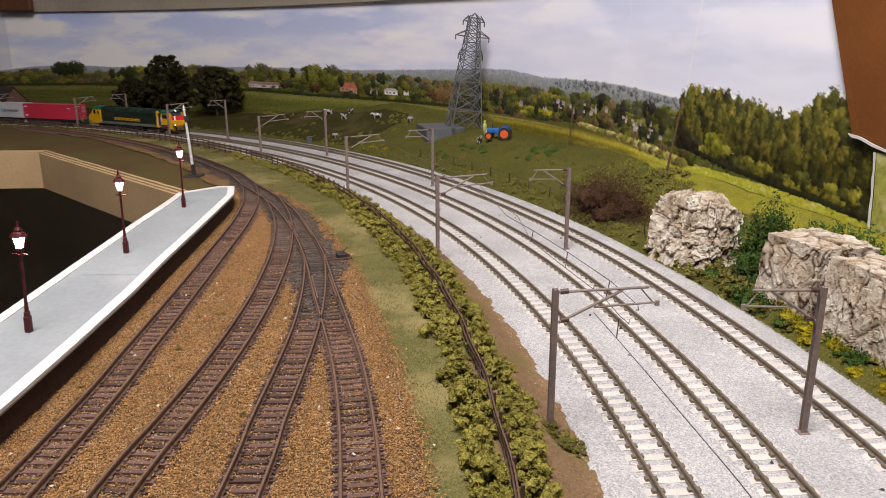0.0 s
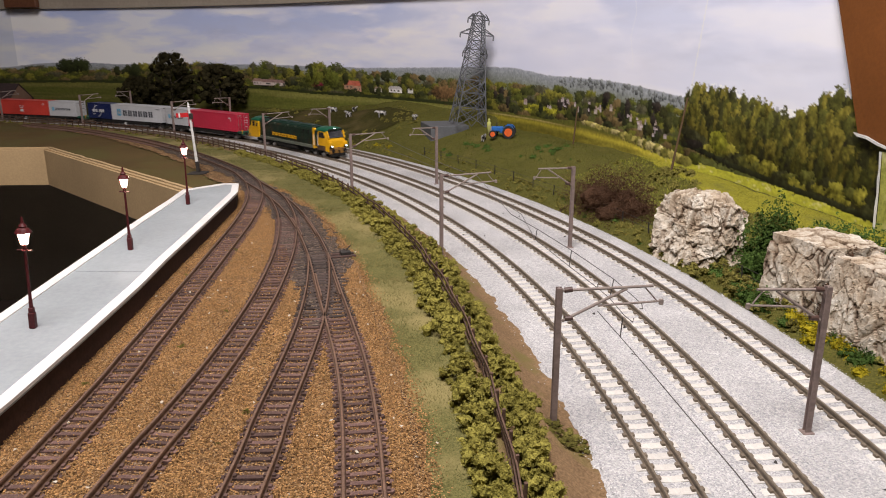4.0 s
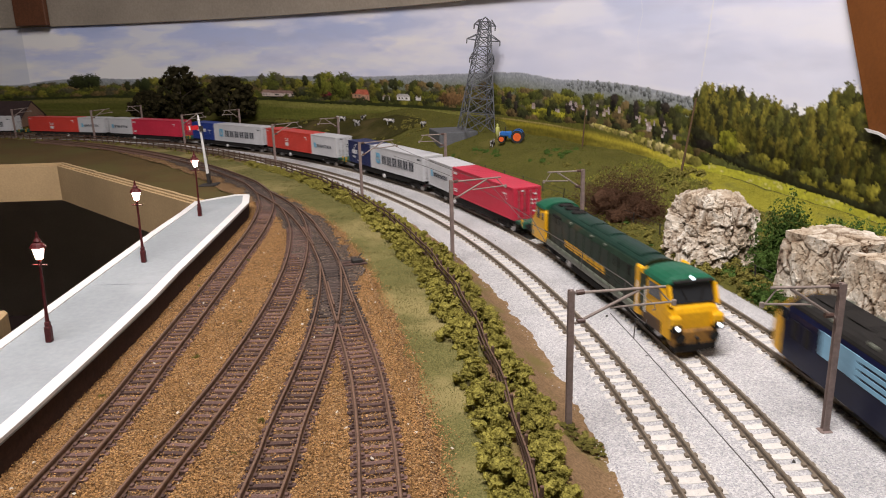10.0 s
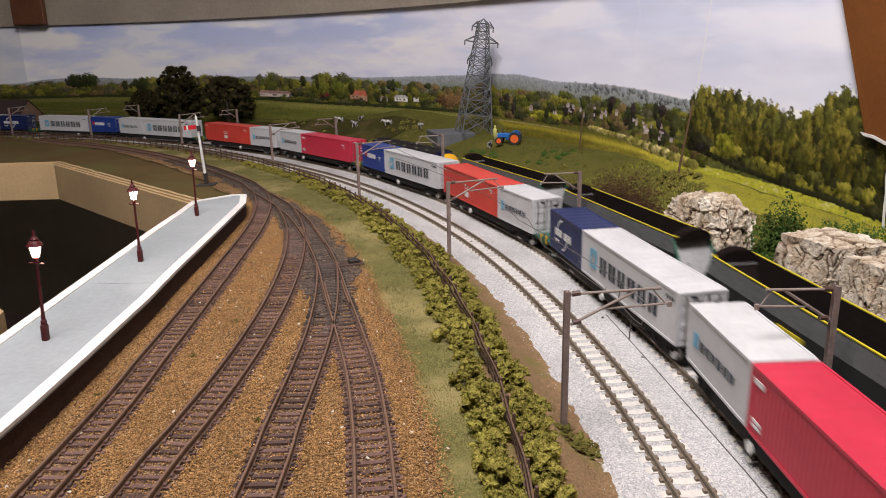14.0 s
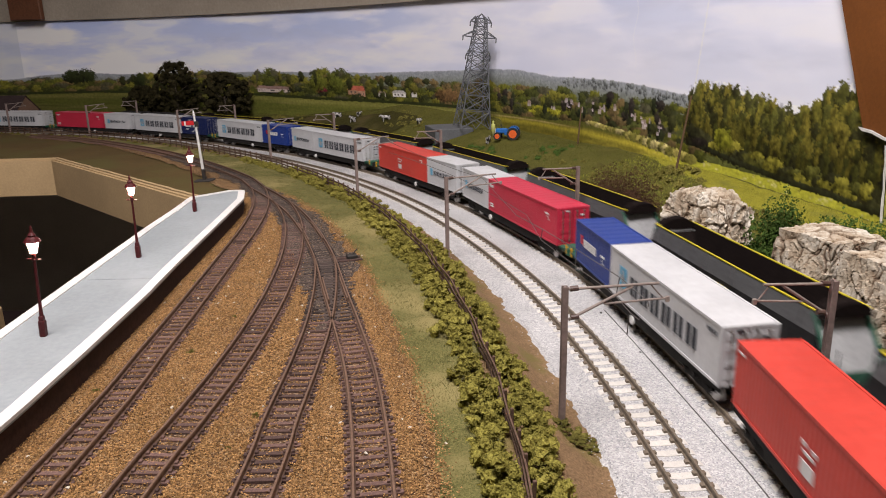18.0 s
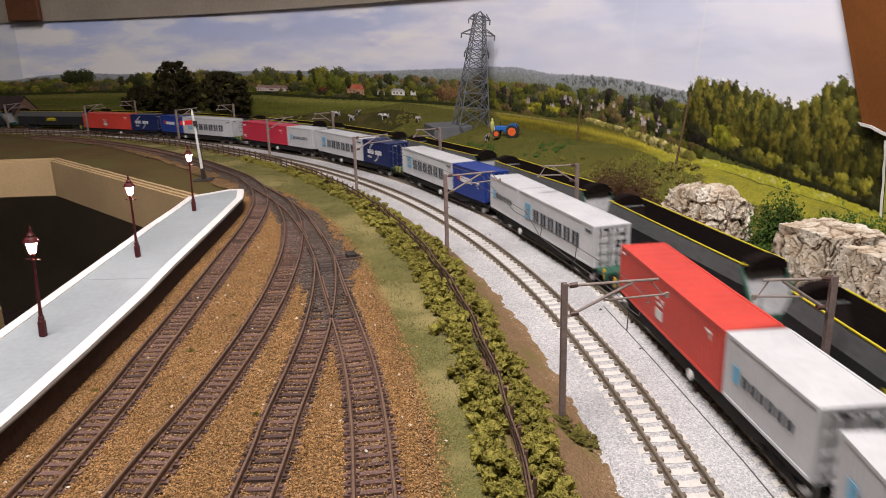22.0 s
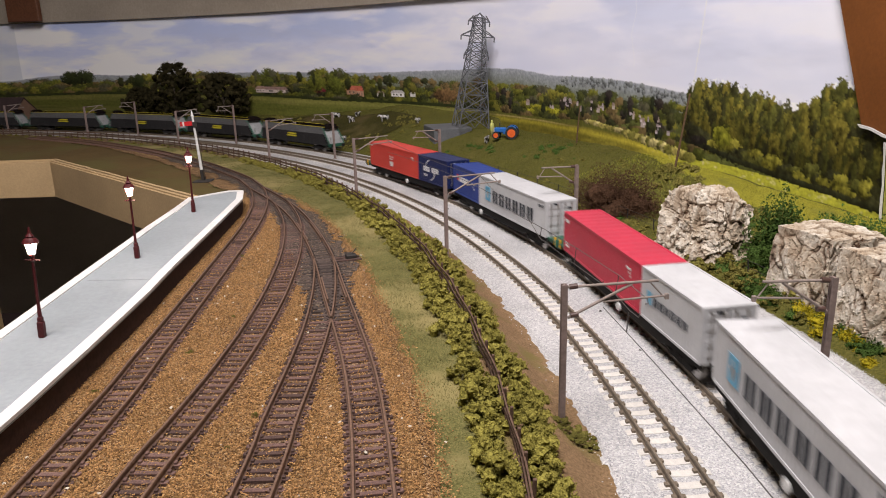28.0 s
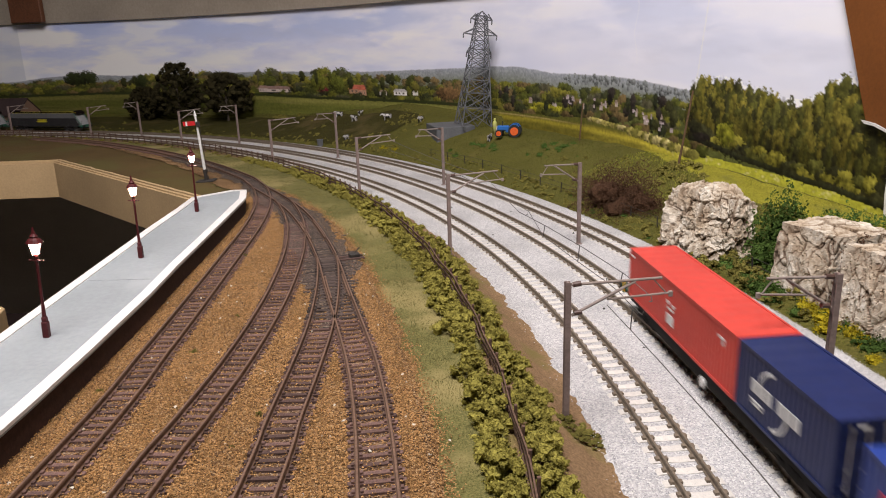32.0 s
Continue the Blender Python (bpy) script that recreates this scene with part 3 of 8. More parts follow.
def fbm(x, y, octaves=4, seed=0):
    """Smooth random relief in 0 to 1 over arrays."""
    out, amp, tot = np.zeros_like(x), 1.0, 0.0
    for o in range(octaves):
        xi, yi = np.floor(x), np.floor(y)
        xf, yf = x - xi, y - yi
        xf, yf = xf * xf * (3 - 2 * xf), yf * yf * (3 - 2 * yf)

        def hashed(a, b):
            h = np.sin(a * 127.1 + b * 311.7 + seed * 74.7 + o * 19.3) * 43758.5453
            return h - np.floor(h)
        v = (hashed(xi, yi) * (1 - xf) + hashed(xi + 1, yi) * xf) * (1 - yf) + (hashed(xi, yi + 1) * (1 - xf) + hashed(xi + 1, yi + 1) * xf) * yf
        out, tot, amp = out + v * amp, tot + amp, amp * 0.55
        x, y = x * 2.03 + 5.1, y * 2.03 + 1.7
    return out / tot


def blend(img, mask, colour):
    m = np.clip(mask, 0, 1)[..., None]
    return img * (1 - m) + np.asarray(colour) * m


def paint_panorama(deg, z):
    """The picture on the card: sky, far hills, wooded villages, fields and a poplar wood."""
    rng = np.random.RandomState(7)
    u = (95 - deg) * 0.0349
    sky_k = np.clip((z - 0.10) / 0.19, 0, 1)
    img = np.array([0.70, 0.72, 0.83]) * (1 - sky_k[..., None]) + np.array([0.40, 0.49, 0.73]) * sky_k[..., None]
    cl = fbm(u * 5.0, z * 22, 5, 3)
    cl2 = fbm(u * 2.2 + 9, z * 9, 4, 5)
    img = blend(img, np.clip((cl - 0.44) * 5.0, 0, 1) * np.clip((cl2 - 0.28) * 4.0, 0, 1) * 0.85, (0.90, 0.87, 0.90))
    img = blend(img, np.clip((34 - deg) / 16, 0, 1) * 0.60, (0.86, 0.87, 0.91))
    img = blend(img, np.clip((fbm(u * 7 + 3, z * 30, 5, 8) - 0.55) * 3, 0, 1) * 0.35, (0.48, 0.50, 0.58))
    img = blend(img, np.exp(-((deg - 33) / 9) ** 2) * np.clip(cl2 * 2.4 - 0.25, 0, 1) * 0.9, (0.93, 0.91, 0.94))
    puff = fbm(u * 3.1 + 4 + 0.5 * cl, z * 13 + 2, 5, 41)
    under = fbm(u * 3.1 + 4 + 0.5 * cl, z * 13 + 2.35, 5, 41)
    img = blend(img, np.clip((puff - 0.50) * 6, 0, 1) * 0.55, (0.93, 0.91, 0.93))
    img = blend(img, np.clip((under - puff) * 7, 0, 1) * np.clip((under - 0.42) * 5, 0, 1) * 0.20, (0.54, 0.58, 0.70))
    img = img * np.array([0.97, 0.975, 1.03])
    img = np.clip(img * (1 + 0.12 * np.clip((deg - 40) / 18, 0, 1))[..., None], 0, 0.95)
    img = blend(img, (deg > 81.3) * 0.45, (0.50, 0.55, 0.60))
    ridge = profile(RIDGE, deg) + 0.0022 * (fbm(u * 90, z * 0, 3, 2) - 0.5)
    haze = np.clip((ridge - z) / 0.03, 0, 1)
    col = np.array([0.34, 0.36, 0.40]) * (1 - haze[..., None]) + np.array([0.16, 0.18, 0.12]) * haze[..., None]
    col = col * (0.85 + 0.3 * fbm(u * 60, z * 160, 3, 4))[..., None]
    img = blend(img, (ridge - z) / 0.0016 + 0.5, col)
    # open land between the woods
    field = profile(FIELD, deg)
    land = (z < profile(TREES, deg) - 0.02)
    img = np.where(land[..., None], np.array([0.10, 0.11, 0.03]) * (0.6 + 0.8 * fbm(u * 40, z * 200, 3, 6))[..., None], img)
    grass = np.array([0.135, 0.145, 0.030]) * (0.75 + 0.5 * fbm(u * 12, z * 260, 4, 9))[..., None]
    grass = blend(grass, np.clip((fbm(u * 6, z * 130, 3, 12) - 0.5) * 4, 0, 1) * 0.6, (0.24, 0.21, 0.07))
    meadow = np.array([0.42, 0.41, 0.045]) * (0.7 + 0.6 * fbm(u * 120, z * 420, 4, 10))[..., None]
    meadow = blend(meadow, np.clip((fbm(u * 170, z * 260, 2, 14) - 0.66) * 6, 0, 1) * 0.7, (0.62, 0.58, 0.28))
    strip = np.exp(-((z - field + 0.007) / 0.006) ** 2) * (0.6 + 0.8 * fbm(u * 18, z * 90, 3, 17))
    grass = blend(grass, strip * 0.75, (0.26, 0.245, 0.065))
    down = np.array([0.150, 0.128, 0.020]) * (0.55 + 0.9 * fbm(u * 30, z * 200, 4, 19))[..., None]
    band = z - profile(LANE, deg)
    down = blend(down, np.clip(1 - np.abs(band + 0.002) / 0.006, 0, 1) * (0.5 + 0.7 * fbm(u * 20, z * 120, 3, 23)), (0.36, 0.30, 0.035))
    down = down * (1 + 0.7 * np.clip((31 - deg) / 6, 0, 1))[..., None]
    down = blend(down, np.clip((band - 0.004) / 0.003, 0, 1) * 0.8, (0.095, 0.100, 0.022))
    down = blend(down, np.clip(1 - np.abs(band - 0.0035) / 0.0016, 0, 1) * np.clip((deg - 29) / 3, 0, 1) * 0.75, (0.46, 0.37, 0.16))
    near = np.clip((25.5 - deg) / 3, 0, 1)[..., None]
    meadow = down * (1 - near) + meadow * near
    right = np.clip((37 - deg) / 1.5, 0, 1)[..., None]
    grass = grass * (1 - 0.35 * np.clip((deg - 54) / 10, 0, 1))[..., None]
    ground = grass * (1 - right) + meadow * right
    img = np.where((z < field)[..., None], ground, img)

    def clump(d0, z0, wd, hz, colour, tall=0.0):
        """One tree crown with a ragged edge, lit from above."""
        sel = np.where((np.abs(deg[:, 0] - d0) < wd * 1.4))[0]
        if not len(sel):
            return
        a, b = sel[0], sel[-1] + 1
        dd, zz = deg[a:b], z[a:b]
        ex, ez = (dd - d0) / wd, (zz - z0) / hz
        edge = fbm(dd * 9 + d0, zz * 420 + d0, 3, 21)
        r = ex * ex + np.where(ez > 0, ez * ez, ez * ez * (0.5 if tall else 1.0))
        m = np.clip((1.0 + (edge - 0.5) * 1.7 - r) * 4, 0, 1)
        lit = 0.30 + 0.80 * np.clip(ez * 0.55 + 0.5 - ex * 0.35, 0, 1) + 1.15 * (fbm(dd * 8, zz * 260, 3, 22) - 0.47)
        img[a:b] = img[a:b] * (1 - m[..., None]) + np.asarray(colour) * np.clip(lit, 0.06, 2.0)[..., None] * m[..., None]

    def house(d0, z0, wd, hz, wall, roof):
        sel = (np.abs(deg - d0) < wd) & (z > z0 - hz) & (z < z0)
        img[sel] = wall
        sel = (np.abs(deg - d0) < wd * (1.12 - 0.5 * np.clip((z - z0) / hz, 0, 1))) & (z >= z0) & (z < z0 + hz * 0.9)
        img[sel] = roof
        for k in (-0.5, 0.1, 0.6) if wd > 0.3 else ():
            sel = (np.abs(deg - d0 - wd * k) < wd * 0.12) & (np.abs(z - z0 + hz * 0.45) < hz * 0.2)
            img[sel] = (0.12, 0.10, 0.09)

    greens = [(0.095, 0.105, 0.020), (0.145, 0.145, 0.022), (0.065, 0.072, 0.018), (0.20, 0.185, 0.03), (0.085, 0.08, 0.045), (0.17, 0.12, 0.05), (0.045, 0.05, 0.02)]
    # distant woods in rows, back to front
    for row in range(6):
        n = 120 if row < 4 else 100
        for d0 in np.linspace(95, 22.4, n):
            t, f = float(profile(TREES, d0)), float(profile(FIELD, d0))
            k = row / 5
            zc = t - 0.010 - (t - f - 0.012) * k + rng.uniform(-0.004, 0.004)
            left = d0 > 47
            if rng.rand() < (0.25 if left else 0.10):
                continue
            h = rng.uniform(0.007, 0.014) * (1.15 if left else 0.8)
            clump(d0 + rng.uniform(-0.3, 0.3), zc, rng.uniform(0.40, 0.95) * (1.0 if left else 0.7), h, np.array(greens[rng.randint(len(greens))]) * (0.85 + 0.35 * (1 - k)))
        if row == 4:
            house(56.8, 0.086, 1.7, 0.008, (0.56, 0.47, 0.43), (0.30, 0.19, 0.17))
            house(58.0, 0.087, 0.5, 0.008, (0.55, 0.46, 0.42), (0.34, 0.22, 0.18))
            clump(52.2, 0.090, 0.7, 0.010, (0.20, 0.02, 0.045))
            house(48.7, 0.090, 0.75, 0.010, (0.42, 0.24, 0.15), (0.52, 0.14, 0.09))
            house(48.2, 0.088, 0.35, 0.012, (0.46, 0.26, 0.17), (0.50, 0.13, 0.08))
            house(44.6, 0.087, 0.62, 0.007, (0.74, 0.72, 0.70), (0.50, 0.47, 0.46))
            clump(40.2, 0.088, 1.2, 0.014, (0.20, 0.115, 0.05))
            clump(37.8, 0.094, 0.8, 0.013, (0.19, 0.15, 0.03))
            clump(50.6, 0.100, 0.8, 0.020, (0.12, 0.135, 0.022))
            clump(52.4, 0.104, 0.9, 0.022, (0.15, 0.16, 0.025))
            clump(54.6, 0.084, 0.9, 0.010, (0.035, 0.04, 0.02))
            house(43.2, 0.087, 0.25, 0.006, (0.64, 0.62, 0.60), (0.46, 0.43, 0.40))
            house(46.2, 0.084, 0.35, 0.006, (0.50, 0.47, 0.43), (0.30, 0.22, 0.18))
            for d0, z0 in ((30.4, 0.092), (30.9, 0.088), (28.3, 0.086), (26.0, 0.082), (24.5, 0.078), (25.4, 0.073), (33.4, 0.086), (27.3, 0.092), (29.4, 0.083)):
                house(d0, z0, rng.uniform(0.08, 0.16), rng.uniform(0.003, 0.007), (0.42, 0.35, 0.32), (0.32, 0.24, 0.21))
            for d0, z0 in ((32.6, 0.078), (31.6, 0.075), (33.0, 0.070), (30.0, 0.068)):
                clump(d0, z0, 0.6, 0.006, (0.36, 0.34, 0.03))
    # dark conifers and pale gables scattered through the far village
    for k in range(30):
        d0 = rng.uniform(23.2, 36.5)
        t, f = float(profile(TREES, d0)), float(profile(FIELD, d0))
        clump(d0, f + 0.010 + (t - f - 0.016) * rng.rand(), rng.uniform(0.14, 0.30), rng.uniform(0.006, 0.011), [(0.035, 0.042, 0.018), (0.06, 0.062, 0.02), (0.045, 0.036, 0.03)][rng.randint(3)], tall=1)
    for c0, cz, n in ((30.2, 0.091, 9), (27.8, 0.090, 6), (26.0, 0.082, 4), (24.4, 0.068, 5), (31.8, 0.083, 2), (25.0, 0.076, 3)):
        for k in range(n):
            tone = rng.uniform(0.65, 1.0)
            house(c0 + rng.normal(0, 0.35), cz + rng.normal(0, 0.0035), rng.uniform(0.03, 0.09), rng.uniform(0.0015, 0.0038), tuple(tone * c for c in (0.56, 0.48, 0.50)), tuple(tone * c for c in (0.40, 0.32, 0.33)))
    for k in range(110):
        d0 = rng.uniform(22.8, 31.0)
        clump(d0, float(profile(RIDGE, d0)) - rng.uniform(0.001, 0.012), rng.uniform(0.06, 0.12), rng.uniform(0.002, 0.004), np.array((0.28, 0.30, 0.30)) * rng.uniform(0.8, 1.05), tall=1)
    for k in range(26):
        d0 = rng.uniform(38, 74)
        t, f = float(profile(TREES, d0)), float(profile(FIELD, d0))
        clump(d0, f + 0.014 + (t - f - 0.016) * rng.rand(), rng.uniform(0.16, 0.4), rng.uniform(0.008, 0.015), [(0.05, 0.055, 0.018), (0.08, 0.078, 0.022), (0.17, 0.155, 0.03)][rng.randint(3)], tall=1)
    # the fields again, in front of the trees' feet
    img = np.where(((z < field - 0.001 + 0.003 * (fbm(u * 70, u * 0, 3, 61) - 0.5)) & (deg > 22.9))[..., None], ground, img)
    # hedge under the villages
    hedge = np.abs(z - field - 0.001 - 0.002 * fbm(u * 50, u * 0, 2, 30)) < 0.0028
    img = np.where((hedge & (deg > 36))[..., None], np.array([0.03, 0.036, 0.012]), img)
    for d0, w, t in ((76.6, 1.15, 0.134), (75.4, 1.0, 0.137), (70.2, 0.6, 0.124), (62.5, 1.0, 0.128)):
        clump(d0, t - 0.018, w, 0.020, (0.040, 0.050, 0.016))
    # dark shade band and poplar wood
    sel = (deg < 22.9) & (z < profile(WOOD_TOP, deg) - 0.01) & (z > profile(WOOD_BOTTOM, deg))
    img = np.where(sel[..., None], np.array([0.020, 0.018, 0.008]), img)
    for row in range(5):
        for d0 in np.linspace(22.8, 8.5, 96):
            t, f = float(profile(WOOD_TOP, d0)), float(profile(WOOD_BOTTOM, d0))
            k = row / 4
            zc = t - 0.016 - (t - f - 0.030) * k * 0.8 + rng.uniform(-0.003, 0.003)
            g = [(0.155, 0.142, 0.024), (0.095, 0.096, 0.020), (0.21, 0.18, 0.030), (0.055, 0.055, 0.017)][rng.randint(4)]
            clump(d0 + rng.uniform(-0.15, 0.15), zc, rng.uniform(0.13, 0.30), rng.uniform(0.009, 0.019), np.array(g) * (1.05 - 0.60 * k), tall=1)
    for d0 in np.linspace(22.6, 9, 46):
        f = float(profile(WOOD_BOTTOM, d0))
        clump(d0, f + rng.uniform(0.006, 0.020), rng.uniform(0.25, 0.5), rng.uniform(0.006, 0.011), [(0.09, 0.09, 0.02), (0.21, 0.19, 0.028), (0.04, 0.04, 0.016)][rng.randint(3)])
    for d0 in np.linspace(22.6, 9, 60):
        f = float(profile(WOOD_BOTTOM, d0))
        clump(d0, f + 0.003, 0.25, 0.0036, (0.022, 0.024, 0.012))
    clump(21.0, 0.068, 0.5, 0.014, (0.20, 0.20, 0.02))
    clump(22.2, 0.060, 0.5, 0.006, (0.018, 0.014, 0.012))
    # sedge and pale stalks along the near field edge
    for d0 in np.linspace(29, 22.5, 30):
        clump(d0, float(profile(FIELD, d0)) - 0.003, 0.26, 0.007 if d0 < 26.5 else 0.004, [(0.62, 0.53, 0.22), (0.50, 0.43, 0.12), (0.24, 0.22, 0.05)][rng.randint(3)])
    # leaf and grass grain of the photograph
    grain = 0.62 + 0.76 * fbm(u * 330, z * 330, 3, 51)
    img = np.where((z < ridge)[..., None], img * grain[..., None], img)
    wood = (deg < 22.9) & (z > profile(WOOD_BOTTOM, deg)) & (z < profile(WOOD_TOP, deg))
    img = np.where(wood[..., None], img * np.clip(0.10 + 1.9 * fbm(u * 190, z * 130, 3, 53), 0.3, 1.8)[..., None], img)
    # the joint between two sheets, and small blemishes of the print
    img = blend(img, (np.abs(deg - 22.75 + (z - 0.1) * 4) < 0.035) * (z > 0.12) * 0.6, (0.8, 0.8, 0.8))
    img = blend(img, (np.abs(deg - 26.2 + 0.1 * np.sin(z * 90)) < 0.025) * (z > 0.15) * 0.25, (0.85, 0.85, 0.85))
    return np.clip(img, 0.004, 0.9)


def print_material():
    m = bpy.data.materials.new("printed_card")
    m.use_nodes = True
    n, ln = m.node_tree.nodes, m.node_tree.links
    b = n["Principled BSDF"]
    at = n.new("ShaderNodeVertexColor")
    at.layer_name = "print"
    ln.new(at.outputs["Color"], b.inputs["Base Color"])
    b.inputs["Roughness"].default_value, b.inputs["Specular IOR Level"].default_value = 0.42, 0.35
    no = n.new("ShaderNodeTexNoise")
    no.inputs["Scale"].default_value = 14
    tc = n.new("ShaderNodeTexCoord")
    ln.new(tc.outputs["Object"], no.inputs["Vector"])
    bp = n.new("ShaderNodeBump")
    bp.inputs["Strength"].default_value, bp.inputs["Distance"].default_value = 0.15, 0.01
    ln.new(no.outputs["Fac"], bp.inputs["Height"])
    ln.new(bp.outputs[0], b.inputs["Normal"])
    return m


def backdrop(name, degs, z0, z1, nz, r, label):
    dg, zz = np.meshgrid(degs, np.linspace(z0, z1, nz), indexing="ij")
    a = np.radians(dg)
    co = np.stack([CX + r * np.cos(a), CY + r * np.sin(a), zz], -1).reshape(-1, 3)
    nd = len(degs)
    i = np.arange(nd - 1)[:, None] * nz + np.arange(nz - 1)[None]
    quads = np.stack([i, i + nz, i + nz + 1, i + 1], -1).reshape(-1, 4)
    me = bpy.data.meshes.new(name)
    me.vertices.add(len(co))
    me.vertices.foreach_set("co", co.ravel())
    me.loops.add(quads.size)
    me.loops.foreach_set("vertex_index", quads.ravel())
    me.polygons.add(len(quads))
    me.polygons.foreach_set("loop_start", np.arange(0, quads.size, 4))
    me.polygons.foreach_set("use_smooth", np.ones(len(quads), dtype=bool))
    me.update(calc_edges=True)
    rgb = paint_panorama(dg, zz).reshape(-1, 3)
    lay = me.color_attributes.new("print", "FLOAT_COLOR", "POINT")
    lay.data.foreach_set("color", np.concatenate([rgb, np.ones((len(rgb), 1))], 1).ravel())
    me.materials.append(print_material())
    return tagged(new(name, me), label, "backdrop", kind="structure")


backdrop("backdrop", np.concatenate([np.arange(8, 45, 0.045), np.arange(45, 96, 0.075)]), -0.03, 0.275, 250, BACK, "curved printed card panorama of sky, villages, fields and woods")

M_BEIGE = material("greyed_beige_board", (0.36, 0.31, 0.25), (0.30, 0.26, 0.21), rough=0.8, fine=160, coarse=9, bump=0.1)
M_BROWN_BOARD = material("orange_brown_hardboard", (0.20, 0.069, 0.016), (0.17, 0.058, 0.014), rough=0.6, fine=300, coarse=14, bump=0.08)
M_DARK_WOOD = material("dark_brown_timber", (0.15, 0.06, 0.03), (0.10, 0.04, 0.02), rough=0.6, fine=200, coarse=20, bump=0.2)
M_PAPER_EDGE = material("torn_white_paper", (0.75, 0.74, 0.72), rough=0.9, bump=0.2)
M_CREAM = material("cream_card", (0.53, 0.375, 0.20), (0.47, 0.33, 0.175), rough=0.85, fine=300, coarse=12, bump=0.12)
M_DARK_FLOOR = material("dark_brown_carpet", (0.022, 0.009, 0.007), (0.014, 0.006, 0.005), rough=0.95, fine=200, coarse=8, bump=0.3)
M_WALL = material("cream_room_wall", (0.55, 0.50, 0.43), (0.52, 0.47, 0.40), rough=0.9, fine=90, coarse=5, bump=0.05)

# upper shelf edge above the backdrop, with its dark end post
s = Shape()
s.sweep([(*polar(BACK, d), 0.0) for d in range(-60, 140, 2)], [(-0.010, 0.2695), (0.005, 0.2695), (0.005, 0.345), (-0.010, 0.345)])
tagged(part("pelmet", s, M_BEIGE), "greyed beige board edge along the top of the backdrop", "pelmet", kind="structure")
s = Shape()
for d in (57.4, 45.6):
    x, y = polar(BACK - 0.0058, d)
    s.box(x, y, 0.306, 0.0012, 0.0012, 0.078)
tagged(part("pelmet_joint", s, M_DARK_WOOD), "dark joints in the shelf edge", "trim", kind="structure")
x, y = polar(BACK - 0.03, 79.4)
tagged(part("shelf_post", Shape().box(0, 0, 0.312, 0.016, 0.10, 0.080, bevel=0.002), M_DARK_WOOD, at=pose(x, y, 0, 0, 0, 79.2)), "dark brown timber post end under the shelf", "post", kind="structure")

# orange-brown board that hangs in front of the panorama, with torn paper below it
def hung_panel(name, corners, r, t, mat, label, category):
    s = Shape()
    n = len(corners)
    front = [(*polar(r, d), z) for d, z in corners]
    back = [(*polar(r + t, d), z) for d, z in corners]
    s.add(front + back, [tuple(range(n)), tuple(range(n, 2 * n))[::-1]] + [(k, n + k, n + (k + 1) % n, (k + 1) % n) for k in range(n)])
    return tagged(part(name, s, mat), label, category, kind="structure")


hung_panel("wall_board", [(16.72, 0.2676), (16.35, 0.2287), (15.64, 0.165), (14.94, 0.1031), (14.6, 0.1015), (14.19, 0.0971), (13.67, 0.0933), (10.12, 0.0863), (10.12, 0.2684)], 1.9925, 0.004, M_BROWN_BOARD, "orange-brown hardboard panel with a torn lower edge", "board")
hung_panel("paper_edge", [(15.07, 0.1048), (14.6, 0.1031), (14.19, 0.0988), (13.68, 0.0949), (13.68, 0.0927), (14.19, 0.096), (14.6, 0.1004), (14.94, 0.1015)], 1.991, 0.001, M_PAPER_EDGE, "torn white paper along the board edge", "trim")
M_SHEET_PRINT = material("pale_meadow_print", (0.40, 0.40, 0.09), (0.24, 0.25, 0.05), rough=0.5, fine=220, coarse=60, bump=0.05, patch=(0.52, 0.48, 0.22), patch_at=0.55)
hung_panel("paper_strip", [(14.11, 0.091), (14.05, 0.091), (13.93, 0.052), (13.84, 0.012), (13.90, 0.012), (13.97, 0.040), (13.97, 0.052), (14.04, 0.066), (14.03, 0.074)], 1.9915, 0.001, M_PAPER_EDGE, "torn white paper edge of the second sheet", "trim")
hung_panel("second_sheet", [(14.06, 0.091), (13.93, 0.052), (13.84, 0.008), (9.0, 0.000), (9.0, 0.080), (12.2, 0.088)], 1.9935, 0.001, M_SHEET_PRINT, "second printed sheet showing pale green meadow", "backdrop")

# room shell: floor, walls and ceiling beyond the layout
s = Shape().box(-1.4, 0.4, -0.96, 5.4, 5.6, 0.04)
tagged(part("floor", s, M_DARK_FLOOR), "dark brown carpeted room floor", "floor", kind="structure")
for name, x, y, w, d in (("wall_east", 1.25, 0.4, 0.1, 5.6), ("wall_west", -4.05, 0.4, 0.1, 5.6), ("wall_north", -1.4, 3.15, 5.2, 0.1), ("wall_south", -1.4, -2.35, 5.2, 0.1)):
    tagged(part(name, Shape().box(x, y, 0.26, w, d, 2.40), M_WALL), "plain cream room wall", "wall", kind="structure")
tagged(part("ceiling", Shape().box(-1.4, 0.4, 1.48, 5.4, 5.6, 0.04), M_WALL), "plain cream room ceiling", "ceiling", kind="structure")
# board edge that closes the hillside down to the floor
s = Shape()
s.strip([(*polar(2.03, d), -0.05) for d in range(-180, 183, 3)], [(*polar(2.03, d), 0.03) for d in range(-180, 183, 3)])
tagged(part("board_edge", s, M_DARK_WOOD), "dark timber edge of the layout board", "trim", kind="structure")
s = Shape()
s.strip([(*polar(1.50, d), -0.050) for d in range(-180, 183, 3)], [(*polar(2.03, d), -0.050) for d in range(-180, 183, 3)])
tagged(part("board_base", s, M_DARK_WOOD), "timber baseboard under the main lines", "board", kind="structure")

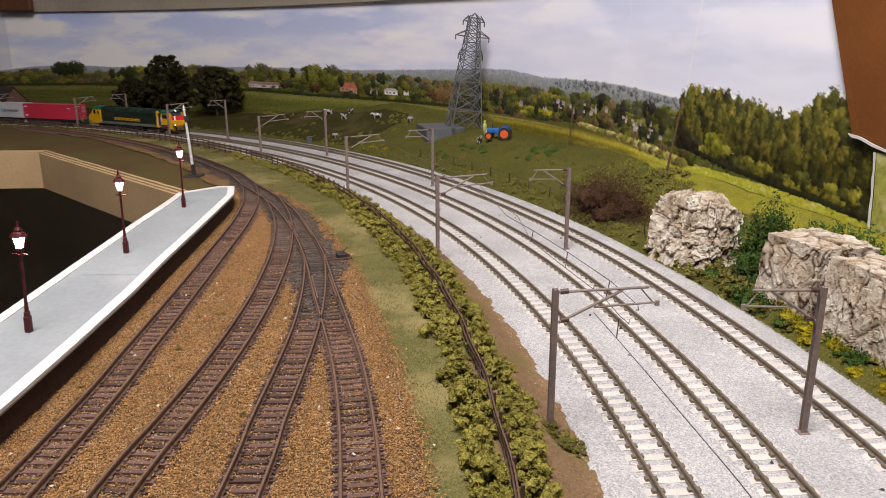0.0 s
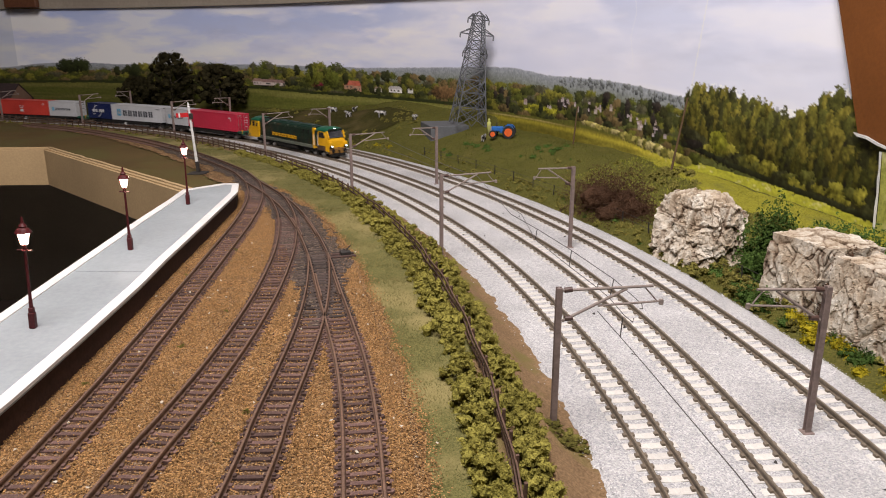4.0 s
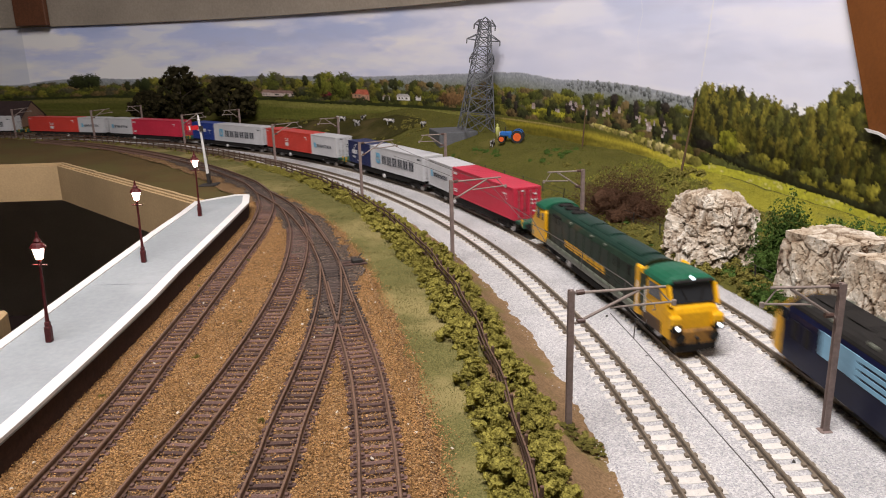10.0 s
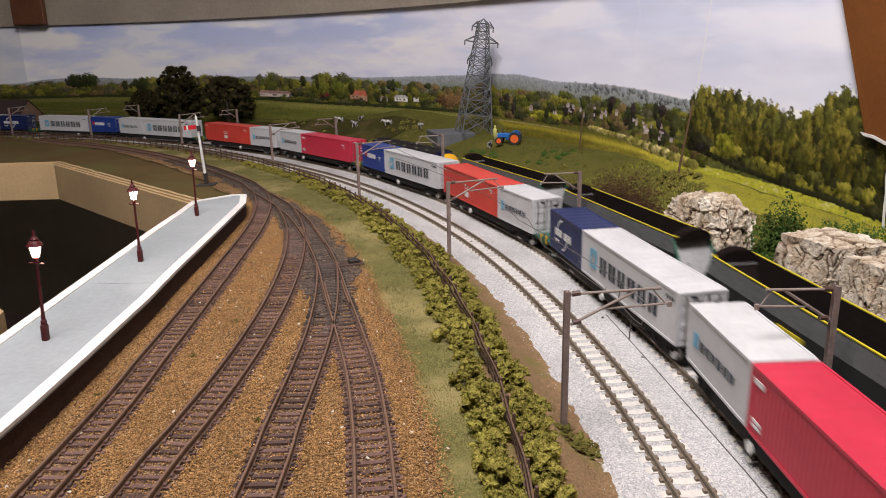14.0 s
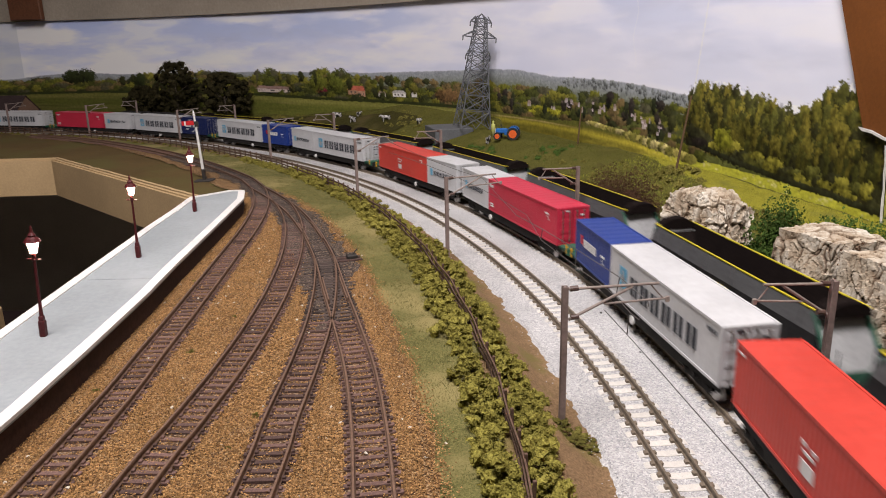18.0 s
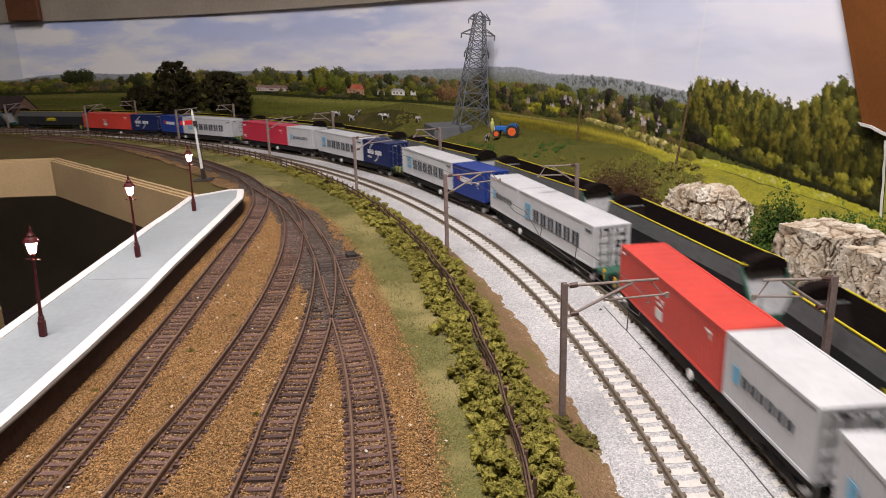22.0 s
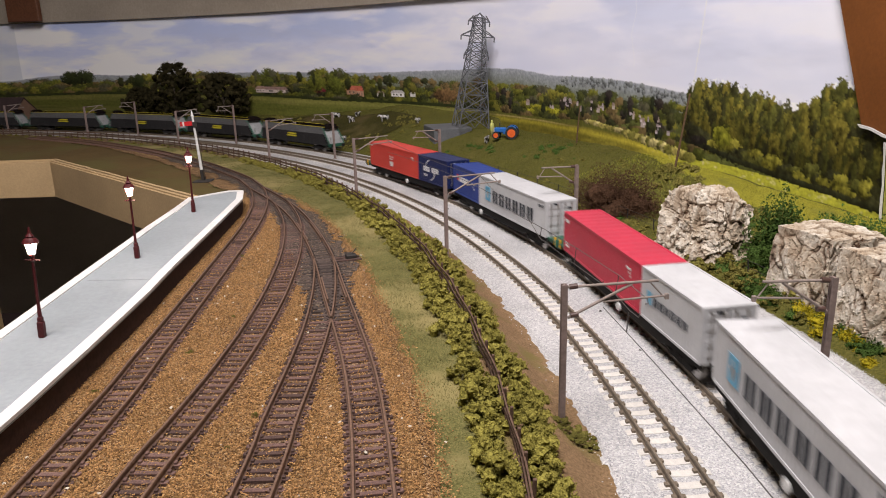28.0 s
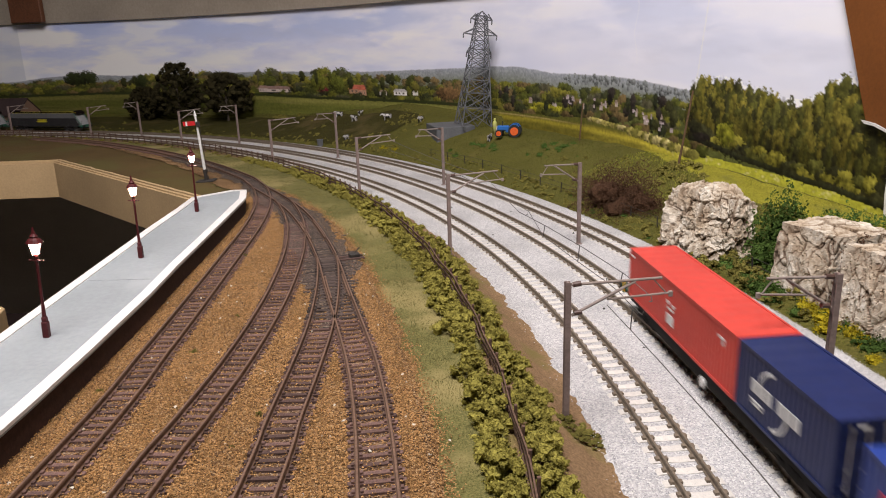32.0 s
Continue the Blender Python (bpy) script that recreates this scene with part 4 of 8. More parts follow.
# ---- yard well: cream card retaining walls round the dark operating well ----
M_PLATFORM = material("pale_grey_platform_paint", (0.355, 0.385, 0.405), (0.315, 0.345, 0.365), rough=0.5, fine=240, coarse=16, bump=0.1, patch=(0.41, 0.435, 0.455), patch_at=0.6)
M_WHITE_EDGE = material("white_platform_edge", (0.82, 0.80, 0.78), (0.72, 0.70, 0.68), rough=0.6, fine=260, coarse=24, bump=0.15)
M_PLAT_FACE = material("dark_brown_platform_face", (0.058, 0.028, 0.022), (0.038, 0.019, 0.015), rough=0.8, fine=300, coarse=30, bump=0.3)


def wall_run(name, pts, z0, z1, t, mat, label):
    s = Shape()
    s.sweep([(x, y, 0) for x, y in pts], [(0, z0), (t, z0), (t, z1), (0, z1)])
    return tagged(part(name, s, mat), label, "wall", kind="structure")


wall_run("well_wall", [(-1.15, 1.195), (-0.668, 1.222)], -0.0455, YARD - 0.004, 0.004, M_CREAM, "cream card wall of the sunken well")
wall_run("well_wall_slope", [(-0.668, 1.222), (-0.3180, 0.875), (-0.292, 0.79)], -0.0455, YARD - 0.004, 0.004, M_CREAM, "cream card wall of the sunken well")
LIP = [(-1.15 + 0.0102 * k, 1.201 + 0.000575 * k) for k in range(48)] + [(-0.668 + 0.00738 * k, 1.228 - 0.00729 * k) for k in range(49)]
for name, off, z0, z1, sway in (("well_lip", 0.0, -0.006, -0.0022, 0.0012), ("well_lip_inner", 0.0055, -0.0042, -0.0008, 0.0022)):
    pts = [(x + off * 0.6 + sway * noise.noise(Vector((k * 0.37, off * 900, 2))), y + off + sway * noise.noise(Vector((k * 0.37, 5, off * 900)))) for k, (x, y) in enumerate(LIP)]
    wall_run(name, pts, YARD + z0, YARD + z1, 0.0045, M_CREAM, "frayed cream card lip round the well")
s = Shape()
s.box(-0.352, 0.470, 0.004, 0.060, 0.05, 0.020, m=Matrix.Rotation(0.25, 3, "Z"), bevel=0.002)
tagged(part("card_block", s, M_CREAM), "cut cream card block at the well side", "card", kind="structure")
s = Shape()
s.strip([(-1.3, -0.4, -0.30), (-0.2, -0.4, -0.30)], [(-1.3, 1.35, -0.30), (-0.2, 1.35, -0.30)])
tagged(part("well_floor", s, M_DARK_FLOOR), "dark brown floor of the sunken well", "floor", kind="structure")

PF = [(-0.1990, -0.36), (-0.2030, 0.311), (-0.2048, 0.375), (-0.2088, 0.471), (-0.2140, 0.538), (-0.2190, 0.628), (-0.2232, 0.699), (-0.2289, 0.787), (-0.2395, 0.830)]
PB = [(-0.2280, -0.36), (-0.2705, 0.418), (-0.2774, 0.540), (-0.2843, 0.664), (-0.2869, 0.743), (-0.2905, 0.799)]
PTOP = 0.030


def poly_slab(outline, z0, z1):
    s = Shape()
    n = len(outline)
    s.add([(x, y, z0) for x, y in outline] + [(x, y, z1) for x, y in outline], [tuple(range(n))[::-1], tuple(range(n, 2 * n))] + [(k, (k + 1) % n, n + (k + 1) % n, n + k) for k in range(n)])
    return s


plat = thing("station_platform", "pale grey station platform with white painted edges", "platform")
split = 0.505
part("slab", poly_slab([(x, y) for x, y in PF if y < split] + [(-0.2114, split), (-0.2754, split), (-0.2705, 0.418), (-0.2280, -0.36)], PTOP - 0.003, PTOP), M_PLATFORM, plat)
part("slab", poly_slab([(-0.2115, split + 0.0007)] + [(x, y) for x, y in PF if split < y < 0.8] + [(-0.2400, 0.832), (-0.2566, 0.8335), (-0.2905, 0.799)] + [(x, y) for x, y in PB[::-1] if split < y < 0.799] + [(-0.2755, split + 0.0007)], PTOP - 0.003, PTOP), M_PLATFORM, plat)
edge = [(x, y, PTOP) for x, y in PF]
part("front_coping", Shape().sweep(edge, [(-0.0062, -0.001), (0.0012, -0.001), (0.0012, 0.0009), (-0.0062, 0.0009)]), M_WHITE_EDGE, plat, "white painted front coping")
part("end_coping", Shape().sweep([(-0.2912, 0.799, PTOP), (-0.2566, 0.8350, PTOP), (-0.2400, 0.8345, PTOP)], [(-0.001, -0.001), (0.0040, -0.001), (0.0040, 0.0009), (-0.001, 0.0009)]), M_WHITE_EDGE, plat, "white painted end coping")
part("rear_coping", Shape().sweep([(x, y, PTOP) for x, y in PB], [(-0.0012, -0.001), (0.0060, -0.001), (0.0060, 0.0009), (-0.0012, 0.0009)]), M_WHITE_EDGE, plat, "white painted rear coping")
part("front_wall", Shape().sweep([(x - 0.002, y, 0) for x, y in PF], [(-0.004, -0.05), (0.001, -0.05), (0.001, PTOP - 0.0032), (-0.004, PTOP - 0.0032)]), M_PLAT_FACE, plat, "dark brown platform face")
part("rear_wall", Shape().sweep([(x + 0.002, y, 0) for x, y in PB], [(-0.001, -0.30), (0.003, -0.30), (0.003, PTOP - 0.0032), (-0.001, PTOP - 0.0032)]), M_PLAT_FACE, plat)
part("end_wall", Shape().sweep([(-0.2900, 0.797, 0), (-0.2566, 0.832, 0), (-0.2415, 0.830, 0)], [(0, -0.05), (0.003, -0.05), (0.003, PTOP - 0.0032), (0, PTOP - 0.0032)]), M_PLAT_FACE, plat)

M_MAROON = material("maroon_lamp_paint", (0.085, 0.011, 0.013), (0.06, 0.008, 0.009), rough=0.45, fine=300, coarse=40, bump=0.1)
M_BULB = glow("lit_lantern_glass", (1.0, 0.80, 0.62), 80.0)


def platform_lamp():
    o = thing("platform_lamp", "maroon cast platform lamp with a lit lantern", "lamp", "lamps along the platform")
    part("base", Shape().box(0, 0, 0.0050, 0.0037, 0.0037, 0.010, bevel=0.0006).box(0, 0, 0.0113, 0.0029, 0.0029, 0.0030, bevel=0.0005), M_MAROON, o)
    part("post", Shape().lathe(0, 0, [(0.0012, 0.013), (0.0009, 0.020), (0.0008, 0.046), (0.0014, 0.047), (0.0010, 0.048), (0.0011, 0.0505)], 10), M_MAROON, o)
    part("ladder_bar", Shape().rod((-0.0042, 0, 0.0470), (0.0042, 0, 0.0470), 0.0005, n=6), M_MAROON, o)
    l = part("lantern", Shape().lathe(0, 0, [(0.0021, 0.0508), (0.0036, 0.0572)], 6), M_BULB, o, "lit glass lantern")
    s = Shape()
    for k in range(6):
        a = math.pi * k / 3
        s.rod((0.0022 * math.cos(a), 0.0022 * math.sin(a), 0.0508), (0.0038 * math.cos(a), 0.0038 * math.sin(a), 0.0575), 0.0003, n=5)
    part("frame", s, M_MAROON, l)
    part("cap", Shape().lathe(0, 0, [(0.0046, 0.0574), (0.0034, 0.0594), (0.0019, 0.0604), (0.0022, 0.0612), (0.0010, 0.0628), (0.0004, 0.0665)], 10), M_MAROON, o)
    return o


first = platform_lamp()
LAMPS = [(-0.2402, 0.398), (-0.2514, 0.562), (-0.2618, 0.728)]
first.matrix_world = pose(*LAMPS[0], PTOP, 0, 3.0, 0)
for x, y in LAMPS[1:]:
    copy_thing(first, pose(x, y, PTOP, 0, 1.0, 0))

# ---- rolling stock (x ahead, z = 0 on the rail tops) ----
M_BLACK = material("sooty_black_underframe", (0.026, 0.024, 0.023), (0.015, 0.014, 0.013), rough=0.75, fine=500, coarse=60, bump=0.2, spec=0.12)
M_STEEL = material("bright_wheel_steel", (0.5, 0.48, 0.46), (0.35, 0.33, 0.32), rough=0.35, metal=0.9, fine=400, coarse=50, bump=0.05)
M_GREEN_FRAME = material("green_wagon_paint", (0.03, 0.12, 0.075), (0.02, 0.085, 0.055), rough=0.5, fine=400, coarse=45, bump=0.1)
M_YELLOW = material("warning_yellow_paint", (0.80, 0.43, 0.01), (0.66, 0.34, 0.008), rough=0.42, fine=350, coarse=35, bump=0.06)
M_LOCO_GREEN = material("dark_green_loco_paint", (0.020, 0.038, 0.024), (0.012, 0.022, 0.015), rough=0.42, fine=300, coarse=70, bump=0.06, patch=(0.042, 0.032, 0.020), patch_at=0.52, spec=0.15)
M_LOCO_ROOF = material("dirty_green_roof_paint", (0.013, 0.044, 0.031), (0.009, 0.027, 0.020), rough=0.42, fine=300, coarse=30, bump=0.06)
M_DIRTY_YELLOW = material("road_dirt_yellow", (0.30, 0.15, 0.025), (0.12, 0.062, 0.022), rough=0.65, fine=300, coarse=60, bump=0.1, patch=(0.07, 0.042, 0.025), patch_at=0.5)
M_CAB_ROOF = material("bright_green_cab_roof", (0.015, 0.12, 0.065), (0.012, 0.095, 0.05), rough=0.4, fine=300, coarse=30, bump=0.06)
M_GREY_SILL = material("grey_green_solebar", (0.15, 0.165, 0.13), (0.10, 0.11, 0.085), rough=0.5, fine=300, coarse=40, bump=0.08)
M_GLASS = glass("dark_cab_glass", (0.02, 0.022, 0.025))
M_LAMP = glow("white_headlamp", (0.80, 0.91, 1.0), 3.2)
M_NAVY = material("navy_loco_paint", (0.007, 0.009, 0.032), (0.005, 0.006, 0.022), rough=0.34, fine=300, coarse=30, bump=0.05, spec=0.15)
M_LIGHT_BLUE = material("pale_blue_stripe", (0.25, 0.48, 0.66), (0.2, 0.4, 0.56), rough=0.4, fine=300, coarse=40, bump=0.05)
M_TEAL = material("teal_stripe", (0.16, 0.48, 0.46), (0.12, 0.4, 0.38), rough=0.4, fine=300, coarse=40, bump=0.05)
M_HOPPER = material("dark_grey_hopper_paint", (0.036, 0.035, 0.036), (0.022, 0.021, 0.022), rough=0.6, fine=350, coarse=30, bump=0.15, spec=0.15)
M_HOPPER_BAND = material("weathered_grey_band", (0.125, 0.125, 0.128), (0.085, 0.085, 0.088), rough=0.6, fine=350, coarse=35, bump=0.15)
M_END_PLATE = material("pale_sloped_end_plate", (0.33, 0.335, 0.34), (0.25, 0.255, 0.26), rough=0.55, fine=350, coarse=35, bump=0.12)
M_SOOT = material("black_hopper_inside", (0.014, 0.010, 0.009), (0.007, 0.005, 0.005), rough=0.95, fine=500, coarse=50, bump=0.4, spec=0.04)
M_RIM = material("yellow_hopper_rim", (0.62, 0.52, 0.03), (0.5, 0.42, 0.025), rough=0.5, fine=350, coarse=35, bump=0.08)
M_CRIMSON = material("crimson_container_paint", (0.55, 0.034, 0.07), (0.48, 0.028, 0.058), rough=0.42, fine=260, coarse=26, bump=0.05)
M_RED = material("orange_red_container_paint", (0.60, 0.062, 0.045), (0.52, 0.05, 0.036), rough=0.45, fine=260, coarse=26, bump=0.05)
M_WHITE_BOX = material("pale_grey_container_paint", (0.57, 0.575, 0.59), (0.51, 0.515, 0.53), rough=0.45, fine=260, coarse=26, bump=0.05)
M_BLUE_BOX = material("navy_container_paint", (0.014, 0.024, 0.10), (0.011, 0.019, 0.08), rough=0.42, fine=260, coarse=26, bump=0.05)
M_BLUE_BOX2 = material("royal_blue_container_paint", (0.02, 0.05, 0.26), (0.016, 0.04, 0.21), rough=0.42, fine=260, coarse=26, bump=0.05)
M_MARK_DARK = material("dark_printed_mark", (0.022, 0.028, 0.04), rough=0.5, bump=0)
M_MARK_WHITE = material("white_printed_mark", (0.78, 0.78, 0.78), rough=0.5, bump=0)
M_MARK_SKY = material("sky_blue_printed_mark", (0.16, 0.46, 0.68), rough=0.5, bump=0)
M_MARK_RED = material("red_printed_mark", (0.6, 0.03, 0.04), rough=0.5, bump=0)
M_HANDWHEEL = material("white_handwheel_paint", (0.85, 0.85, 0.83), rough=0.4, bump=0)

BOX_H, DECK = 0.0338, 0.0148
_cache = {}


def cached(key, make):
    if key not in _cache:
        _cache[key] = make()
    return _cache[key]


def container_pieces(ob, length, mat, key):
    """Ribbed steel box: waved sides, roof with shallow ribs, end wall, corner posts and rails."""
    w, h, hl = 0.032, BOX_H, length / 2

    def side_panel():
        s = Shape()
        n = int((length - 0.006) / 0.0036)
        p = (length - 0.006) / n
        line = []
        for k in range(n):
            x = -hl + 0.003 + k * p
            line += [(x, 0.0), (x + p * 0.3, 0.0), (x + p * 0.5, 0.00022), (x + p * 0.8, 0.00022)]
        line.append((hl - 0.003, 0.0))
        s.strip([(x, d, 0.0016) for x, d in line], [(x, d, h - 0.0012) for x, d in line])
        return mesh_of("side_panel", s, mat)

    def roof():
        s = Shape()
        n = int(length / 0.0105)
        left, right = [], []
        for k in range(n):
            for f, d in ((0, 0), (0.55, 0), (0.65, -0.00018), (0.9, -0.00018)):
                x = -hl + length * (k + f) / n
                left.append((x, -w / 2 + 0.0006, h - 0.0003 + d))
                right.append((x, w / 2 - 0.0006, h - 0.0003 + d))
        left.append((hl, -w / 2 + 0.0006, h - 0.0003))
        right.append((hl, w / 2 - 0.0006, h - 0.0003))
        return mesh_of("roof", s.strip(left, right), mat)

    side = cached(("side", key), side_panel)
    part("side_panel", side, None, ob, at=pose(0, -w / 2 + 0.0003, 0))
    part("side_panel", side, None, ob, at=pose(0, w / 2 - 0.0003, 0, 0, 0, 180))
    part("roof", cached(("roof", key), roof), None, ob)
    part("floor", cached(("floor", key), lambda: mesh_of("floor", Shape().box(0, 0, 0.0012, length - 0.003, w - 0.003, 0.0012), mat)), None, ob)
    part("end_wall", cached(("endwall", key), lambda: mesh_of("end_wall", Shape().box(-hl + 0.0010, 0, h / 2, 0.0010, w - 0.005, h - 0.004, bevel=0.0002), mat)), None, ob)
    post = cached(("post", key), lambda: mesh_of("corner_post", Shape().box(0, 0, h / 2, 0.0028, 0.0024, h, bevel=0.0003), mat))
    rail_l = cached(("siderail", key), lambda: mesh_of("side_rail", Shape().box(0, 0, 0, length - 0.006, 0.0013, 0.0016), mat))
    rail_e = cached(("endrail", key), lambda: mesh_of("end_rail", Shape().box(0, 0, 0, 0.0016, w - 0.005, 0.0018), mat))
    for sy in (-1, 1):
        for e in (-1, 1):
            part("corner_post", post, None, ob, at=pose(e * (hl - 0.0014), sy * (w / 2 - 0.0012), 0))
        part("side_rail", rail_l, None, ob, at=pose(0, sy * (w / 2 - 0.0006), 0.0009))
        part("side_rail", rail_l, None, ob, at=pose(0, sy * (w / 2 - 0.0006), h - 0.0008))
    for e in (-1, 1):
        part("end_rail", rail_e, None, ob, at=pose(e * (hl - 0.0008), 0, 0.0010))
        part("end_rail", rail_e, None, ob, at=pose(e * (hl - 0.0008), 0, h - 0.0010))


def mark(parent, name, mat, bars):
    """Printed bars on the side that faces the yard: (x, z, width, height); each a plain flat piece laid just proud."""
    for x, z, w, h in bars:
        me = cached((name, round(w, 5), round(h, 5), mat.name), lambda: mesh_of(name, Shape().box(0, 0, 0, w, 0.0003, h), mat))
        part(name, me, None, parent, at=pose(x, -0.01612, z))


def print_patch(parent, name, mat, bars):
    """Small print too fine to tell apart: one piece."""
    s = Shape()
    for x, z, w, h in bars:
        s.box(x, -0.01612, z, w, 0.0003, h)
    tagged(part(name, cached((name, tuple(bars), mat.name), lambda: mesh_of(name, s, mat)), None, parent), kind="stuff")


def door_mesh(mat, key):
    def make():
        s = Shape()
        s.box(0, 0, BOX_H / 2, 0.0008, 0.0134, BOX_H - 0.0042, bevel=0.0003)
        for z in (0.006, 0.0125, 0.0215, 0.028):
            s.box(0.0005, 0, z, 0.0005, 0.0118, 0.0032)
        return mesh_of("door", s, mat)
    return cached(("door", key), make)


def lock_rod_mesh():
    def make():
        s = Shape().rod((0.0012, 0, 0.0022), (0.0012, 0, BOX_H - 0.0022), 0.00035, n=6)
        for z in (0.004, 0.012, 0.030):
            s.box(0.0009, 0, z, 0.0008, 0.0014, 0.0010)
        return mesh_of("lock_rod", s, M_STEEL)
    return cached("rod", make)


def arc_bars(cx, cz, r, a0, a1, n, t):
    return [(cx + r * math.cos(radians(a0 + (a1 - a0) * k / n)), cz + r * math.sin(radians(a0 + (a1 - a0) * k / n)), t, t) for k in range(n + 1)]


BOXES = {
    "crimson": (0.1605, M_CRIMSON, "long crimson steel shipping container riding on a flat wagon"),
    "red": (0.1605, M_RED, "long orange-red steel shipping container on a flat wagon"),
    "white40": (0.1605, M_WHITE_BOX, "long pale grey container with dark lettering bars and blue square"),
    "white20": (0.0800, M_WHITE_BOX, "short pale grey shipping container with small dark bars"),
    "navy": (0.0800, M_BLUE_BOX, "short navy blue container with white arcs and bars"),
    "royal": (0.0800, M_BLUE_BOX2, "short royal blue container with white and red bars"),
}


def make_container(kind):
    length, mat, label = BOXES[kind]
    ob = thing("shipping_container", label, "container", "containers of the freight train")
    container_pieces(ob, length, mat, kind)
    for y in (-0.0070, 0.0070):
        d = part("door", door_mesh(mat, kind), None, ob, at=pose(length / 2 - 0.0006, y, 0))
        for dy in (-0.0034, 0.0034):
            part("lock_rod", lock_rod_mesh(), None, d, at=pose(0, dy, 0))
    h = BOX_H
    if kind == "white40":
        mark(ob, "blue_square", M_MARK_SKY, [(-0.0545, 0.0170, 0.0125, 0.0150)])
        mark(ob, "white_star", M_MARK_WHITE, [(-0.0545, 0.0170, 0.0030, 0.0105), (-0.0545, 0.0170, 0.0085, 0.0026), (-0.0545, 0.0158, 0.0056, 0.0056)])
        # a long word as pairs of plain upright bars
        for k in range(6):
            c = -0.0350 + k * 0.0166
            mark(ob, "lettering_bar", M_MARK_DARK, [(c - 0.0036, 0.0160, 0.0046, 0.0124), (c + 0.0036, 0.0160, 0.0046, 0.0124)])
        print_patch(ob, "small_print", M_MARK_DARK, [(0.066, 0.0280, 0.0014, 0.0024), (0.069, 0.0280, 0.0014, 0.0024), (0.072, 0.0280, 0.0014, 0.0024), (0.075, 0.0280, 0.0014, 0.0024)])
    elif kind == "white20":
        mark(ob, "blue_square", M_MARK_SKY, [(-0.027, 0.0165, 0.0062, 0.0085)])
        mark(ob, "lettering_bar", M_MARK_DARK, [(-0.0195 + k * 0.0033 + 0.0012 * (k // 2), 0.0160, 0.0019, 0.0058 - 0.0007 * (k % 3)) for k in range(12)])
    elif kind == "crimson":
        print_patch(ob, "small_print", M_MARK_WHITE, [(-0.071, 0.0275, 0.0098, 0.0026), (-0.0705, 0.0085, 0.0085, 0.0016), (-0.0705, 0.0060, 0.0085, 0.0014), (0.060, 0.0255, 0.0080, 0.0016), (0.062, 0.0228, 0.0016, 0.0014), (0.064, 0.0205, 0.0016, 0.0014)])
    elif kind == "red":
        print_patch(ob, "small_print", M_MARK_WHITE, [(-0.004, 0.0100, 0.0105, 0.0062), (-0.008, 0.0200, 0.0036, 0.0020), (0.0, 0.0195, 0.0036, 0.0020), (-0.004, 0.0165, 0.009, 0.0014), (0.064, 0.0265, 0.0070, 0.0014), (0.066, 0.0240, 0.0014, 0.0024), (-0.073, 0.0295, 0.006, 0.0012)])
    elif kind == "navy":
        print_patch(ob, "white_arc", M_MARK_WHITE, arc_bars(-0.006, 0.0170, 0.0125, 95, 168, 14, 0.0013) + arc_bars(-0.006, 0.0170, 0.0125, 275, 348, 14, 0.0013))
        mark(ob, "lettering_bar", M_MARK_WHITE, [(-0.022 + k * 0.0062, 0.0175, 0.0046, 0.0062) for k in range(3)] + [(0.001 + k * 0.0062, 0.0175, 0.0046, 0.0062) for k in range(3)] + [(-0.019, 0.0105, 0.011, 0.0010), (-0.019, 0.0088, 0.009, 0.0010)])
    else:
        mark(ob, "red_square", M_MARK_RED, [(-0.0235, 0.0205, 0.0055, 0.0070)])
        mark(ob, "lettering_bar", M_MARK_WHITE, [(-0.0165 + k * 0.0060, 0.0190, 0.0048, 0.0062) for k in range(5)] + [(0.025, 0.0195, 0.0075, 0.0016), (0.0235, 0.0165, 0.0016, 0.0016), (0.0265, 0.014, 0.0016, 0.0016)])
    # small print on the door end
    s = Shape()
    for y, z in ((0.0085, 0.0265), (0.005, 0.0205), (0.010, 0.0205), (0.005, 0.0165), (0.010, 0.0165), (0.0075, 0.0085), (-0.006, 0.0305)):
        s.box(length / 2 + 0.0004, y, z, 0.0003, 0.0032, 0.0013)
    part("end_print", cached(("end", length, kind), lambda: mesh_of("end_print", s, M_MARK_DARK if kind.startswith("white") else M_MARK_WHITE)), None, ob)
    return ob


def wheel_mesh(r=0.0062):
    def make():
        s = Shape()
        s.rod((0, -0.0092, 0), (0, -0.0070, 0), r, n=16)
        s.rod((0, -0.0070, 0), (0, -0.0064, 0), r + 0.0008, n=16)
        s.rod((0, 0.0070, 0), (0, 0.0092, 0), r, n=16)
        s.rod((0, 0.0064, 0), (0, 0.0070, 0), r + 0.0008, n=16)
        s.rod((0, -0.0115, 0), (0, 0.0115, 0), 0.0013, n=8)
        return mesh_of("wheelset", s, M_STEEL)
    return cached(("wheel", r), make)


def bogie_mesh(base, r):
    def make():
        s = Shape()
        for side in (-1, 1):
            s.prism([(-base / 2 - 0.006, r + 0.001), (-base / 2 - 0.003, r + 0.0032), (-0.006, r + 0.0038), (0.006, r + 0.0038), (base / 2 + 0.003, r + 0.0032), (base / 2 + 0.006, r + 0.001), (base / 2 - 0.002, r - 0.0012), (0.008, r - 0.002), (-0.008, r - 0.002), (-base / 2 + 0.002, r - 0.0012)], side * 0.0120 - 0.0008, side * 0.0120 + 0.0008)
            for x in (-base / 2, base / 2):
                s.box(x, side * 0.0124, r, 0.0042, 0.0022, 0.0042, bevel=0.0004)
            for x in (-0.003, 0.0, 0.003):
                s.rod((x, side * 0.0126, r - 0.002), (x, side * 0.0126, r + 0.0028), 0.0011, n=6)
        s.box(0, 0, r + 0.0015, 0.008, 0.024, 0.003)
        return mesh_of("bogie", s, M_BLACK)
    return cached(("bogie", base, r), make)


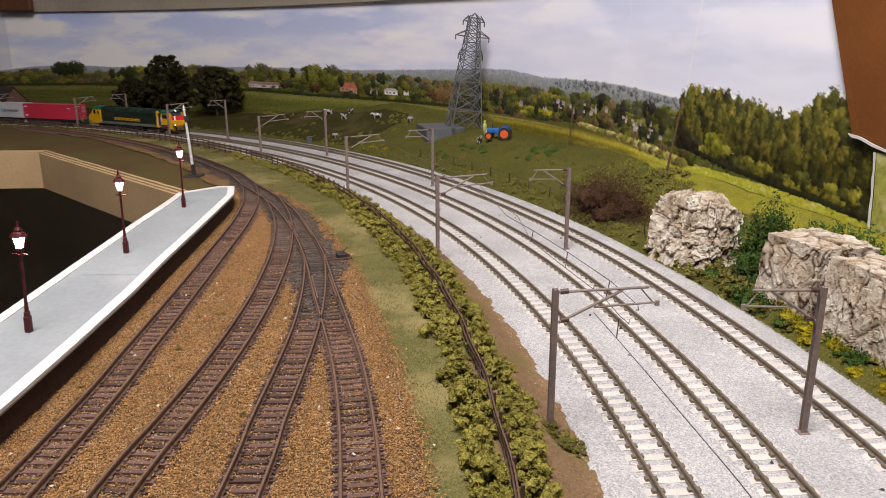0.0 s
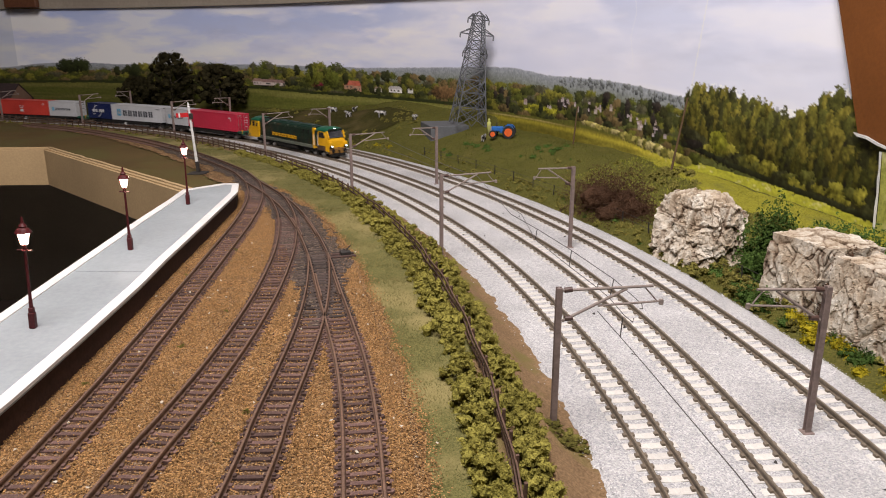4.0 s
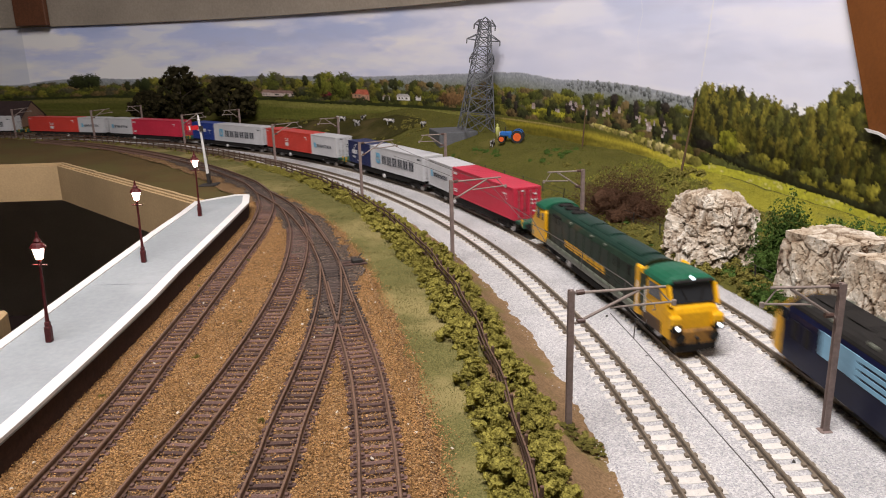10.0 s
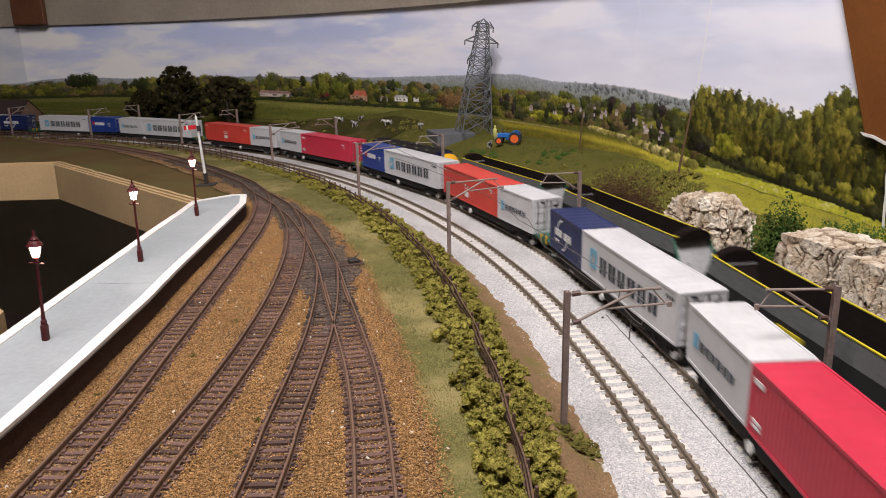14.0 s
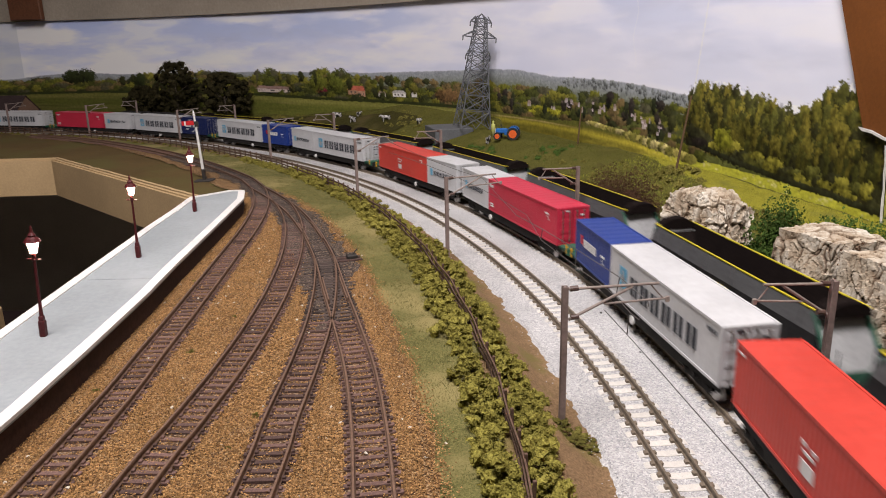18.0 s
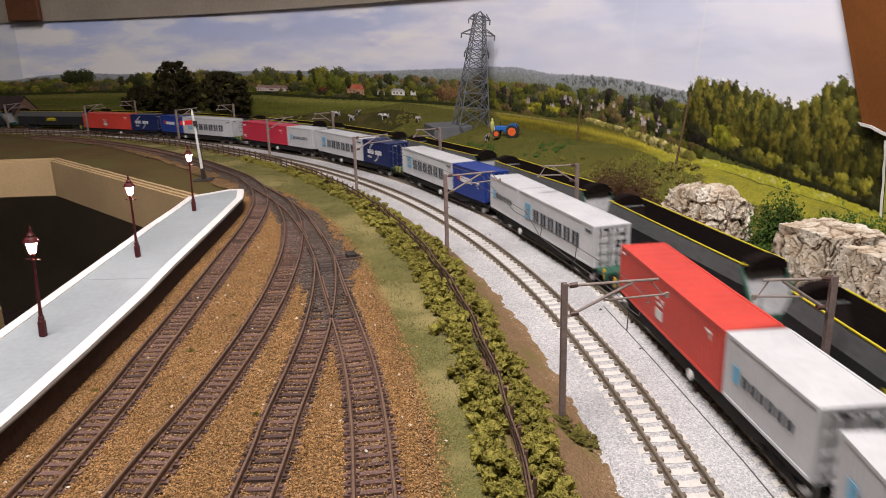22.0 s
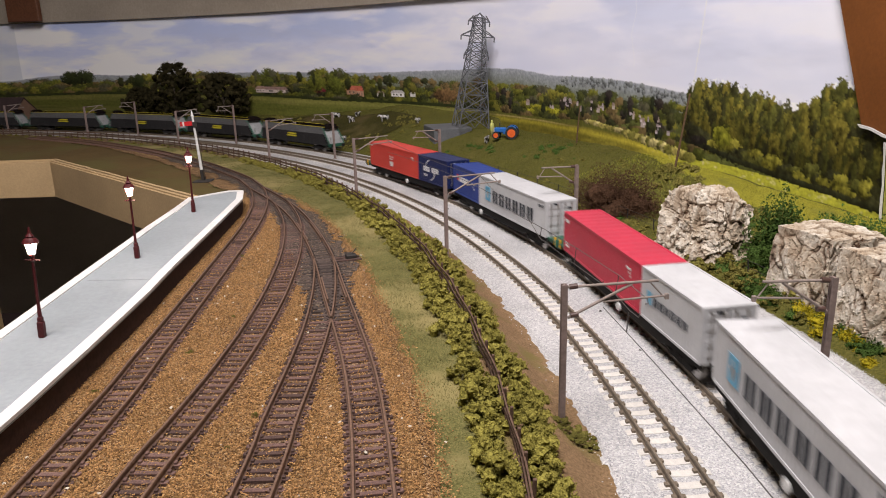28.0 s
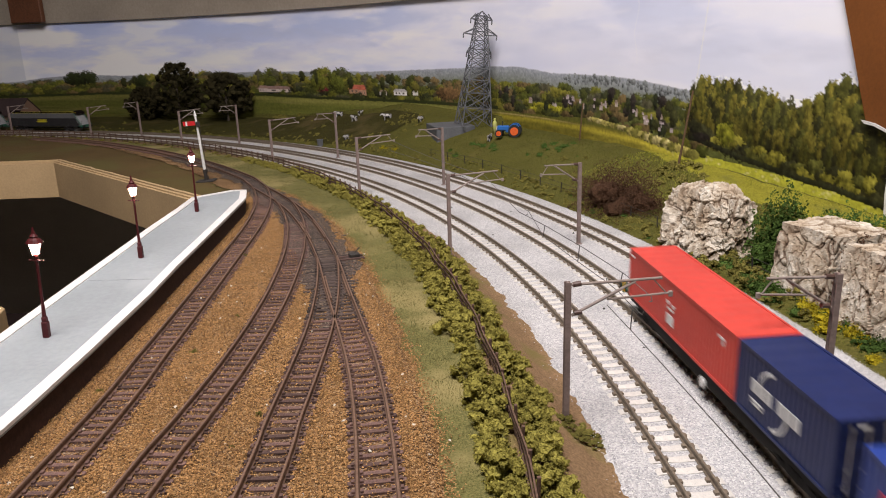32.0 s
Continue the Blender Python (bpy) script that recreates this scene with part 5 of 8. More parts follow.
def bogie(parent, x, base=0.0262, r=0.0062, axles=2):
    b = part("bogie", bogie_mesh(base, r), None, parent, at=pose(x, 0, 0))
    for k in range(axles):
        part("wheelset", wheel_mesh(r), None, b, at=pose(-base / 2 + base * k / (axles - 1), 0, r))
    return b


def buffers(parent, x, z=0.0135, d=1):
    for y in (-0.0115, 0.0115):
        s = Shape().rod((0, 0, 0), (d * 0.0050, 0, 0), 0.0014, n=8).rod((d * 0.0050, 0, 0), (d * 0.0058, 0, 0), 0.0030, n=12)
        part("buffer", cached(("buffer", d), lambda: mesh_of("buffer", s, M_BLACK)), None, parent, at=pose(x, y, z))


def make_flat_wagon(outer_front):
    """Container flat, one half of a twin; the outer end carries buffers and a green headstock."""
    w = thing("container_wagon", "low dark green container flat wagon with black bogies", "wagon", "container wagons")
    d = 1 if outer_front else -1

    def flat_frame():
        s = Shape()
        for side in (-1, 1):
            s.prism([(-0.121, 0.0145), (0.121, 0.0145), (0.121, 0.0112), (0.085, 0.0108), (0.070, 0.0070), (-0.070, 0.0070), (-0.085, 0.0108), (-0.121, 0.0112)], side * 0.0140 - 0.0006, side * 0.0140 + 0.0006)
        for k in range(13):
            s.box(-0.114 + k * 0.019, 0, 0.0132, 0.0022, 0.0275, 0.0018)
        s.box(0, 0, 0.0118, 0.242, 0.008, 0.0040)
        return mesh_of("frame", s, M_BLACK)
    part("frame", cached("flat_frame", flat_frame), None, w)
    hs = Shape().box(0, 0, 0.0135, 0.0030, 0.0300, 0.0066, bevel=0.0006).box(-0.008 * d, 0, 0.0150, 0.016, 0.0290, 0.0014)
    part("headstock", cached(("headstock", d), lambda: mesh_of("headstock", hs, M_GREEN_FRAME)), None, w, "dark green painted headstock", at=pose(d * 0.1385, 0, 0))
    part("end_deck", cached("end_deck", lambda: mesh_of("end_deck", Shape().box(0, 0, 0.0130, 0.020, 0.026, 0.0034, bevel=0.0005), M_GREEN_FRAME)), None, w, at=pose(d * 0.129, 0, 0))
    for y in (-0.0142, 0.0142):
        part("lever", cached("lever", lambda: mesh_of("lever", Shape().rod((0, 0, 0.0115), (0, 0, 0.0185), 0.0008, n=6).box(0, 0, 0.018, 0.003, 0.001, 0.0018), M_YELLOW)), None, w, "yellow brake lever", at=pose(d * 0.1365, y, 0))
        part("handwheel", cached("handwheel", lambda: mesh_of("handwheel", Shape().rod((0, -0.0008, 0), (0, 0.0008, 0), 0.0029, n=16), M_HANDWHEEL)), None, w, "white brake handwheel", at=pose(-0.036 if outer_front else 0.003, y * 1.07, 0.0072))
    for x in (-0.093, 0.093):
        bogie(w, x)
    buffers(w, d * 0.140, d=d)
    part("drawbar", cached(("drawbar", d), lambda: mesh_of("drawbar", Shape().box(-d * 0.132, 0, 0.0095, 0.024, 0.0032, 0.0024).box(d * 0.146, 0, 0.0085, 0.012, 0.0032, 0.0024), M_BLACK)), None, w)
    return w


def loft(s, sections):
    """Closed outlines (y, z) with the same number of points at x stations."""
    n = len(sections[0][1])
    pts = [(x, y, z) for x, ring_ in sections for y, z in ring_]
    fs = [(i * n + k, i * n + (k + 1) % n, (i + 1) * n + (k + 1) % n, (i + 1) * n + k) for i in range(len(sections) - 1) for k in range(n)]
    fs += [tuple(range(n))[::-1], tuple(range((len(sections) - 1) * n, len(sections) * n))]
    return s.add(pts, fs)


def hull(w, z0, z1, shoulder=0.006, roof=0.6):
    """A body outline: upright sides, rounded shoulders, flat-ish roof."""
    h = w / 2
    return [(-h, z0), (-h, z1 - shoulder), (-h + shoulder * 0.3, z1 - shoulder * 0.3), (-h * roof, z1), (h * roof, z1), (h - shoulder * 0.3, z1 - shoulder * 0.3), (h, z1 - shoulder), (h, z0)]


def arch(w, z0, zs, z1, n=10):
    """A body outline: upright sides to zs and a curved roof up to z1."""
    h = w / 2
    return [(-h, z0)] + [(-h * math.cos(math.pi * k / n), zs + (z1 - zs) * math.sin(math.pi * k / n)) for k in range(n + 1)] + [(h, z0)]


def make_green_loco():
    """Freight diesel with a full-width cab at each end and a narrower hood; front at +x."""
    o = thing("diesel_locomotive", "dark green and yellow freight diesel locomotive with lit headlamps", "locomotive")
    part("solebar", Shape().box(-0.006, 0, 0.0140, 0.262, 0.0335, 0.0055, bevel=0.0008), M_GREY_SILL, o, "grey-green solebar and footplate")
    s = Shape()
    loft(s, [(-0.104, arch(0.0300, 0.0165, 0.0385, 0.0470)), (0.083, arch(0.0300, 0.0165, 0.0385, 0.0470))])
    part("body", s, M_LOCO_GREEN, o)
    s = Shape()
    loft(s, [(-0.104, arch(0.0225, 0.0435, 0.0440, 0.0482)), (0.083, arch(0.0225, 0.0435, 0.0440, 0.0482))])
    part("roof", s, M_LOCO_ROOF, o, "dirty dark grey curved hood roof")
    s = Shape()
    for x0, x1, w in ((-0.036, -0.012, 0.017), (-0.008, 0.022, 0.015), (0.040, 0.078, 0.017)):
        loft_ = Shape()
        loft(loft_, [(x0, arch(w, 0.0455, 0.0468, 0.0492)), (x1, arch(w, 0.0455, 0.0468, 0.0492))])
        part("roof_housing", loft_, M_LOCO_ROOF, o)
    for x in (-0.090, -0.074, -0.058):
        part("roof_fan", Shape().lathe(x, 0, [(0.0066, 0.0470), (0.0066, 0.0489), (0.0058, 0.0491), (0.0056, 0.0484)], 16), M_BLACK, o)
    for x in (-0.042, 0.004, 0.030):
        for y in (-0.0135, 0.0135):
            part("lifting_bracket", Shape().box(x, y, 0.0432, 0.0030, 0.0020, 0.0016, bevel=0.0003), M_GREY_SILL, o)
    for y in (-0.0172, 0.0172):
        part("cab_wing", Shape().box(0.0872, y * 0.94, 0.0290, 0.0090, 0.0034, 0.0350, bevel=0.0012), M_YELLOW, o, "yellow panel behind the cab door")
    # yellow flash and lower panel on the hood sides
    s = Shape()
    for y in (-0.01525, 0.01525):
        for k in range(8):
            part("side_stripe", Shape().box(-0.046 + k * 0.0108, y, 0.0240, 0.0088, 0.0004, 0.0058), M_YELLOW, o)
    for k in range(11):
        for y in (-0.0152, 0.0152):
            part("body_door", Shape().box(-0.098 + k * 0.0165, y, 0.0330, 0.0145, 0.0004, 0.0165, bevel=0.00015), M_LOCO_GREEN, o)
    for x0, n, z in ((-0.082, 9, 0.0395), (0.050, 12, 0.0370)):
        for y in (-0.0149, 0.0149):
            g = Shape()
            for k in range(n):
                g.box(x0 + k * 0.0024, y, z, 0.0012, 0.0010, 0.0075)
            part("louvre", g, M_BLACK, o)
    # front cab
    cab = Shape()
    loft(cab, [(0.083, hull(0.0335, 0.0120, 0.0435, 0.005)), (0.110, hull(0.0345, 0.0110, 0.0445, 0.005)), (0.1215, hull(0.0345, 0.0105, 0.0440, 0.005)), (0.1275, hull(0.0335, 0.0100, 0.0320, 0.004)), (0.1312, hull(0.0320, 0.0100, 0.0300, 0.003)), (0.1325, hull(0.0300, 0.0120, 0.0270, 0.004))])
    c = part("front_cab", cab, M_YELLOW, o, "yellow full-width driving cab")
    s = Shape()
    loft(s, [(0.0935, arch(0.0345, 0.0428, 0.0432, 0.0490)), (0.110, arch(0.0352, 0.0428, 0.0432, 0.0500)), (0.1215, arch(0.0352, 0.0428, 0.0432, 0.0496)), (0.1255, arch(0.0330, 0.0440, 0.0442, 0.0474))])
    part("cab_roof", s, M_CAB_ROOF, c, "bright green cab roof")
    s = Shape().add([(0.1246, -0.0130, 0.0446), (0.1246, 0.0130, 0.0446), (0.1292, 0.0142, 0.0325), (0.1292, -0.0142, 0.0325), (0.1205, -0.0130, 0.0438), (0.1205, 0.0130, 0.0438), (0.1250, 0.0142, 0.0315), (0.1250, -0.0142, 0.0315)], [(0, 1, 2, 3), (4, 7, 6, 5), (0, 4, 5, 1), (3, 2, 6, 7), (0, 3, 7, 4), (1, 5, 6, 2)])
    part("windscreen", s, M_GLASS, c)
    for y in (-0.01735, 0.01735):
        part("side_window", Shape().prism([(0.103, 0.0320), (0.103, 0.0410), (0.1165, 0.0410), (0.1205, 0.0330), (0.1205, 0.0320)], y - 0.0004, y + 0.0004), M_GLASS, c)
        part("cab_door", Shape().box(0.0945, y, 0.0295, 0.0090, 0.0008, 0.0260, bevel=0.0003), M_LOCO_GREEN, c)
        part("handrail", Shape().rod((0.0885, y * 1.06, 0.018), (0.0885, y * 1.06, 0.036), 0.0005, n=6).rod((0.1000, y * 1.06, 0.018), (0.1000, y * 1.06, 0.036), 0.0005, n=6), M_MARK_WHITE, c)
        part("headlamp", Shape().rod((0.1358, y * 0.82, 0.0192), (0.1371, y * 0.82, 0.0192), 0.0013, n=12), M_LAMP, c, "lit white headlamp")
        part("pillar", Shape().prism([(0.1225, 0.0438), (0.1262, 0.0438), (0.1312, 0.0315), (0.1270, 0.0315)], y * 0.90 - 0.0011, y * 0.90 + 0.0011), M_YELLOW, c)
        part("lamp_pod", Shape().box(0.1330, y * 0.82, 0.0218, 0.0060, 0.0074, 0.0090, bevel=0.0012), M_YELLOW, c)
        part("lamp_housing", Shape().box(0.1344, y * 0.82, 0.0188, 0.0046, 0.0066, 0.0052, bevel=0.0009), M_BLACK, c)
        part("lower_panel", Shape().box(0.1090, y * 1.005, 0.0148, 0.0250, 0.0010, 0.0080, bevel=0.0003), M_DIRTY_YELLOW, c, "brown weathered lower cab side")
        part("window_frame", Shape().prism([(0.1018, 0.0308), (0.1018, 0.0422), (0.1172, 0.0422), (0.1218, 0.0326), (0.1218, 0.0308)], y * 0.995 - 0.0003, y * 0.995 + 0.0003), M_YELLOW, c)
        part("step", Shape().box(0.0945, y * 0.98, 0.0085, 0.0085, 0.0020, 0.0010).box(0.0945, y * 0.98, 0.0125, 0.0085, 0.0020, 0.0010).box(0.0905, y * 0.98, 0.0110, 0.0006, 0.0012, 0.0080).box(0.0985, y * 0.98, 0.0110, 0.0006, 0.0012, 0.0080), M_BLACK, c)
        part("wiper", Shape().rod((0.1294, y * 0.25, 0.0340), (0.1270, y * 0.42, 0.0410), 0.0003, n=5), M_BLACK, c)
    part("headlamp", Shape().rod((0.1240, 0, 0.0474), (0.1262, 0, 0.0468), 0.0012, n=12), M_LAMP, c, "lit white headlamp")
    part("skirt", Shape().box(0.1302, 0, 0.0112, 0.0084, 0.0320, 0.0112, bevel=0.0014), M_DIRTY_YELLOW, c, "brown weathered front valance")
    part("plough", Shape().prism([(0.1270, 0.0020), (0.1345, 0.0020), (0.1352, 0.0075), (0.1270, 0.0075)], -0.0135, 0.0135), M_BLACK, c)
    part("brow", Shape().box(0.1262, 0, 0.0458, 0.0030, 0.0270, 0.0016, m=Matrix.Rotation(0.35, 3, "Y"), bevel=0.0004), M_BLACK, c)
    part("coupling_hook", Shape().rod((0.1335, 0, 0.0118), (0.1375, 0, 0.0112), 0.0009, n=8).rod((0.1372, 0, 0.0112), (0.1372, 0, 0.0070), 0.0006, n=6), M_BLACK, c)
    buffers(o, 0.1310, 0.0120, 1)
    # rear cab
    cab = Shape()
    loft(cab, [(-0.100, hull(0.0335, 0.0120, 0.0435, 0.005)), (-0.1235, hull(0.0345, 0.0110, 0.0440, 0.005)), (-0.1305, hull(0.0338, 0.0105, 0.0345, 0.005)), (-0.1395, hull(0.0320, 0.0105, 0.0300, 0.005)), (-0.1420, hull(0.0300, 0.0115, 0.0270, 0.005))])
    c = part("rear_cab", cab, M_YELLOW, o, "yellow rear driving cab")
    s = Shape()
    loft(s, [(-0.100, arch(0.0330, 0.0425, 0.0430, 0.0490)), (-0.114, arch(0.0350, 0.0425, 0.0430, 0.0498)), (-0.1235, arch(0.0346, 0.0425, 0.0430, 0.0490)), (-0.1275, arch(0.0320, 0.0432, 0.0434, 0.0466))])
    part("cab_roof", s, M_CAB_ROOF, c, "bright green cab roof")
    s = Shape().add([(-0.1262, -0.0128, 0.0428), (-0.1262, 0.0128, 0.0428), (-0.1312, 0.0134, 0.0345), (-0.1312, -0.0134, 0.0345), (-0.1232, -0.0128, 0.0420), (-0.1232, 0.0128, 0.0420), (-0.1282, 0.0134, 0.0335), (-0.1282, -0.0134, 0.0335)], [(0, 3, 2, 1), (4, 5, 6, 7), (0, 1, 5, 4), (3, 7, 6, 2), (0, 4, 7, 3), (1, 2, 6, 5)])
    part("windscreen", s, M_GLASS, c)
    for y in (-0.01715, 0.01715):
        part("side_window", Shape().box(-0.1165, y, 0.0362, 0.0075, 0.0008, 0.0085), M_GLASS, c)
        part("side_window", Shape().box(-0.1045, y * 0.985, 0.0355, 0.0048, 0.0008, 0.0065), M_GLASS, c)
        part("cab_wing", Shape().box(-0.0985, y * 0.94, 0.0270, 0.0060, 0.0034, 0.0290, bevel=0.0010), M_YELLOW, c)
    buffers(o, -0.1390, 0.0120, -1)
    part("fuel_tank", Shape().box(0, 0, 0.0075, 0.072, 0.030, 0.0085, bevel=0.002), M_BLACK, o)
    for x in (-0.083, 0.083):
        bogie(o, x, 0.052, 0.0068, 3)
    for y in (-0.0175, 0.0175):
        s = Shape()
        for k in range(13):
            s.rod((-0.098 + k * 0.0145, y, 0.0165), (-0.098 + k * 0.0145, y, 0.0245), 0.0003, n=5)
        s.rod((-0.098, y, 0.0245), (0.080, y, 0.0245), 0.0003, n=5)
        part("handrail", s, M_BLACK, o)
    for ob in o.children_recursive:      # the front cab stands a little further ahead of the hood
        if ob.name.startswith(("wheelset", "bogie")):
            continue
        if ob.name.startswith("buffer"):
            if ob.location.x > 0:
                ob.location.x += 0.0075
            continue
        for v in ob.data.vertices:
            if v.co.x > 0.0815:
                v.co.x += 0.0075
    return o


def make_blue_loco():
    """Streamlined diesel, navy with pale stripes; the rear yellow end faces -x."""
    o = thing("diesel_locomotive", "navy blue diesel locomotive with pale stripes and yellow ends", "locomotive")
    s = Shape()
    NOSE = ((0.108, 0.0350, 0.0085, 0.0375, 0.0500), (0.117, 0.0347, 0.0088, 0.0360, 0.0484), (0.1235, 0.0336, 0.0090, 0.0325, 0.0450), (0.129, 0.0322, 0.0094, 0.0285, 0.0396), (0.133, 0.0300, 0.0098, 0.0245, 0.0336), (0.1352, 0.0262, 0.0105, 0.0225, 0.0290))
    loft(s, [(-x, arch(w, z0, zs, z1, 14)) for x, w, z0, zs, z1 in NOSE[::-1]] + [(x, arch(w, z0, zs, z1, 14)) for x, w, z0, zs, z1 in NOSE])
    part("body", s, M_NAVY, o)
    s = Shape()
    loft(s, [(x, arch(0.0315, 0.0430, 0.0435, z, 12)) for x, z in ((-0.112, 0.0497), (-0.106, 0.0508), (0.106, 0.0508), (0.112, 0.0497))])
    for k in range(6):
        s.box(-0.09 + k * 0.036, 0, 0.0509, 0.022, 0.014, 0.0009, bevel=0.0003)
    part("roof", s, M_BLACK, o, "sooty black roof with panels")
    for d in (-1, 1):
        s = Shape()
        loft(s, [(d * (x + 0.0003), arch(w + 0.0006, z0 - 0.0002, zs, z1 + 0.0003, 14)) for x, w, z0, zs, z1 in NOSE[2 if d < 0 else 1:]])
        c = part("cab_end", s, M_YELLOW, o, "rounded yellow cab end")
        part("nose_door", Shape().box(d * 0.1357, 0, 0.0185, 0.0010, 0.0110, 0.0130, bevel=0.0003), M_DIRTY_YELLOW, c, "dirty yellow nose door")
        part("valance", Shape().box(d * 0.1336, 0, 0.0100, 0.0056, 0.0270, 0.0052, bevel=0.0008), M_BLACK, c, "black valance under the nose")
        s = Shape().add([(d * 0.1268, y, 0.0412) for y in (-0.010, 0.010)] + [(d * 0.1325, y, 0.0345) for y in (0.011, -0.011)] + [(d * 0.1240, y, 0.0405) for y in (-0.010, 0.010)] + [(d * 0.1300, y, 0.0335) for y in (0.011, -0.011)], [(0, 1, 2, 3), (4, 7, 6, 5), (0, 4, 5, 1), (3, 2, 6, 7), (0, 3, 7, 4), (1, 5, 6, 2)])
        if d > 0:
            part("windscreen", s, M_GLASS, c)
        for y in (-0.010, 0.010):
            part("tail_lamp", Shape().rod((d * 0.1352, y, 0.0180), (d * 0.1366, y, 0.0180), 0.0016, n=10), M_MARK_RED, c)
        buffers(o, d * 0.134, 0.0125, d)
        for y in (-0.01765, 0.01765):
            part("side_window", Shape().box(d * 0.1160, y, 0.0370, 0.0080, 0.0008, 0.0070), M_GLASS, o)
    for side in (-1, 1):
        y = side * 0.01765
        s = Shape()
        for k in range(4):
            s.box(0.004 + 0.002 * k, y, 0.0395 - k * 0.0042, 0.056, 0.0004, 0.0026)
        s.box(0.049, y, 0.0335, 0.040, 0.0005, 0.0150)
        part("side_stripe", s, M_LIGHT_BLUE, o, "pale blue side stripe")
        s = Shape()
        for k in range(3):
            s.box(-0.048 + 0.003 * k, y, 0.0390 - k * 0.0052, 0.045, 0.0004, 0.0030)
        s.rod((-0.072, y - 0.0003, 0.0340), (-0.072, y + 0.0003, 0.0340), 0.0085, n=20)
        part("side_stripe", s, M_TEAL, o, "teal side stripe with round end")
        s = Shape()
        for x in (-0.098, 0.085, 0.100):
            s.box(x, y, 0.0300, 0.008, 0.0006, 0.012)
        part("grille", s, M_BLACK, o)
    part("fuel_tank", Shape().box(0, 0, 0.0062, 0.074, 0.030, 0.0075, bevel=0.002), M_BLACK, o)
    for side in (-1, 1):
        for x in (-0.085, -0.052, -0.012, 0.026, 0.066, 0.098):
            part("roof_panel", Shape().box(x, side * 0.0130, 0.0478, 0.0060, 0.0026, 0.0016, bevel=0.0003), M_GREY_SILL, o)
    for ob in o.children_recursive:      # low, short body
        if ob.name.startswith("buffer"):
            ob.location.x *= 0.85 if ob.location.x > 0 else 0.94
            continue
        for v in ob.data.vertices:
            v.co.z *= 0.92
            v.co.x *= 0.85 if v.co.x > 0 else 0.94
    for x in (-0.082, 0.070):
        bogie(o, x, 0.044, 0.0068, 3)
    return o


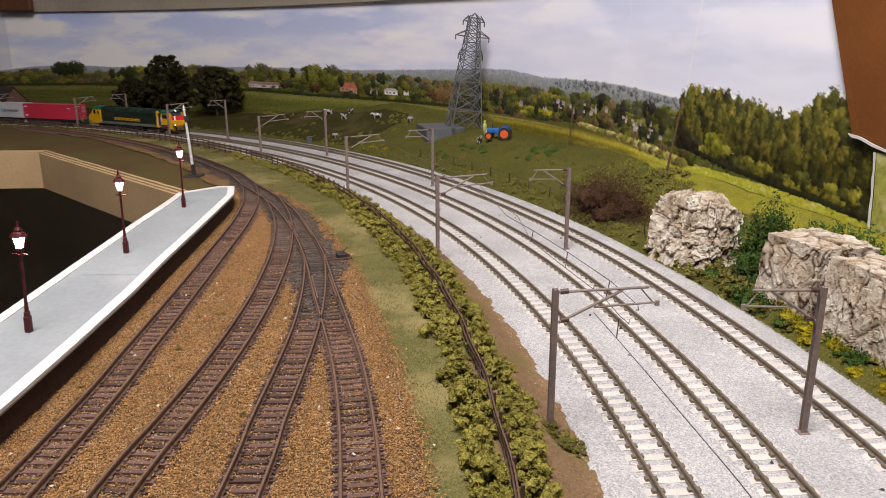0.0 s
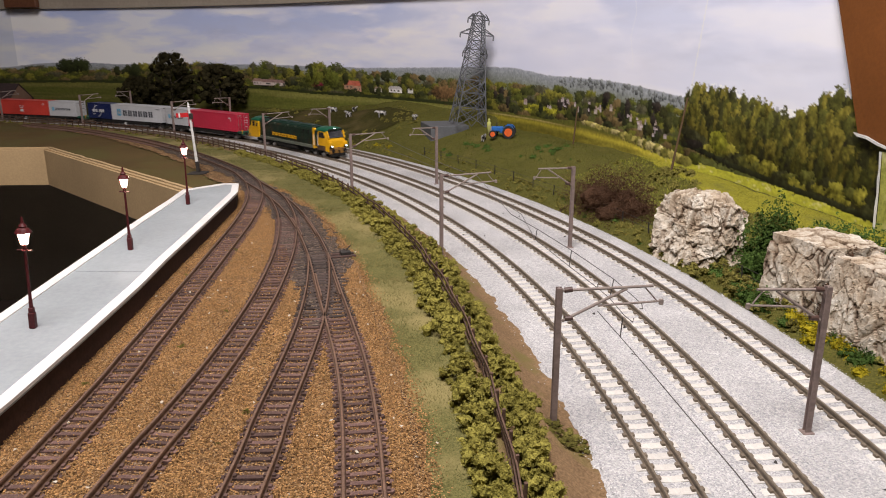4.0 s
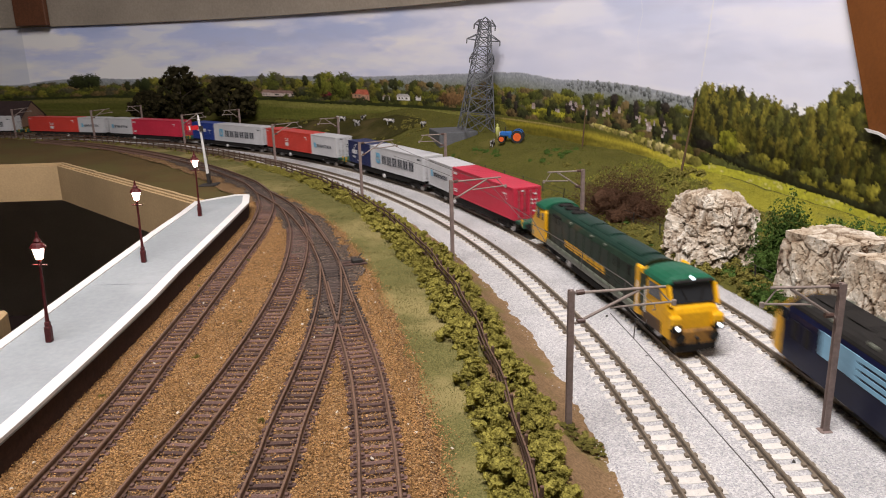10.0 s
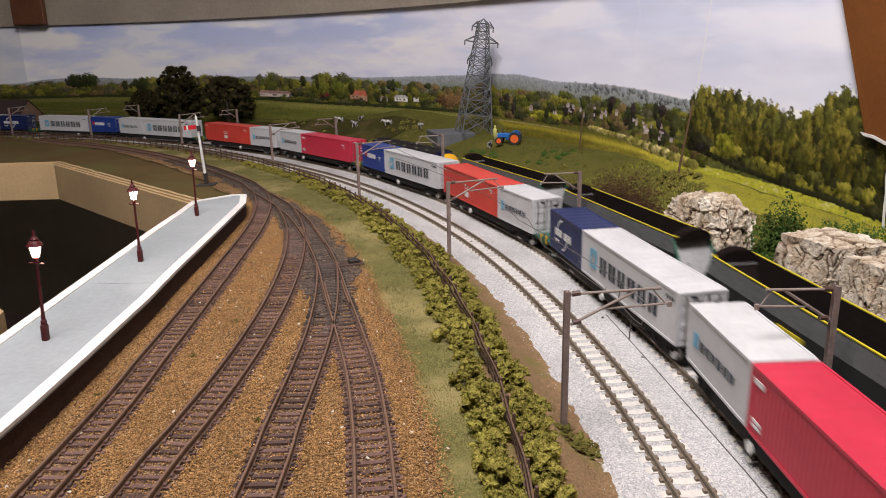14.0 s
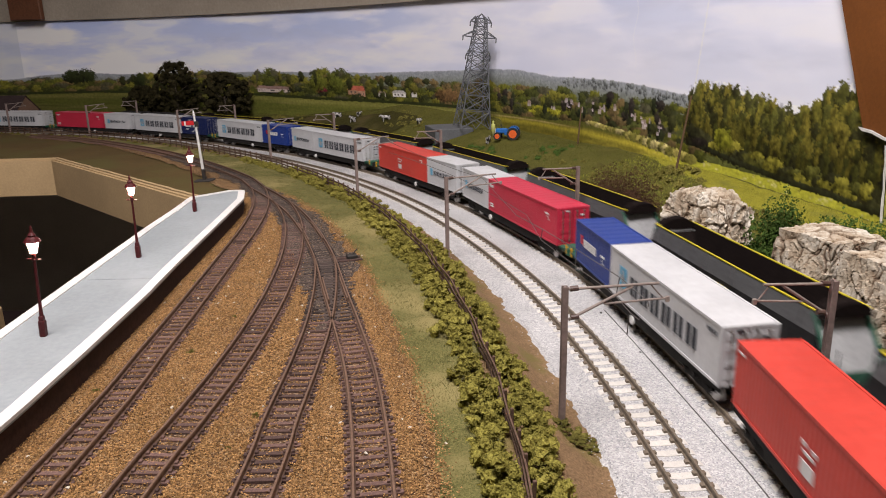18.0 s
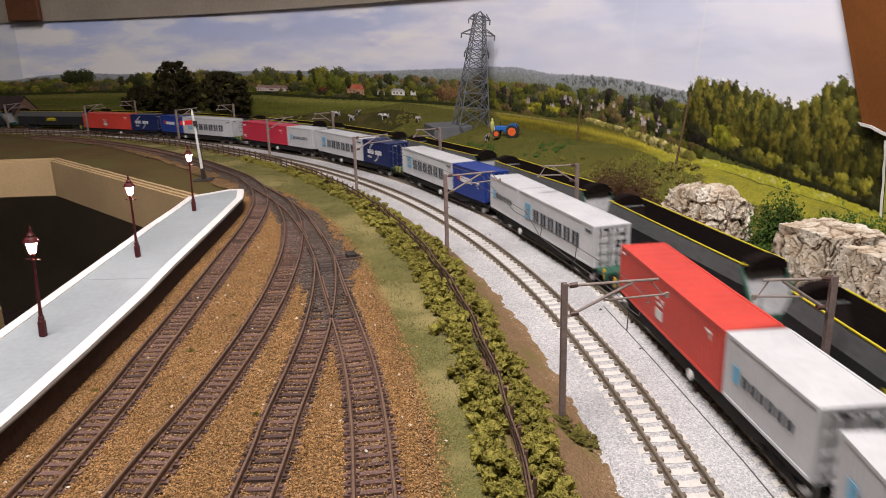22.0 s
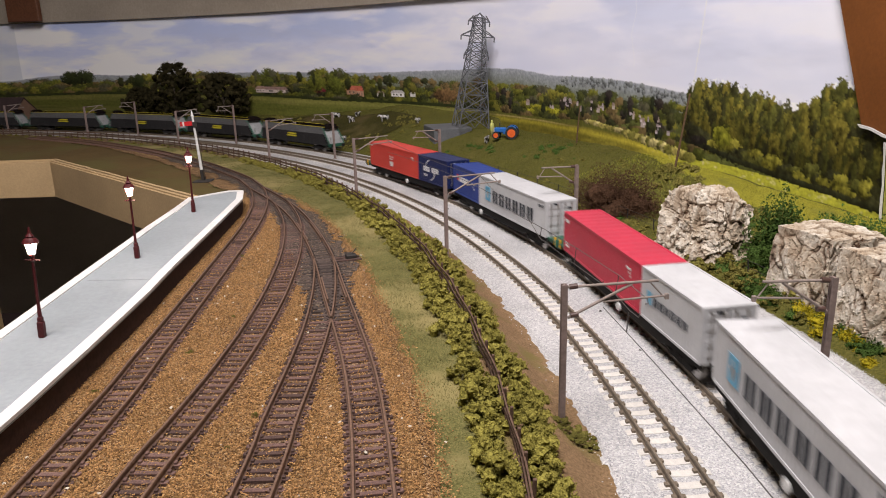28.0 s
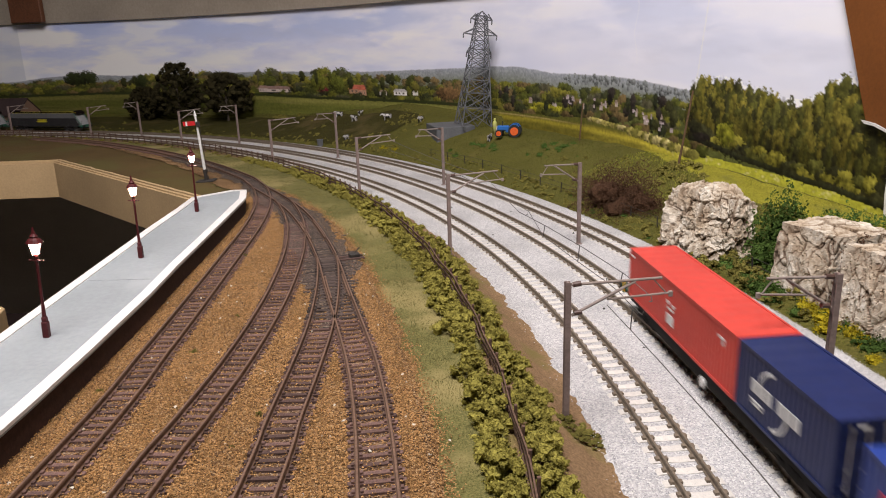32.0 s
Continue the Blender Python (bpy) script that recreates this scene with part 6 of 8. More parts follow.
def make_hopper():
    """Bogie coal hopper: sloping ends, curved end hoods, yellow rim, open top."""
    w = thing("coal_hopper", "dark grey bogie coal hopper with yellow rim and pale sloped ends", "wagon", "coal hoppers")
    a, b, zt, zm, zb = 0.102, 0.112, 0.0455, 0.0330, 0.0125

    def side():
        s = Shape()
        for d in (-1, 1):
            y0, y1 = d * 0.0165, d * 0.0180
            s.add([(-b, y0, zb), (b, y0, zb), (a + 0.004, y1, zm), (-a - 0.004, y1, zm)], [(0, 1, 2, 3)])
            for k in range(9):
                x = -0.080 + k * 0.020
                s.box(x, d * 0.0173, 0.0225, 0.0016, 0.0016, 0.0200)
        s.box(0, 0, zb + 0.0005, 2 * b, 0.033, 0.001)
        return mesh_of("body", s, M_HOPPER)
    part("body", cached("hop_side", side), None, w)

    def band():
        s = Shape()
        for d in (-1, 1):
            s.add([(-a - 0.004, d * 0.0180, zm), (a + 0.004, d * 0.0180, zm), (a, d * 0.0160, zt), (-a, d * 0.0160, zt)], [(0, 1, 2, 3)])
            for k in range(6):
                x = -0.090 + k * 0.036
                s.box(x, d * 0.0172, (zm + zt) / 2, 0.0012, 0.0010, zt - zm, m=Matrix.Rotation(d * 0.16, 3, "X"))
        return mesh_of("top_band", s, M_HOPPER_BAND)
    part("top_band", cached("hop_band", band), None, w, "weathered grey upper side")

    def insidem():
        s = Shape()
        for d in (-1, 1):
            s.add([(-a, d * 0.0150, zt), (a, d * 0.0150, zt), (0.075, d * 0.009, 0.018), (-0.075, d * 0.009, 0.018)], [(0, 1, 2, 3)])
            s.add([(d * a, -0.0150, zt), (d * a, 0.0150, zt), (d * 0.075, 0.009, 0.018), (d * 0.075, -0.009, 0.018)], [(0, 1, 2, 3)])
        s.box(0, 0, 0.0175, 0.150, 0.018, 0.001)
        return mesh_of("inside", s, M_SOOT)
    part("inside", cached("hop_in", insidem), None, w, "black sooty hopper inside")

    def rim():
        s = Shape()
        for d in (-1, 1):
            s.box(0, d * 0.0158, zt + 0.0002, 2 * a, 0.0012, 0.0007)
            s.box(d * a, 0, zt + 0.0002, 0.0016, 0.032, 0.0009)
        return mesh_of("rim", s, M_RIM)
    part("rim", cached("hop_rim", rim), None, w, "yellow painted top rim")
    for d in (-1, 1):
        def end():
            s = Shape()
            lo, hi = (d * 0.1185, 0.0158), (d * (a - 0.003), zt - 0.003)
            s.add([(hi[0], -0.0150, hi[1]), (hi[0], 0.0150, hi[1]), (lo[0], 0.0150, lo[1]), (lo[0], -0.0150, lo[1]), (hi[0] - d * 0.003, -0.0150, hi[1] - 0.002), (hi[0] - d * 0.003, 0.0150, hi[1] - 0.002), (lo[0] - d * 0.003, 0.0150, lo[1] - 0.002), (lo[0] - d * 0.003, -0.0150, lo[1] - 0.002)], [(0, 1, 2, 3), (4, 7, 6, 5), (0, 4, 5, 1), (3, 2, 6, 7), (0, 3, 7, 4), (1, 5, 6, 2)])
            return mesh_of("end_plate", s, M_END_PLATE)
        part("end_plate", cached(("hop_end", d), end), None, w, "pale grey sloped end plate")
        for y in (-0.0160, 0.0160):
            part("end_stringer", cached(("hop_string", d), lambda: mesh_of("end_stringer", Shape().rod((d * 0.1195, 0, 0.0150), (d * (a - 0.002), 0, zt - 0.002), 0.0012, n=6), M_GREEN_FRAME)), None, w, "dark green end stringer", at=pose(0, y, 0))

        def hood():
            s = Shape()
            n = 9
            outer = [(0.0150 * math.cos(math.pi * k / n), zt - 0.0035 + 0.0090 * math.sin(math.pi * k / n)) for k in range(n + 1)]
            s.prism([(y, z) for y, z in outer], 0.0, 0.011, m=Matrix(((0, d * 1.0, 0, d * (a - 0.006)), (1, 0, 0, 0), (0, 0, 1, 0), (0, 0, 0, 1))))
            return mesh_of("end_hood", s, M_SOOT)
        part("end_hood", cached(("hop_hood", d), hood), None, w, "black curved end hood")
        part("platform", cached(("hop_plat", d), lambda: mesh_of("platform", Shape().box(d * 0.106, 0, 0.0130, 0.024, 0.030, 0.0024, bevel=0.0005).box(d * 0.118, 0, 0.0130, 0.002, 0.0325, 0.0058), M_GREEN_FRAME)), None, w)
        for y in (-0.011, 0.011):
            part("handrail", cached("hop_rail", lambda: mesh_of("handrail", Shape().rod((0, 0, 0.0138), (0, 0, 0.028), 0.0004, n=5), M_BLACK)), None, w, at=pose(d * 0.117, y, 0))
        buffers(w, d * 0.118, 0.0125, d)
        bogie(w, d * 0.078)
    for side in (-1, 1):
        s = Shape()
        s.box(-side * 0.006 + 0.004, side * 0.0183, 0.0285, 0.026, 0.0005, 0.0028)
        s.box(side * 0.0, side * 0.0180, 0.0245, 0.030, 0.0005, 0.0028)
        part("printed_bar", cached(("hop_mark", side), lambda: mesh_of("printed_bar", s, M_RIM)), None, w, "yellow printed bars")
    part("drawbar", cached("hop_draw", lambda: mesh_of("drawbar", Shape().box(0, 0, 0.0085, 0.262, 0.003, 0.0022), M_BLACK)), None, w)
    return w


# how far each train has run (metres along its curve) at given seconds
RUN_BOXES = [(0, 1.960), (3, 1.565), (5.5, 1.220), (8, 0.860), (10, 0.563), (13, 0.112), (14, -0.040), (18, -0.650), (20, -0.963), (21, -1.126), (22, -1.290), (24, -1.611), (28, -2.282), (30, -2.613), (32, -2.957)]
RUN_HOPPERS = [(0, -2.560), (5, -1.430), (11, -0.065), (12.5, 0.274), (14.5, 0.721), (17, 1.262), (20, 1.911), (22.5, 2.453), (25, 2.994), (27.5, 3.512), (28.5, 3.718), (32, 4.480)]


def run_at(table, t):
    ts, ss = [a for a, _ in table], [b for _, b in table]
    n = len(ts)
    slope = [(ss[k + 1] - ss[k]) / (ts[k + 1] - ts[k]) for k in range(n - 1)]
    m = [slope[0]] + [(slope[k - 1] + slope[k]) / 2 for k in range(1, n - 1)] + [slope[-1]]
    k = max(0, min(n - 2, sum(1 for a in ts if a <= t) - 1))
    h = ts[k + 1] - ts[k]
    u = (t - ts[k]) / h
    return (2 * u ** 3 - 3 * u * u + 1) * ss[k] + (u ** 3 - 2 * u * u + u) * h * m[k] + (3 * u * u - 2 * u ** 3) * ss[k + 1] + (u ** 3 - u * u) * h * m[k + 1]


def ride(r, s, half, z, way):
    """The pose of a vehicle whose bogies stand half a base before and behind the arc length s; way: -1 runs towards the camera."""
    ref = 1.69787 if r == R2 else 1.7564
    a = Vector(on_curve(r, math.degrees((s + way * half) / ref)))
    b = Vector(on_curve(r, math.degrees((s - way * half) / ref)))
    c = (a + b) / 2
    h = math.degrees(math.atan2(a.y - b.y, a.x - b.x))
    return pose(c.x, c.y, z, 0, 0, h)


TIMES = [0.8 * k for k in range(41)]
MOVES = []      # (thing, curve radius, place along the train, half base, height, way, table)

PAIRS = [(("crimson", "white20"), ("white40", "navy")), (("white20", "red"), ("white40", "royal")), (("crimson", "white20"), ("white20", "red")),
         (("white40", "white20"), ("royal", "white40")), (("navy", "white40"), ("white20", "crimson")), (("white40", "royal"), ("navy", "red"))]


def make_box_train():
    loco = make_green_loco()
    MOVES.append((loco, R2, -0.1825, 0.083, 0.0, -1, RUN_BOXES))
    wagons, boxes = {}, {}
    for p, pair in enumerate(PAIRS):
        s = 0.548 * p + (0.012 if p > 2 else 0.0)
        for q, load in enumerate(pair):
            if q in wagons:
                w = copy_thing(wagons[q], Matrix())
            else:
                w = wagons[q] = make_flat_wagon(q == 0)
            mid = s + 0.121
            MOVES.append((w, R2, mid, 0.093, 0.0, -1, RUN_BOXES))
            at = s
            for kind in load:
                length = BOXES[kind][0]
                c = copy_thing(boxes[kind], Matrix()) if kind in boxes else make_container(kind)
                boxes.setdefault(kind, c)
                MOVES.append((c, R2, (mid, at + length / 2), 0.093, DECK, -1, RUN_BOXES))
                at += length + 0.0015
            s += 0.242 + 0.020


def make_hopper_train():
    loco = make_blue_loco()
    MOVES.append((loco, R3, 0.292 + 0.135 - 0.012, 0.082, 0.0, 1, RUN_HOPPERS))
    first = make_hopper()
    for k in range(10):
        w = first if k == 0 else copy_thing(first, Matrix())
        MOVES.append((w, R3, 0.121 - 0.262 * k, 0.078, 0.0, 1, RUN_HOPPERS))


make_box_train()
make_hopper_train()


def motions():
    for ob, r, place, half, z, way, table in MOVES:
        rows = []
        for t in TIMES:
            s = run_at(table, t)
            if isinstance(place, tuple):
                base = ride(r, s + place[0], half, z, way)
                rows.append((t, base @ pose(place[0] - place[1], 0, 0)))
            else:
                rows.append((t, ride(r, s + place, half, z, way)))
        walk(ob, rows)

# ---- overhead line masts ----
M_MAST = material("grey_brown_mast_paint", (0.27, 0.205, 0.185), (0.19, 0.145, 0.13), rough=0.6, fine=300, coarse=40, bump=0.15)
M_ARM = material("weathered_arm_tube", (0.30, 0.25, 0.22), (0.22, 0.18, 0.16), rough=0.55, fine=300, coarse=40, bump=0.1)
M_WIRE = material("dark_wire", (0.10, 0.09, 0.085), rough=0.5, bump=0)
M_INSULATOR = material("brown_insulator", (0.10, 0.06, 0.05), rough=0.35, bump=0)


def mast(height, reach):
    """Steel column with a bracket arm along local +x."""
    o = thing("catenary_mast", "grey-brown steel overhead line mast with tubular bracket arm", "mast", "overhead line masts")
    s = Shape()
    for y in (-0.0013, 0.0013):
        s.box(0, y, height / 2 - 0.004, 0.0029, 0.0006, height + 0.008)
    s.box(0, 0, height / 2 - 0.004, 0.0008, 0.0024, height + 0.008)
    part("column", s, M_MAST, o)
    part("foot", Shape().box(0, 0, 0.0004, 0.0062, 0.0058, 0.0018, bevel=0.0004), M_MAST, o)
    z = height - 0.0015
    part("top_tube", Shape().rod((0.002, 0, z), (reach, 0, z + 0.0010), 0.00075, n=8), M_ARM, o)
    part("strut", Shape().rod((0.002, 0, height - 0.0175), (reach * 0.72, 0, z), 0.00080, n=8), M_ARM, o)
    part("registration_arm", Shape().rod((reach * 0.42, 0, height - 0.0100), (reach * 1.12, 0, height - 0.0085), 0.0006, n=8).rod((reach * 0.92, 0, z), (reach * 1.06, 0, height - 0.0088), 0.0004, n=6), M_ARM, o)
    for p in ((0.0045, z), (0.0052, height - 0.0163)):
        part("insulator", Shape().rod((p[0] - 0.002, 0, p[1]), (p[0] + 0.002, 0, p[1] + 0.0004), 0.0014, n=10), M_INSULATOR, o)
    part("end_clamp", Shape().box(reach * 1.10, 0, height - 0.0090, 0.0022, 0.0016, 0.0030, bevel=0.0003), M_ARM, o)
    return o


inner = mast(0.0795, 0.047)
for k, deg in enumerate((5.30, 16.6, 27.8, 39.15, 50.9, 62.1, 71.2)):
    x, y = polar(1.5955, deg)
    m = pose(x, y, -0.0045, 0, 0, deg)
    if k == 0:
        inner.matrix_world = m
    else:
        copy_thing(inner, m)
outer = mast(0.0800, 0.036)
for k, deg in enumerate((4.92, 16.7, 28.3, 39.6, 50.9, 62.1)):
    x, y = polar(1.726, deg)
    m = pose(x, y, -0.0045, 0, 0.0, deg + 180)
    if k == 0:
        outer.matrix_world = m
    else:
        copy_thing(outer, m)

# contact wire and catenary over the nearest line: one length ends at the mast, the next begins there
THREAD = [(-0.0003, 0), (0, 0.0003), (0.0003, 0), (0, -0.0003)]


def overhead(low_pts, high_pts, droppers, label):
    o = thing("contact_wire", label, "wire", "overhead wires")
    part("lower_wire", Shape().sweep(low_pts, THREAD), M_WIRE, o)
    if high_pts:
        part("upper_wire", Shape().sweep(high_pts, THREAD), M_WIRE, o)
    for p, q in droppers:
        part("dropper", Shape().rod(p, q, 0.0003, n=5), M_WIRE, o)
    return o


far = [(*polar(1.6440, d), 0.0525) for d in range(28, 12, -2)]
far_high = [(*polar(1.6440, d), 0.0600 + 0.0065 * ((d - 22.2) / 5.6) ** 2) for d in range(28, 17, -1)]
overhead(far + [(0.0637, 0.5132, 0.052), (0.0778, 0.4487, 0.052), (0.0876, 0.4065, 0.052), (0.0908, 0.3890, 0.052), (0.0929, 0.3627, 0.052), (0.0950, 0.3531, 0.052), (0.0958, 0.3545, 0.0535)],
         far_high + [(0.0480, 0.5400, 0.0645), (0.0653, 0.5080, 0.0605), (0.0798, 0.4478, 0.0620), (0.0925, 0.3870, 0.0635), (0.1034, 0.3689, 0.056), (0.1034, 0.3670, 0.054), (0.1018, 0.3672, 0.054)],
         [((0.0637, 0.5132, 0.052), (0.0645, 0.5110, 0.0607)), ((0.0778, 0.4487, 0.052), (0.0790, 0.4500, 0.0619)), ((0.0908, 0.3890, 0.052), (0.0922, 0.3880, 0.0634)), ((0.0876, 0.4065, 0.052), (0.0876, 0.4065, 0.0545))],
         "dark overhead contact wire with droppers, hooked off at the mast")
overhead([(0.0801, 0.3687, 0.052), (0.0843, 0.3338, 0.052), (0.0884, 0.2973, 0.052), (0.0921, 0.2608, 0.052), (0.0967, 0.2162, 0.052), (0.0985, 0.19, 0.052), (0.101, 0.13, 0.052)], [], [((0.0843, 0.3338, 0.052), (0.0850, 0.3345, 0.0620))], "dark overhead contact wire running on from the mast")

# ---- lineside post and rail fence ----
M_FENCE = material("dark_brown_fence_wood", (0.14, 0.082, 0.058), (0.08, 0.048, 0.034), rough=0.75, fine=500, coarse=60, bump=0.4)
fence = thing("lineside_fence", "dark brown post and rail fence beside the hedge", "fence")
FENCE_R = 1.5635


def fence_ground(deg):
    return board_height(FENCE_R, deg) - 0.001


for k, (h, off) in enumerate(((0.0055, 0.0009), (0.0100, 0.0009), (0.0145, 0.0009))):
    pts = []
    for i in range(200):
        d = -3 + i * 0.4
        wob_ = 0.0006 * math.sin(d * 2.1 + k)
        pts.append((*polar(FENCE_R + wob_, d), fence_ground(d) + h + 0.0005 * math.sin(d * 1.3)))
    part("rail", Shape().sweep(pts, [(-0.0004, -0.0008), (0.0004, -0.0008), (0.0004, 0.0008), (-0.0004, 0.0008)]), M_FENCE, fence)
post_mesh = mesh_of("post", Shape().box(0, 0, 0.0085, 0.0016, 0.0016, 0.0170, bevel=0.0003), M_FENCE)
for i in range(110):
    d = -3 + i * 0.72
    part("post", post_mesh, None, fence, at=pose(*polar(FENCE_R + 0.0012, d), fence_ground(d), random.uniform(-3, 3), random.uniform(-3, 3), d))

# ---- foliage ----
M_HEDGE = material("olive_hedge_foam", (0.34, 0.30, 0.068), (0.15, 0.134, 0.031), rough=0.95, fine=800, coarse=120, bump=1.0, depth=0.001, vary=0.25, spec=0.05)
M_SCRUB = material("mid_green_scrub_foam", (0.23, 0.20, 0.052), (0.10, 0.094, 0.024), rough=0.95, fine=800, coarse=120, bump=1.0, depth=0.001, vary=0.3, spec=0.05)
M_BRIGHT = material("bright_green_scrub_foam", (0.095, 0.155, 0.036), (0.040, 0.075, 0.016), rough=0.95, fine=800, coarse=120, bump=1.0, depth=0.001, vary=0.25, spec=0.05)
M_YELLOW_BUSH = material("yellow_flower_foam", (0.44, 0.34, 0.015), (0.22, 0.20, 0.02), rough=0.95, fine=800, coarse=120, bump=1.0, depth=0.001, vary=0.2, spec=0.05)
M_BROWN_BUSH = material("brown_fibre_bush", (0.115, 0.062, 0.036), (0.05, 0.028, 0.018), rough=0.95, fine=700, coarse=90, bump=1.0, depth=0.0012, spec=0.05)
M_TREE_DARK = material("dark_tree_foliage", (0.042, 0.036, 0.016), (0.022, 0.019, 0.009), rough=0.95, fine=600, coarse=60, bump=1.0, depth=0.001, island=0.25, spec=0.05)
M_BARK = material("grey_brown_bark", (0.16, 0.13, 0.10), (0.09, 0.07, 0.055), rough=0.9, fine=500, coarse=80, bump=0.7)


def flakes(s, rg, x, y, z, size, n, spread):
    """A sprig: bent flakes turned every way round one point."""
    for k in range(n):
        c = Vector((x + rg.gauss(0, spread), y + rg.gauss(0, spread), max(0.0, z + rg.gauss(0, spread))))
        u = Vector((rg.gauss(0, 1), rg.gauss(0, 1), rg.gauss(0, 1))).normalized()
        v = u.orthogonal().normalized() * size * rg.uniform(0.35, 0.8)
        w = u.cross(v) * rg.uniform(0.9, 1.6)
        s.add([c - v, c + w * 0.8, c + v + u * size * 0.3, c - w * 0.8], [(0, 1, 2), (0, 2, 3)])


def foliage_shape(seed, w, d, h, grain, n):
    """A shrub of foam sprigs over a rough mound: uneven outline with gaps."""
    rg = random.Random(seed)
    s = Shape()
    for k in range(n):
        a, e = rg.uniform(0, 2 * math.pi), math.asin(rg.uniform(-0.1, 1))
        lump = 1 + 0.55 * noise.noise(Vector((math.cos(a) * math.cos(e) * 3.0, math.sin(a) * math.cos(e) * 3.0, math.sin(e) * 3.0 + seed)))
        q = rg.uniform(0.60, 1.05) * lump
        x, y, z = q * math.cos(a) * math.cos(e) * w / 2, q * math.sin(a) * math.cos(e) * d / 2, max(0.0, q * math.sin(e) * h)
        flakes(s, rg, x, y, z, grain, 5, grain * 0.7)
    for k in range(5):
        a = k * 1.3 + seed
        s.blob(0.20 * w * math.cos(a), 0.20 * d * math.sin(a), h * (0.14 + 0.07 * k), min(w, d) * 0.24, 0.6, seed + k, min(1.6, h / min(w, d)), 2)
    return s


def clump_shape(seed, w, d, h, lump, grain, lumps=22, sprigs=26):
    """A hedge shrub: many round foam clumps with dark gaps between them."""
    rg = random.Random(seed)
    s = Shape()
    for k in range(lumps):
        a, e = k * 2.4 + rg.uniform(-0.5, 0.5), math.asin(min(1.0, 0.02 + k / (lumps - 1)))
        q = rg.uniform(0.55, 1.22)
        x, y, z = q * math.cos(a) * math.cos(e) * w / 2, q * math.sin(a) * math.cos(e) * d / 2, q * math.sin(e) * h * 0.8
        r = lump * rg.uniform(0.6, 1.45)
        s.blob(x, y, z, r * 0.80, 0.9, seed * 9 + k, 0.85, 2)
        for j in range(sprigs):
            b, f = rg.uniform(0, 2 * math.pi), math.asin(rg.uniform(-0.5, 1))
            g = r * rg.uniform(0.72, 1.12)
            flakes(s, rg, x + g * math.cos(b) * math.cos(f), y + g * math.sin(b) * math.cos(f), max(0.0, z + g * 0.9 * math.sin(f)), grain, 2, grain * 0.5)
    return s


HEDGE = [mesh_of("shrub", clump_shape(10 + k, 0.0195, 0.0165, 0.0130, 0.0026, 0.00064, 22, 34), M_HEDGE) for k in range(6)]
SCRUB = [mesh_of("shrub", clump_shape(30 + k, 0.024, 0.020, 0.0115, 0.0034, 0.0011, 12, 16), M_SCRUB) for k in range(5)]
BRIGHT = [mesh_of("shrub", foliage_shape(50 + k, 0.022, 0.018, 0.011, 0.0012, 110), M_BRIGHT) for k in range(3)]
GOLD = [mesh_of("shrub", foliage_shape(60 + k, 0.022, 0.018, 0.010, 0.0012, 110), M_YELLOW_BUSH) for k in range(2)]


FAR_SHRUBS = {}


def shrub(me, x, y, z, size, label, group):
    deg = math.degrees(math.atan2(y - CY, x - CX))
    if group.startswith("shrubs") and (deg > 16 or radius(x, y) > 1.82) or deg > 30:
        m = pose(x, y, z, random.uniform(-8, 8), random.uniform(-8, 8), random.uniform(0, 360)) @ Matrix.Scale(size, 4)
        FAR_SHRUBS.setdefault(me.materials[0], []).append((me, m))
        return None
    ob = tagged(new("shrub", me), label, "shrub", group)
    ob.matrix_world = pose(x, y, z, random.uniform(-8, 8), random.uniform(-8, 8), random.uniform(0, 360)) @ Matrix.Scale(size, 4)
    return ob


rng = random.Random(3)
for row, (r, lo, hi) in enumerate(((1.5540, -2.0, 40.0), (1.5745, -2.0, 34.0))):
    d = lo
    while d < hi:
        size = rng.uniform(0.62, 1.22) * (1 - 0.35 * smooth(14, 40, d))
        rr = r + rng.uniform(-0.0030, 0.0030) + (0.004 * smooth(12, 30, d) if row == 0 else -0.003 * smooth(12, 30, d))
        shrub(HEDGE[rng.randrange(6)], *polar(rr, d), board_height(rr, d) - 0.001, size, "olive green foam hedge shrub beside the fence", "hedge along the fence")
        d += rng.uniform(0.42, 0.60) * size
for d in [40 + 1.1 * k for k in range(30)]:
    rr = 1.556 + rng.uniform(-0.004, 0.012)
    shrub(SCRUB[rng.randrange(5)], *polar(rr, d), board_height(rr, d) - 0.002, rng.uniform(0.35, 0.6), "low dark green shrub by the fence foot", "low growth along the fence")
# growth at the foot of the bank beside the outer line
d = 1.0
while d < 74:
    rr = 1.806 + rng.uniform(-0.005, 0.026)
    pick = rng.random()
    if 7 < d < 12 and pick < 0.5 or 5 < d < 24 and pick < 0.12:
        me, text = BRIGHT[rng.randrange(3)], "bright green shrub at the foot of the bank"
    elif 4 < d < 10 and pick < 0.75:
        me, text = GOLD[rng.randrange(2)], "yellow-green shrub at the foot of the bank"
    else:
        me, text = SCRUB[rng.randrange(5)], "dull green shrub at the foot of the bank"
    shrub(me, *polar(rr, d), hill(rr, d) - 0.002, rng.uniform(0.5, 1.0) if d < 14 else rng.uniform(0.28, 0.60), text, "shrubs at the foot of the bank")
    d += rng.uniform(0.08, 0.17) if d < 14 else rng.uniform(0.10, 0.22) if d < 27 else rng.uniform(0.30, 0.6)
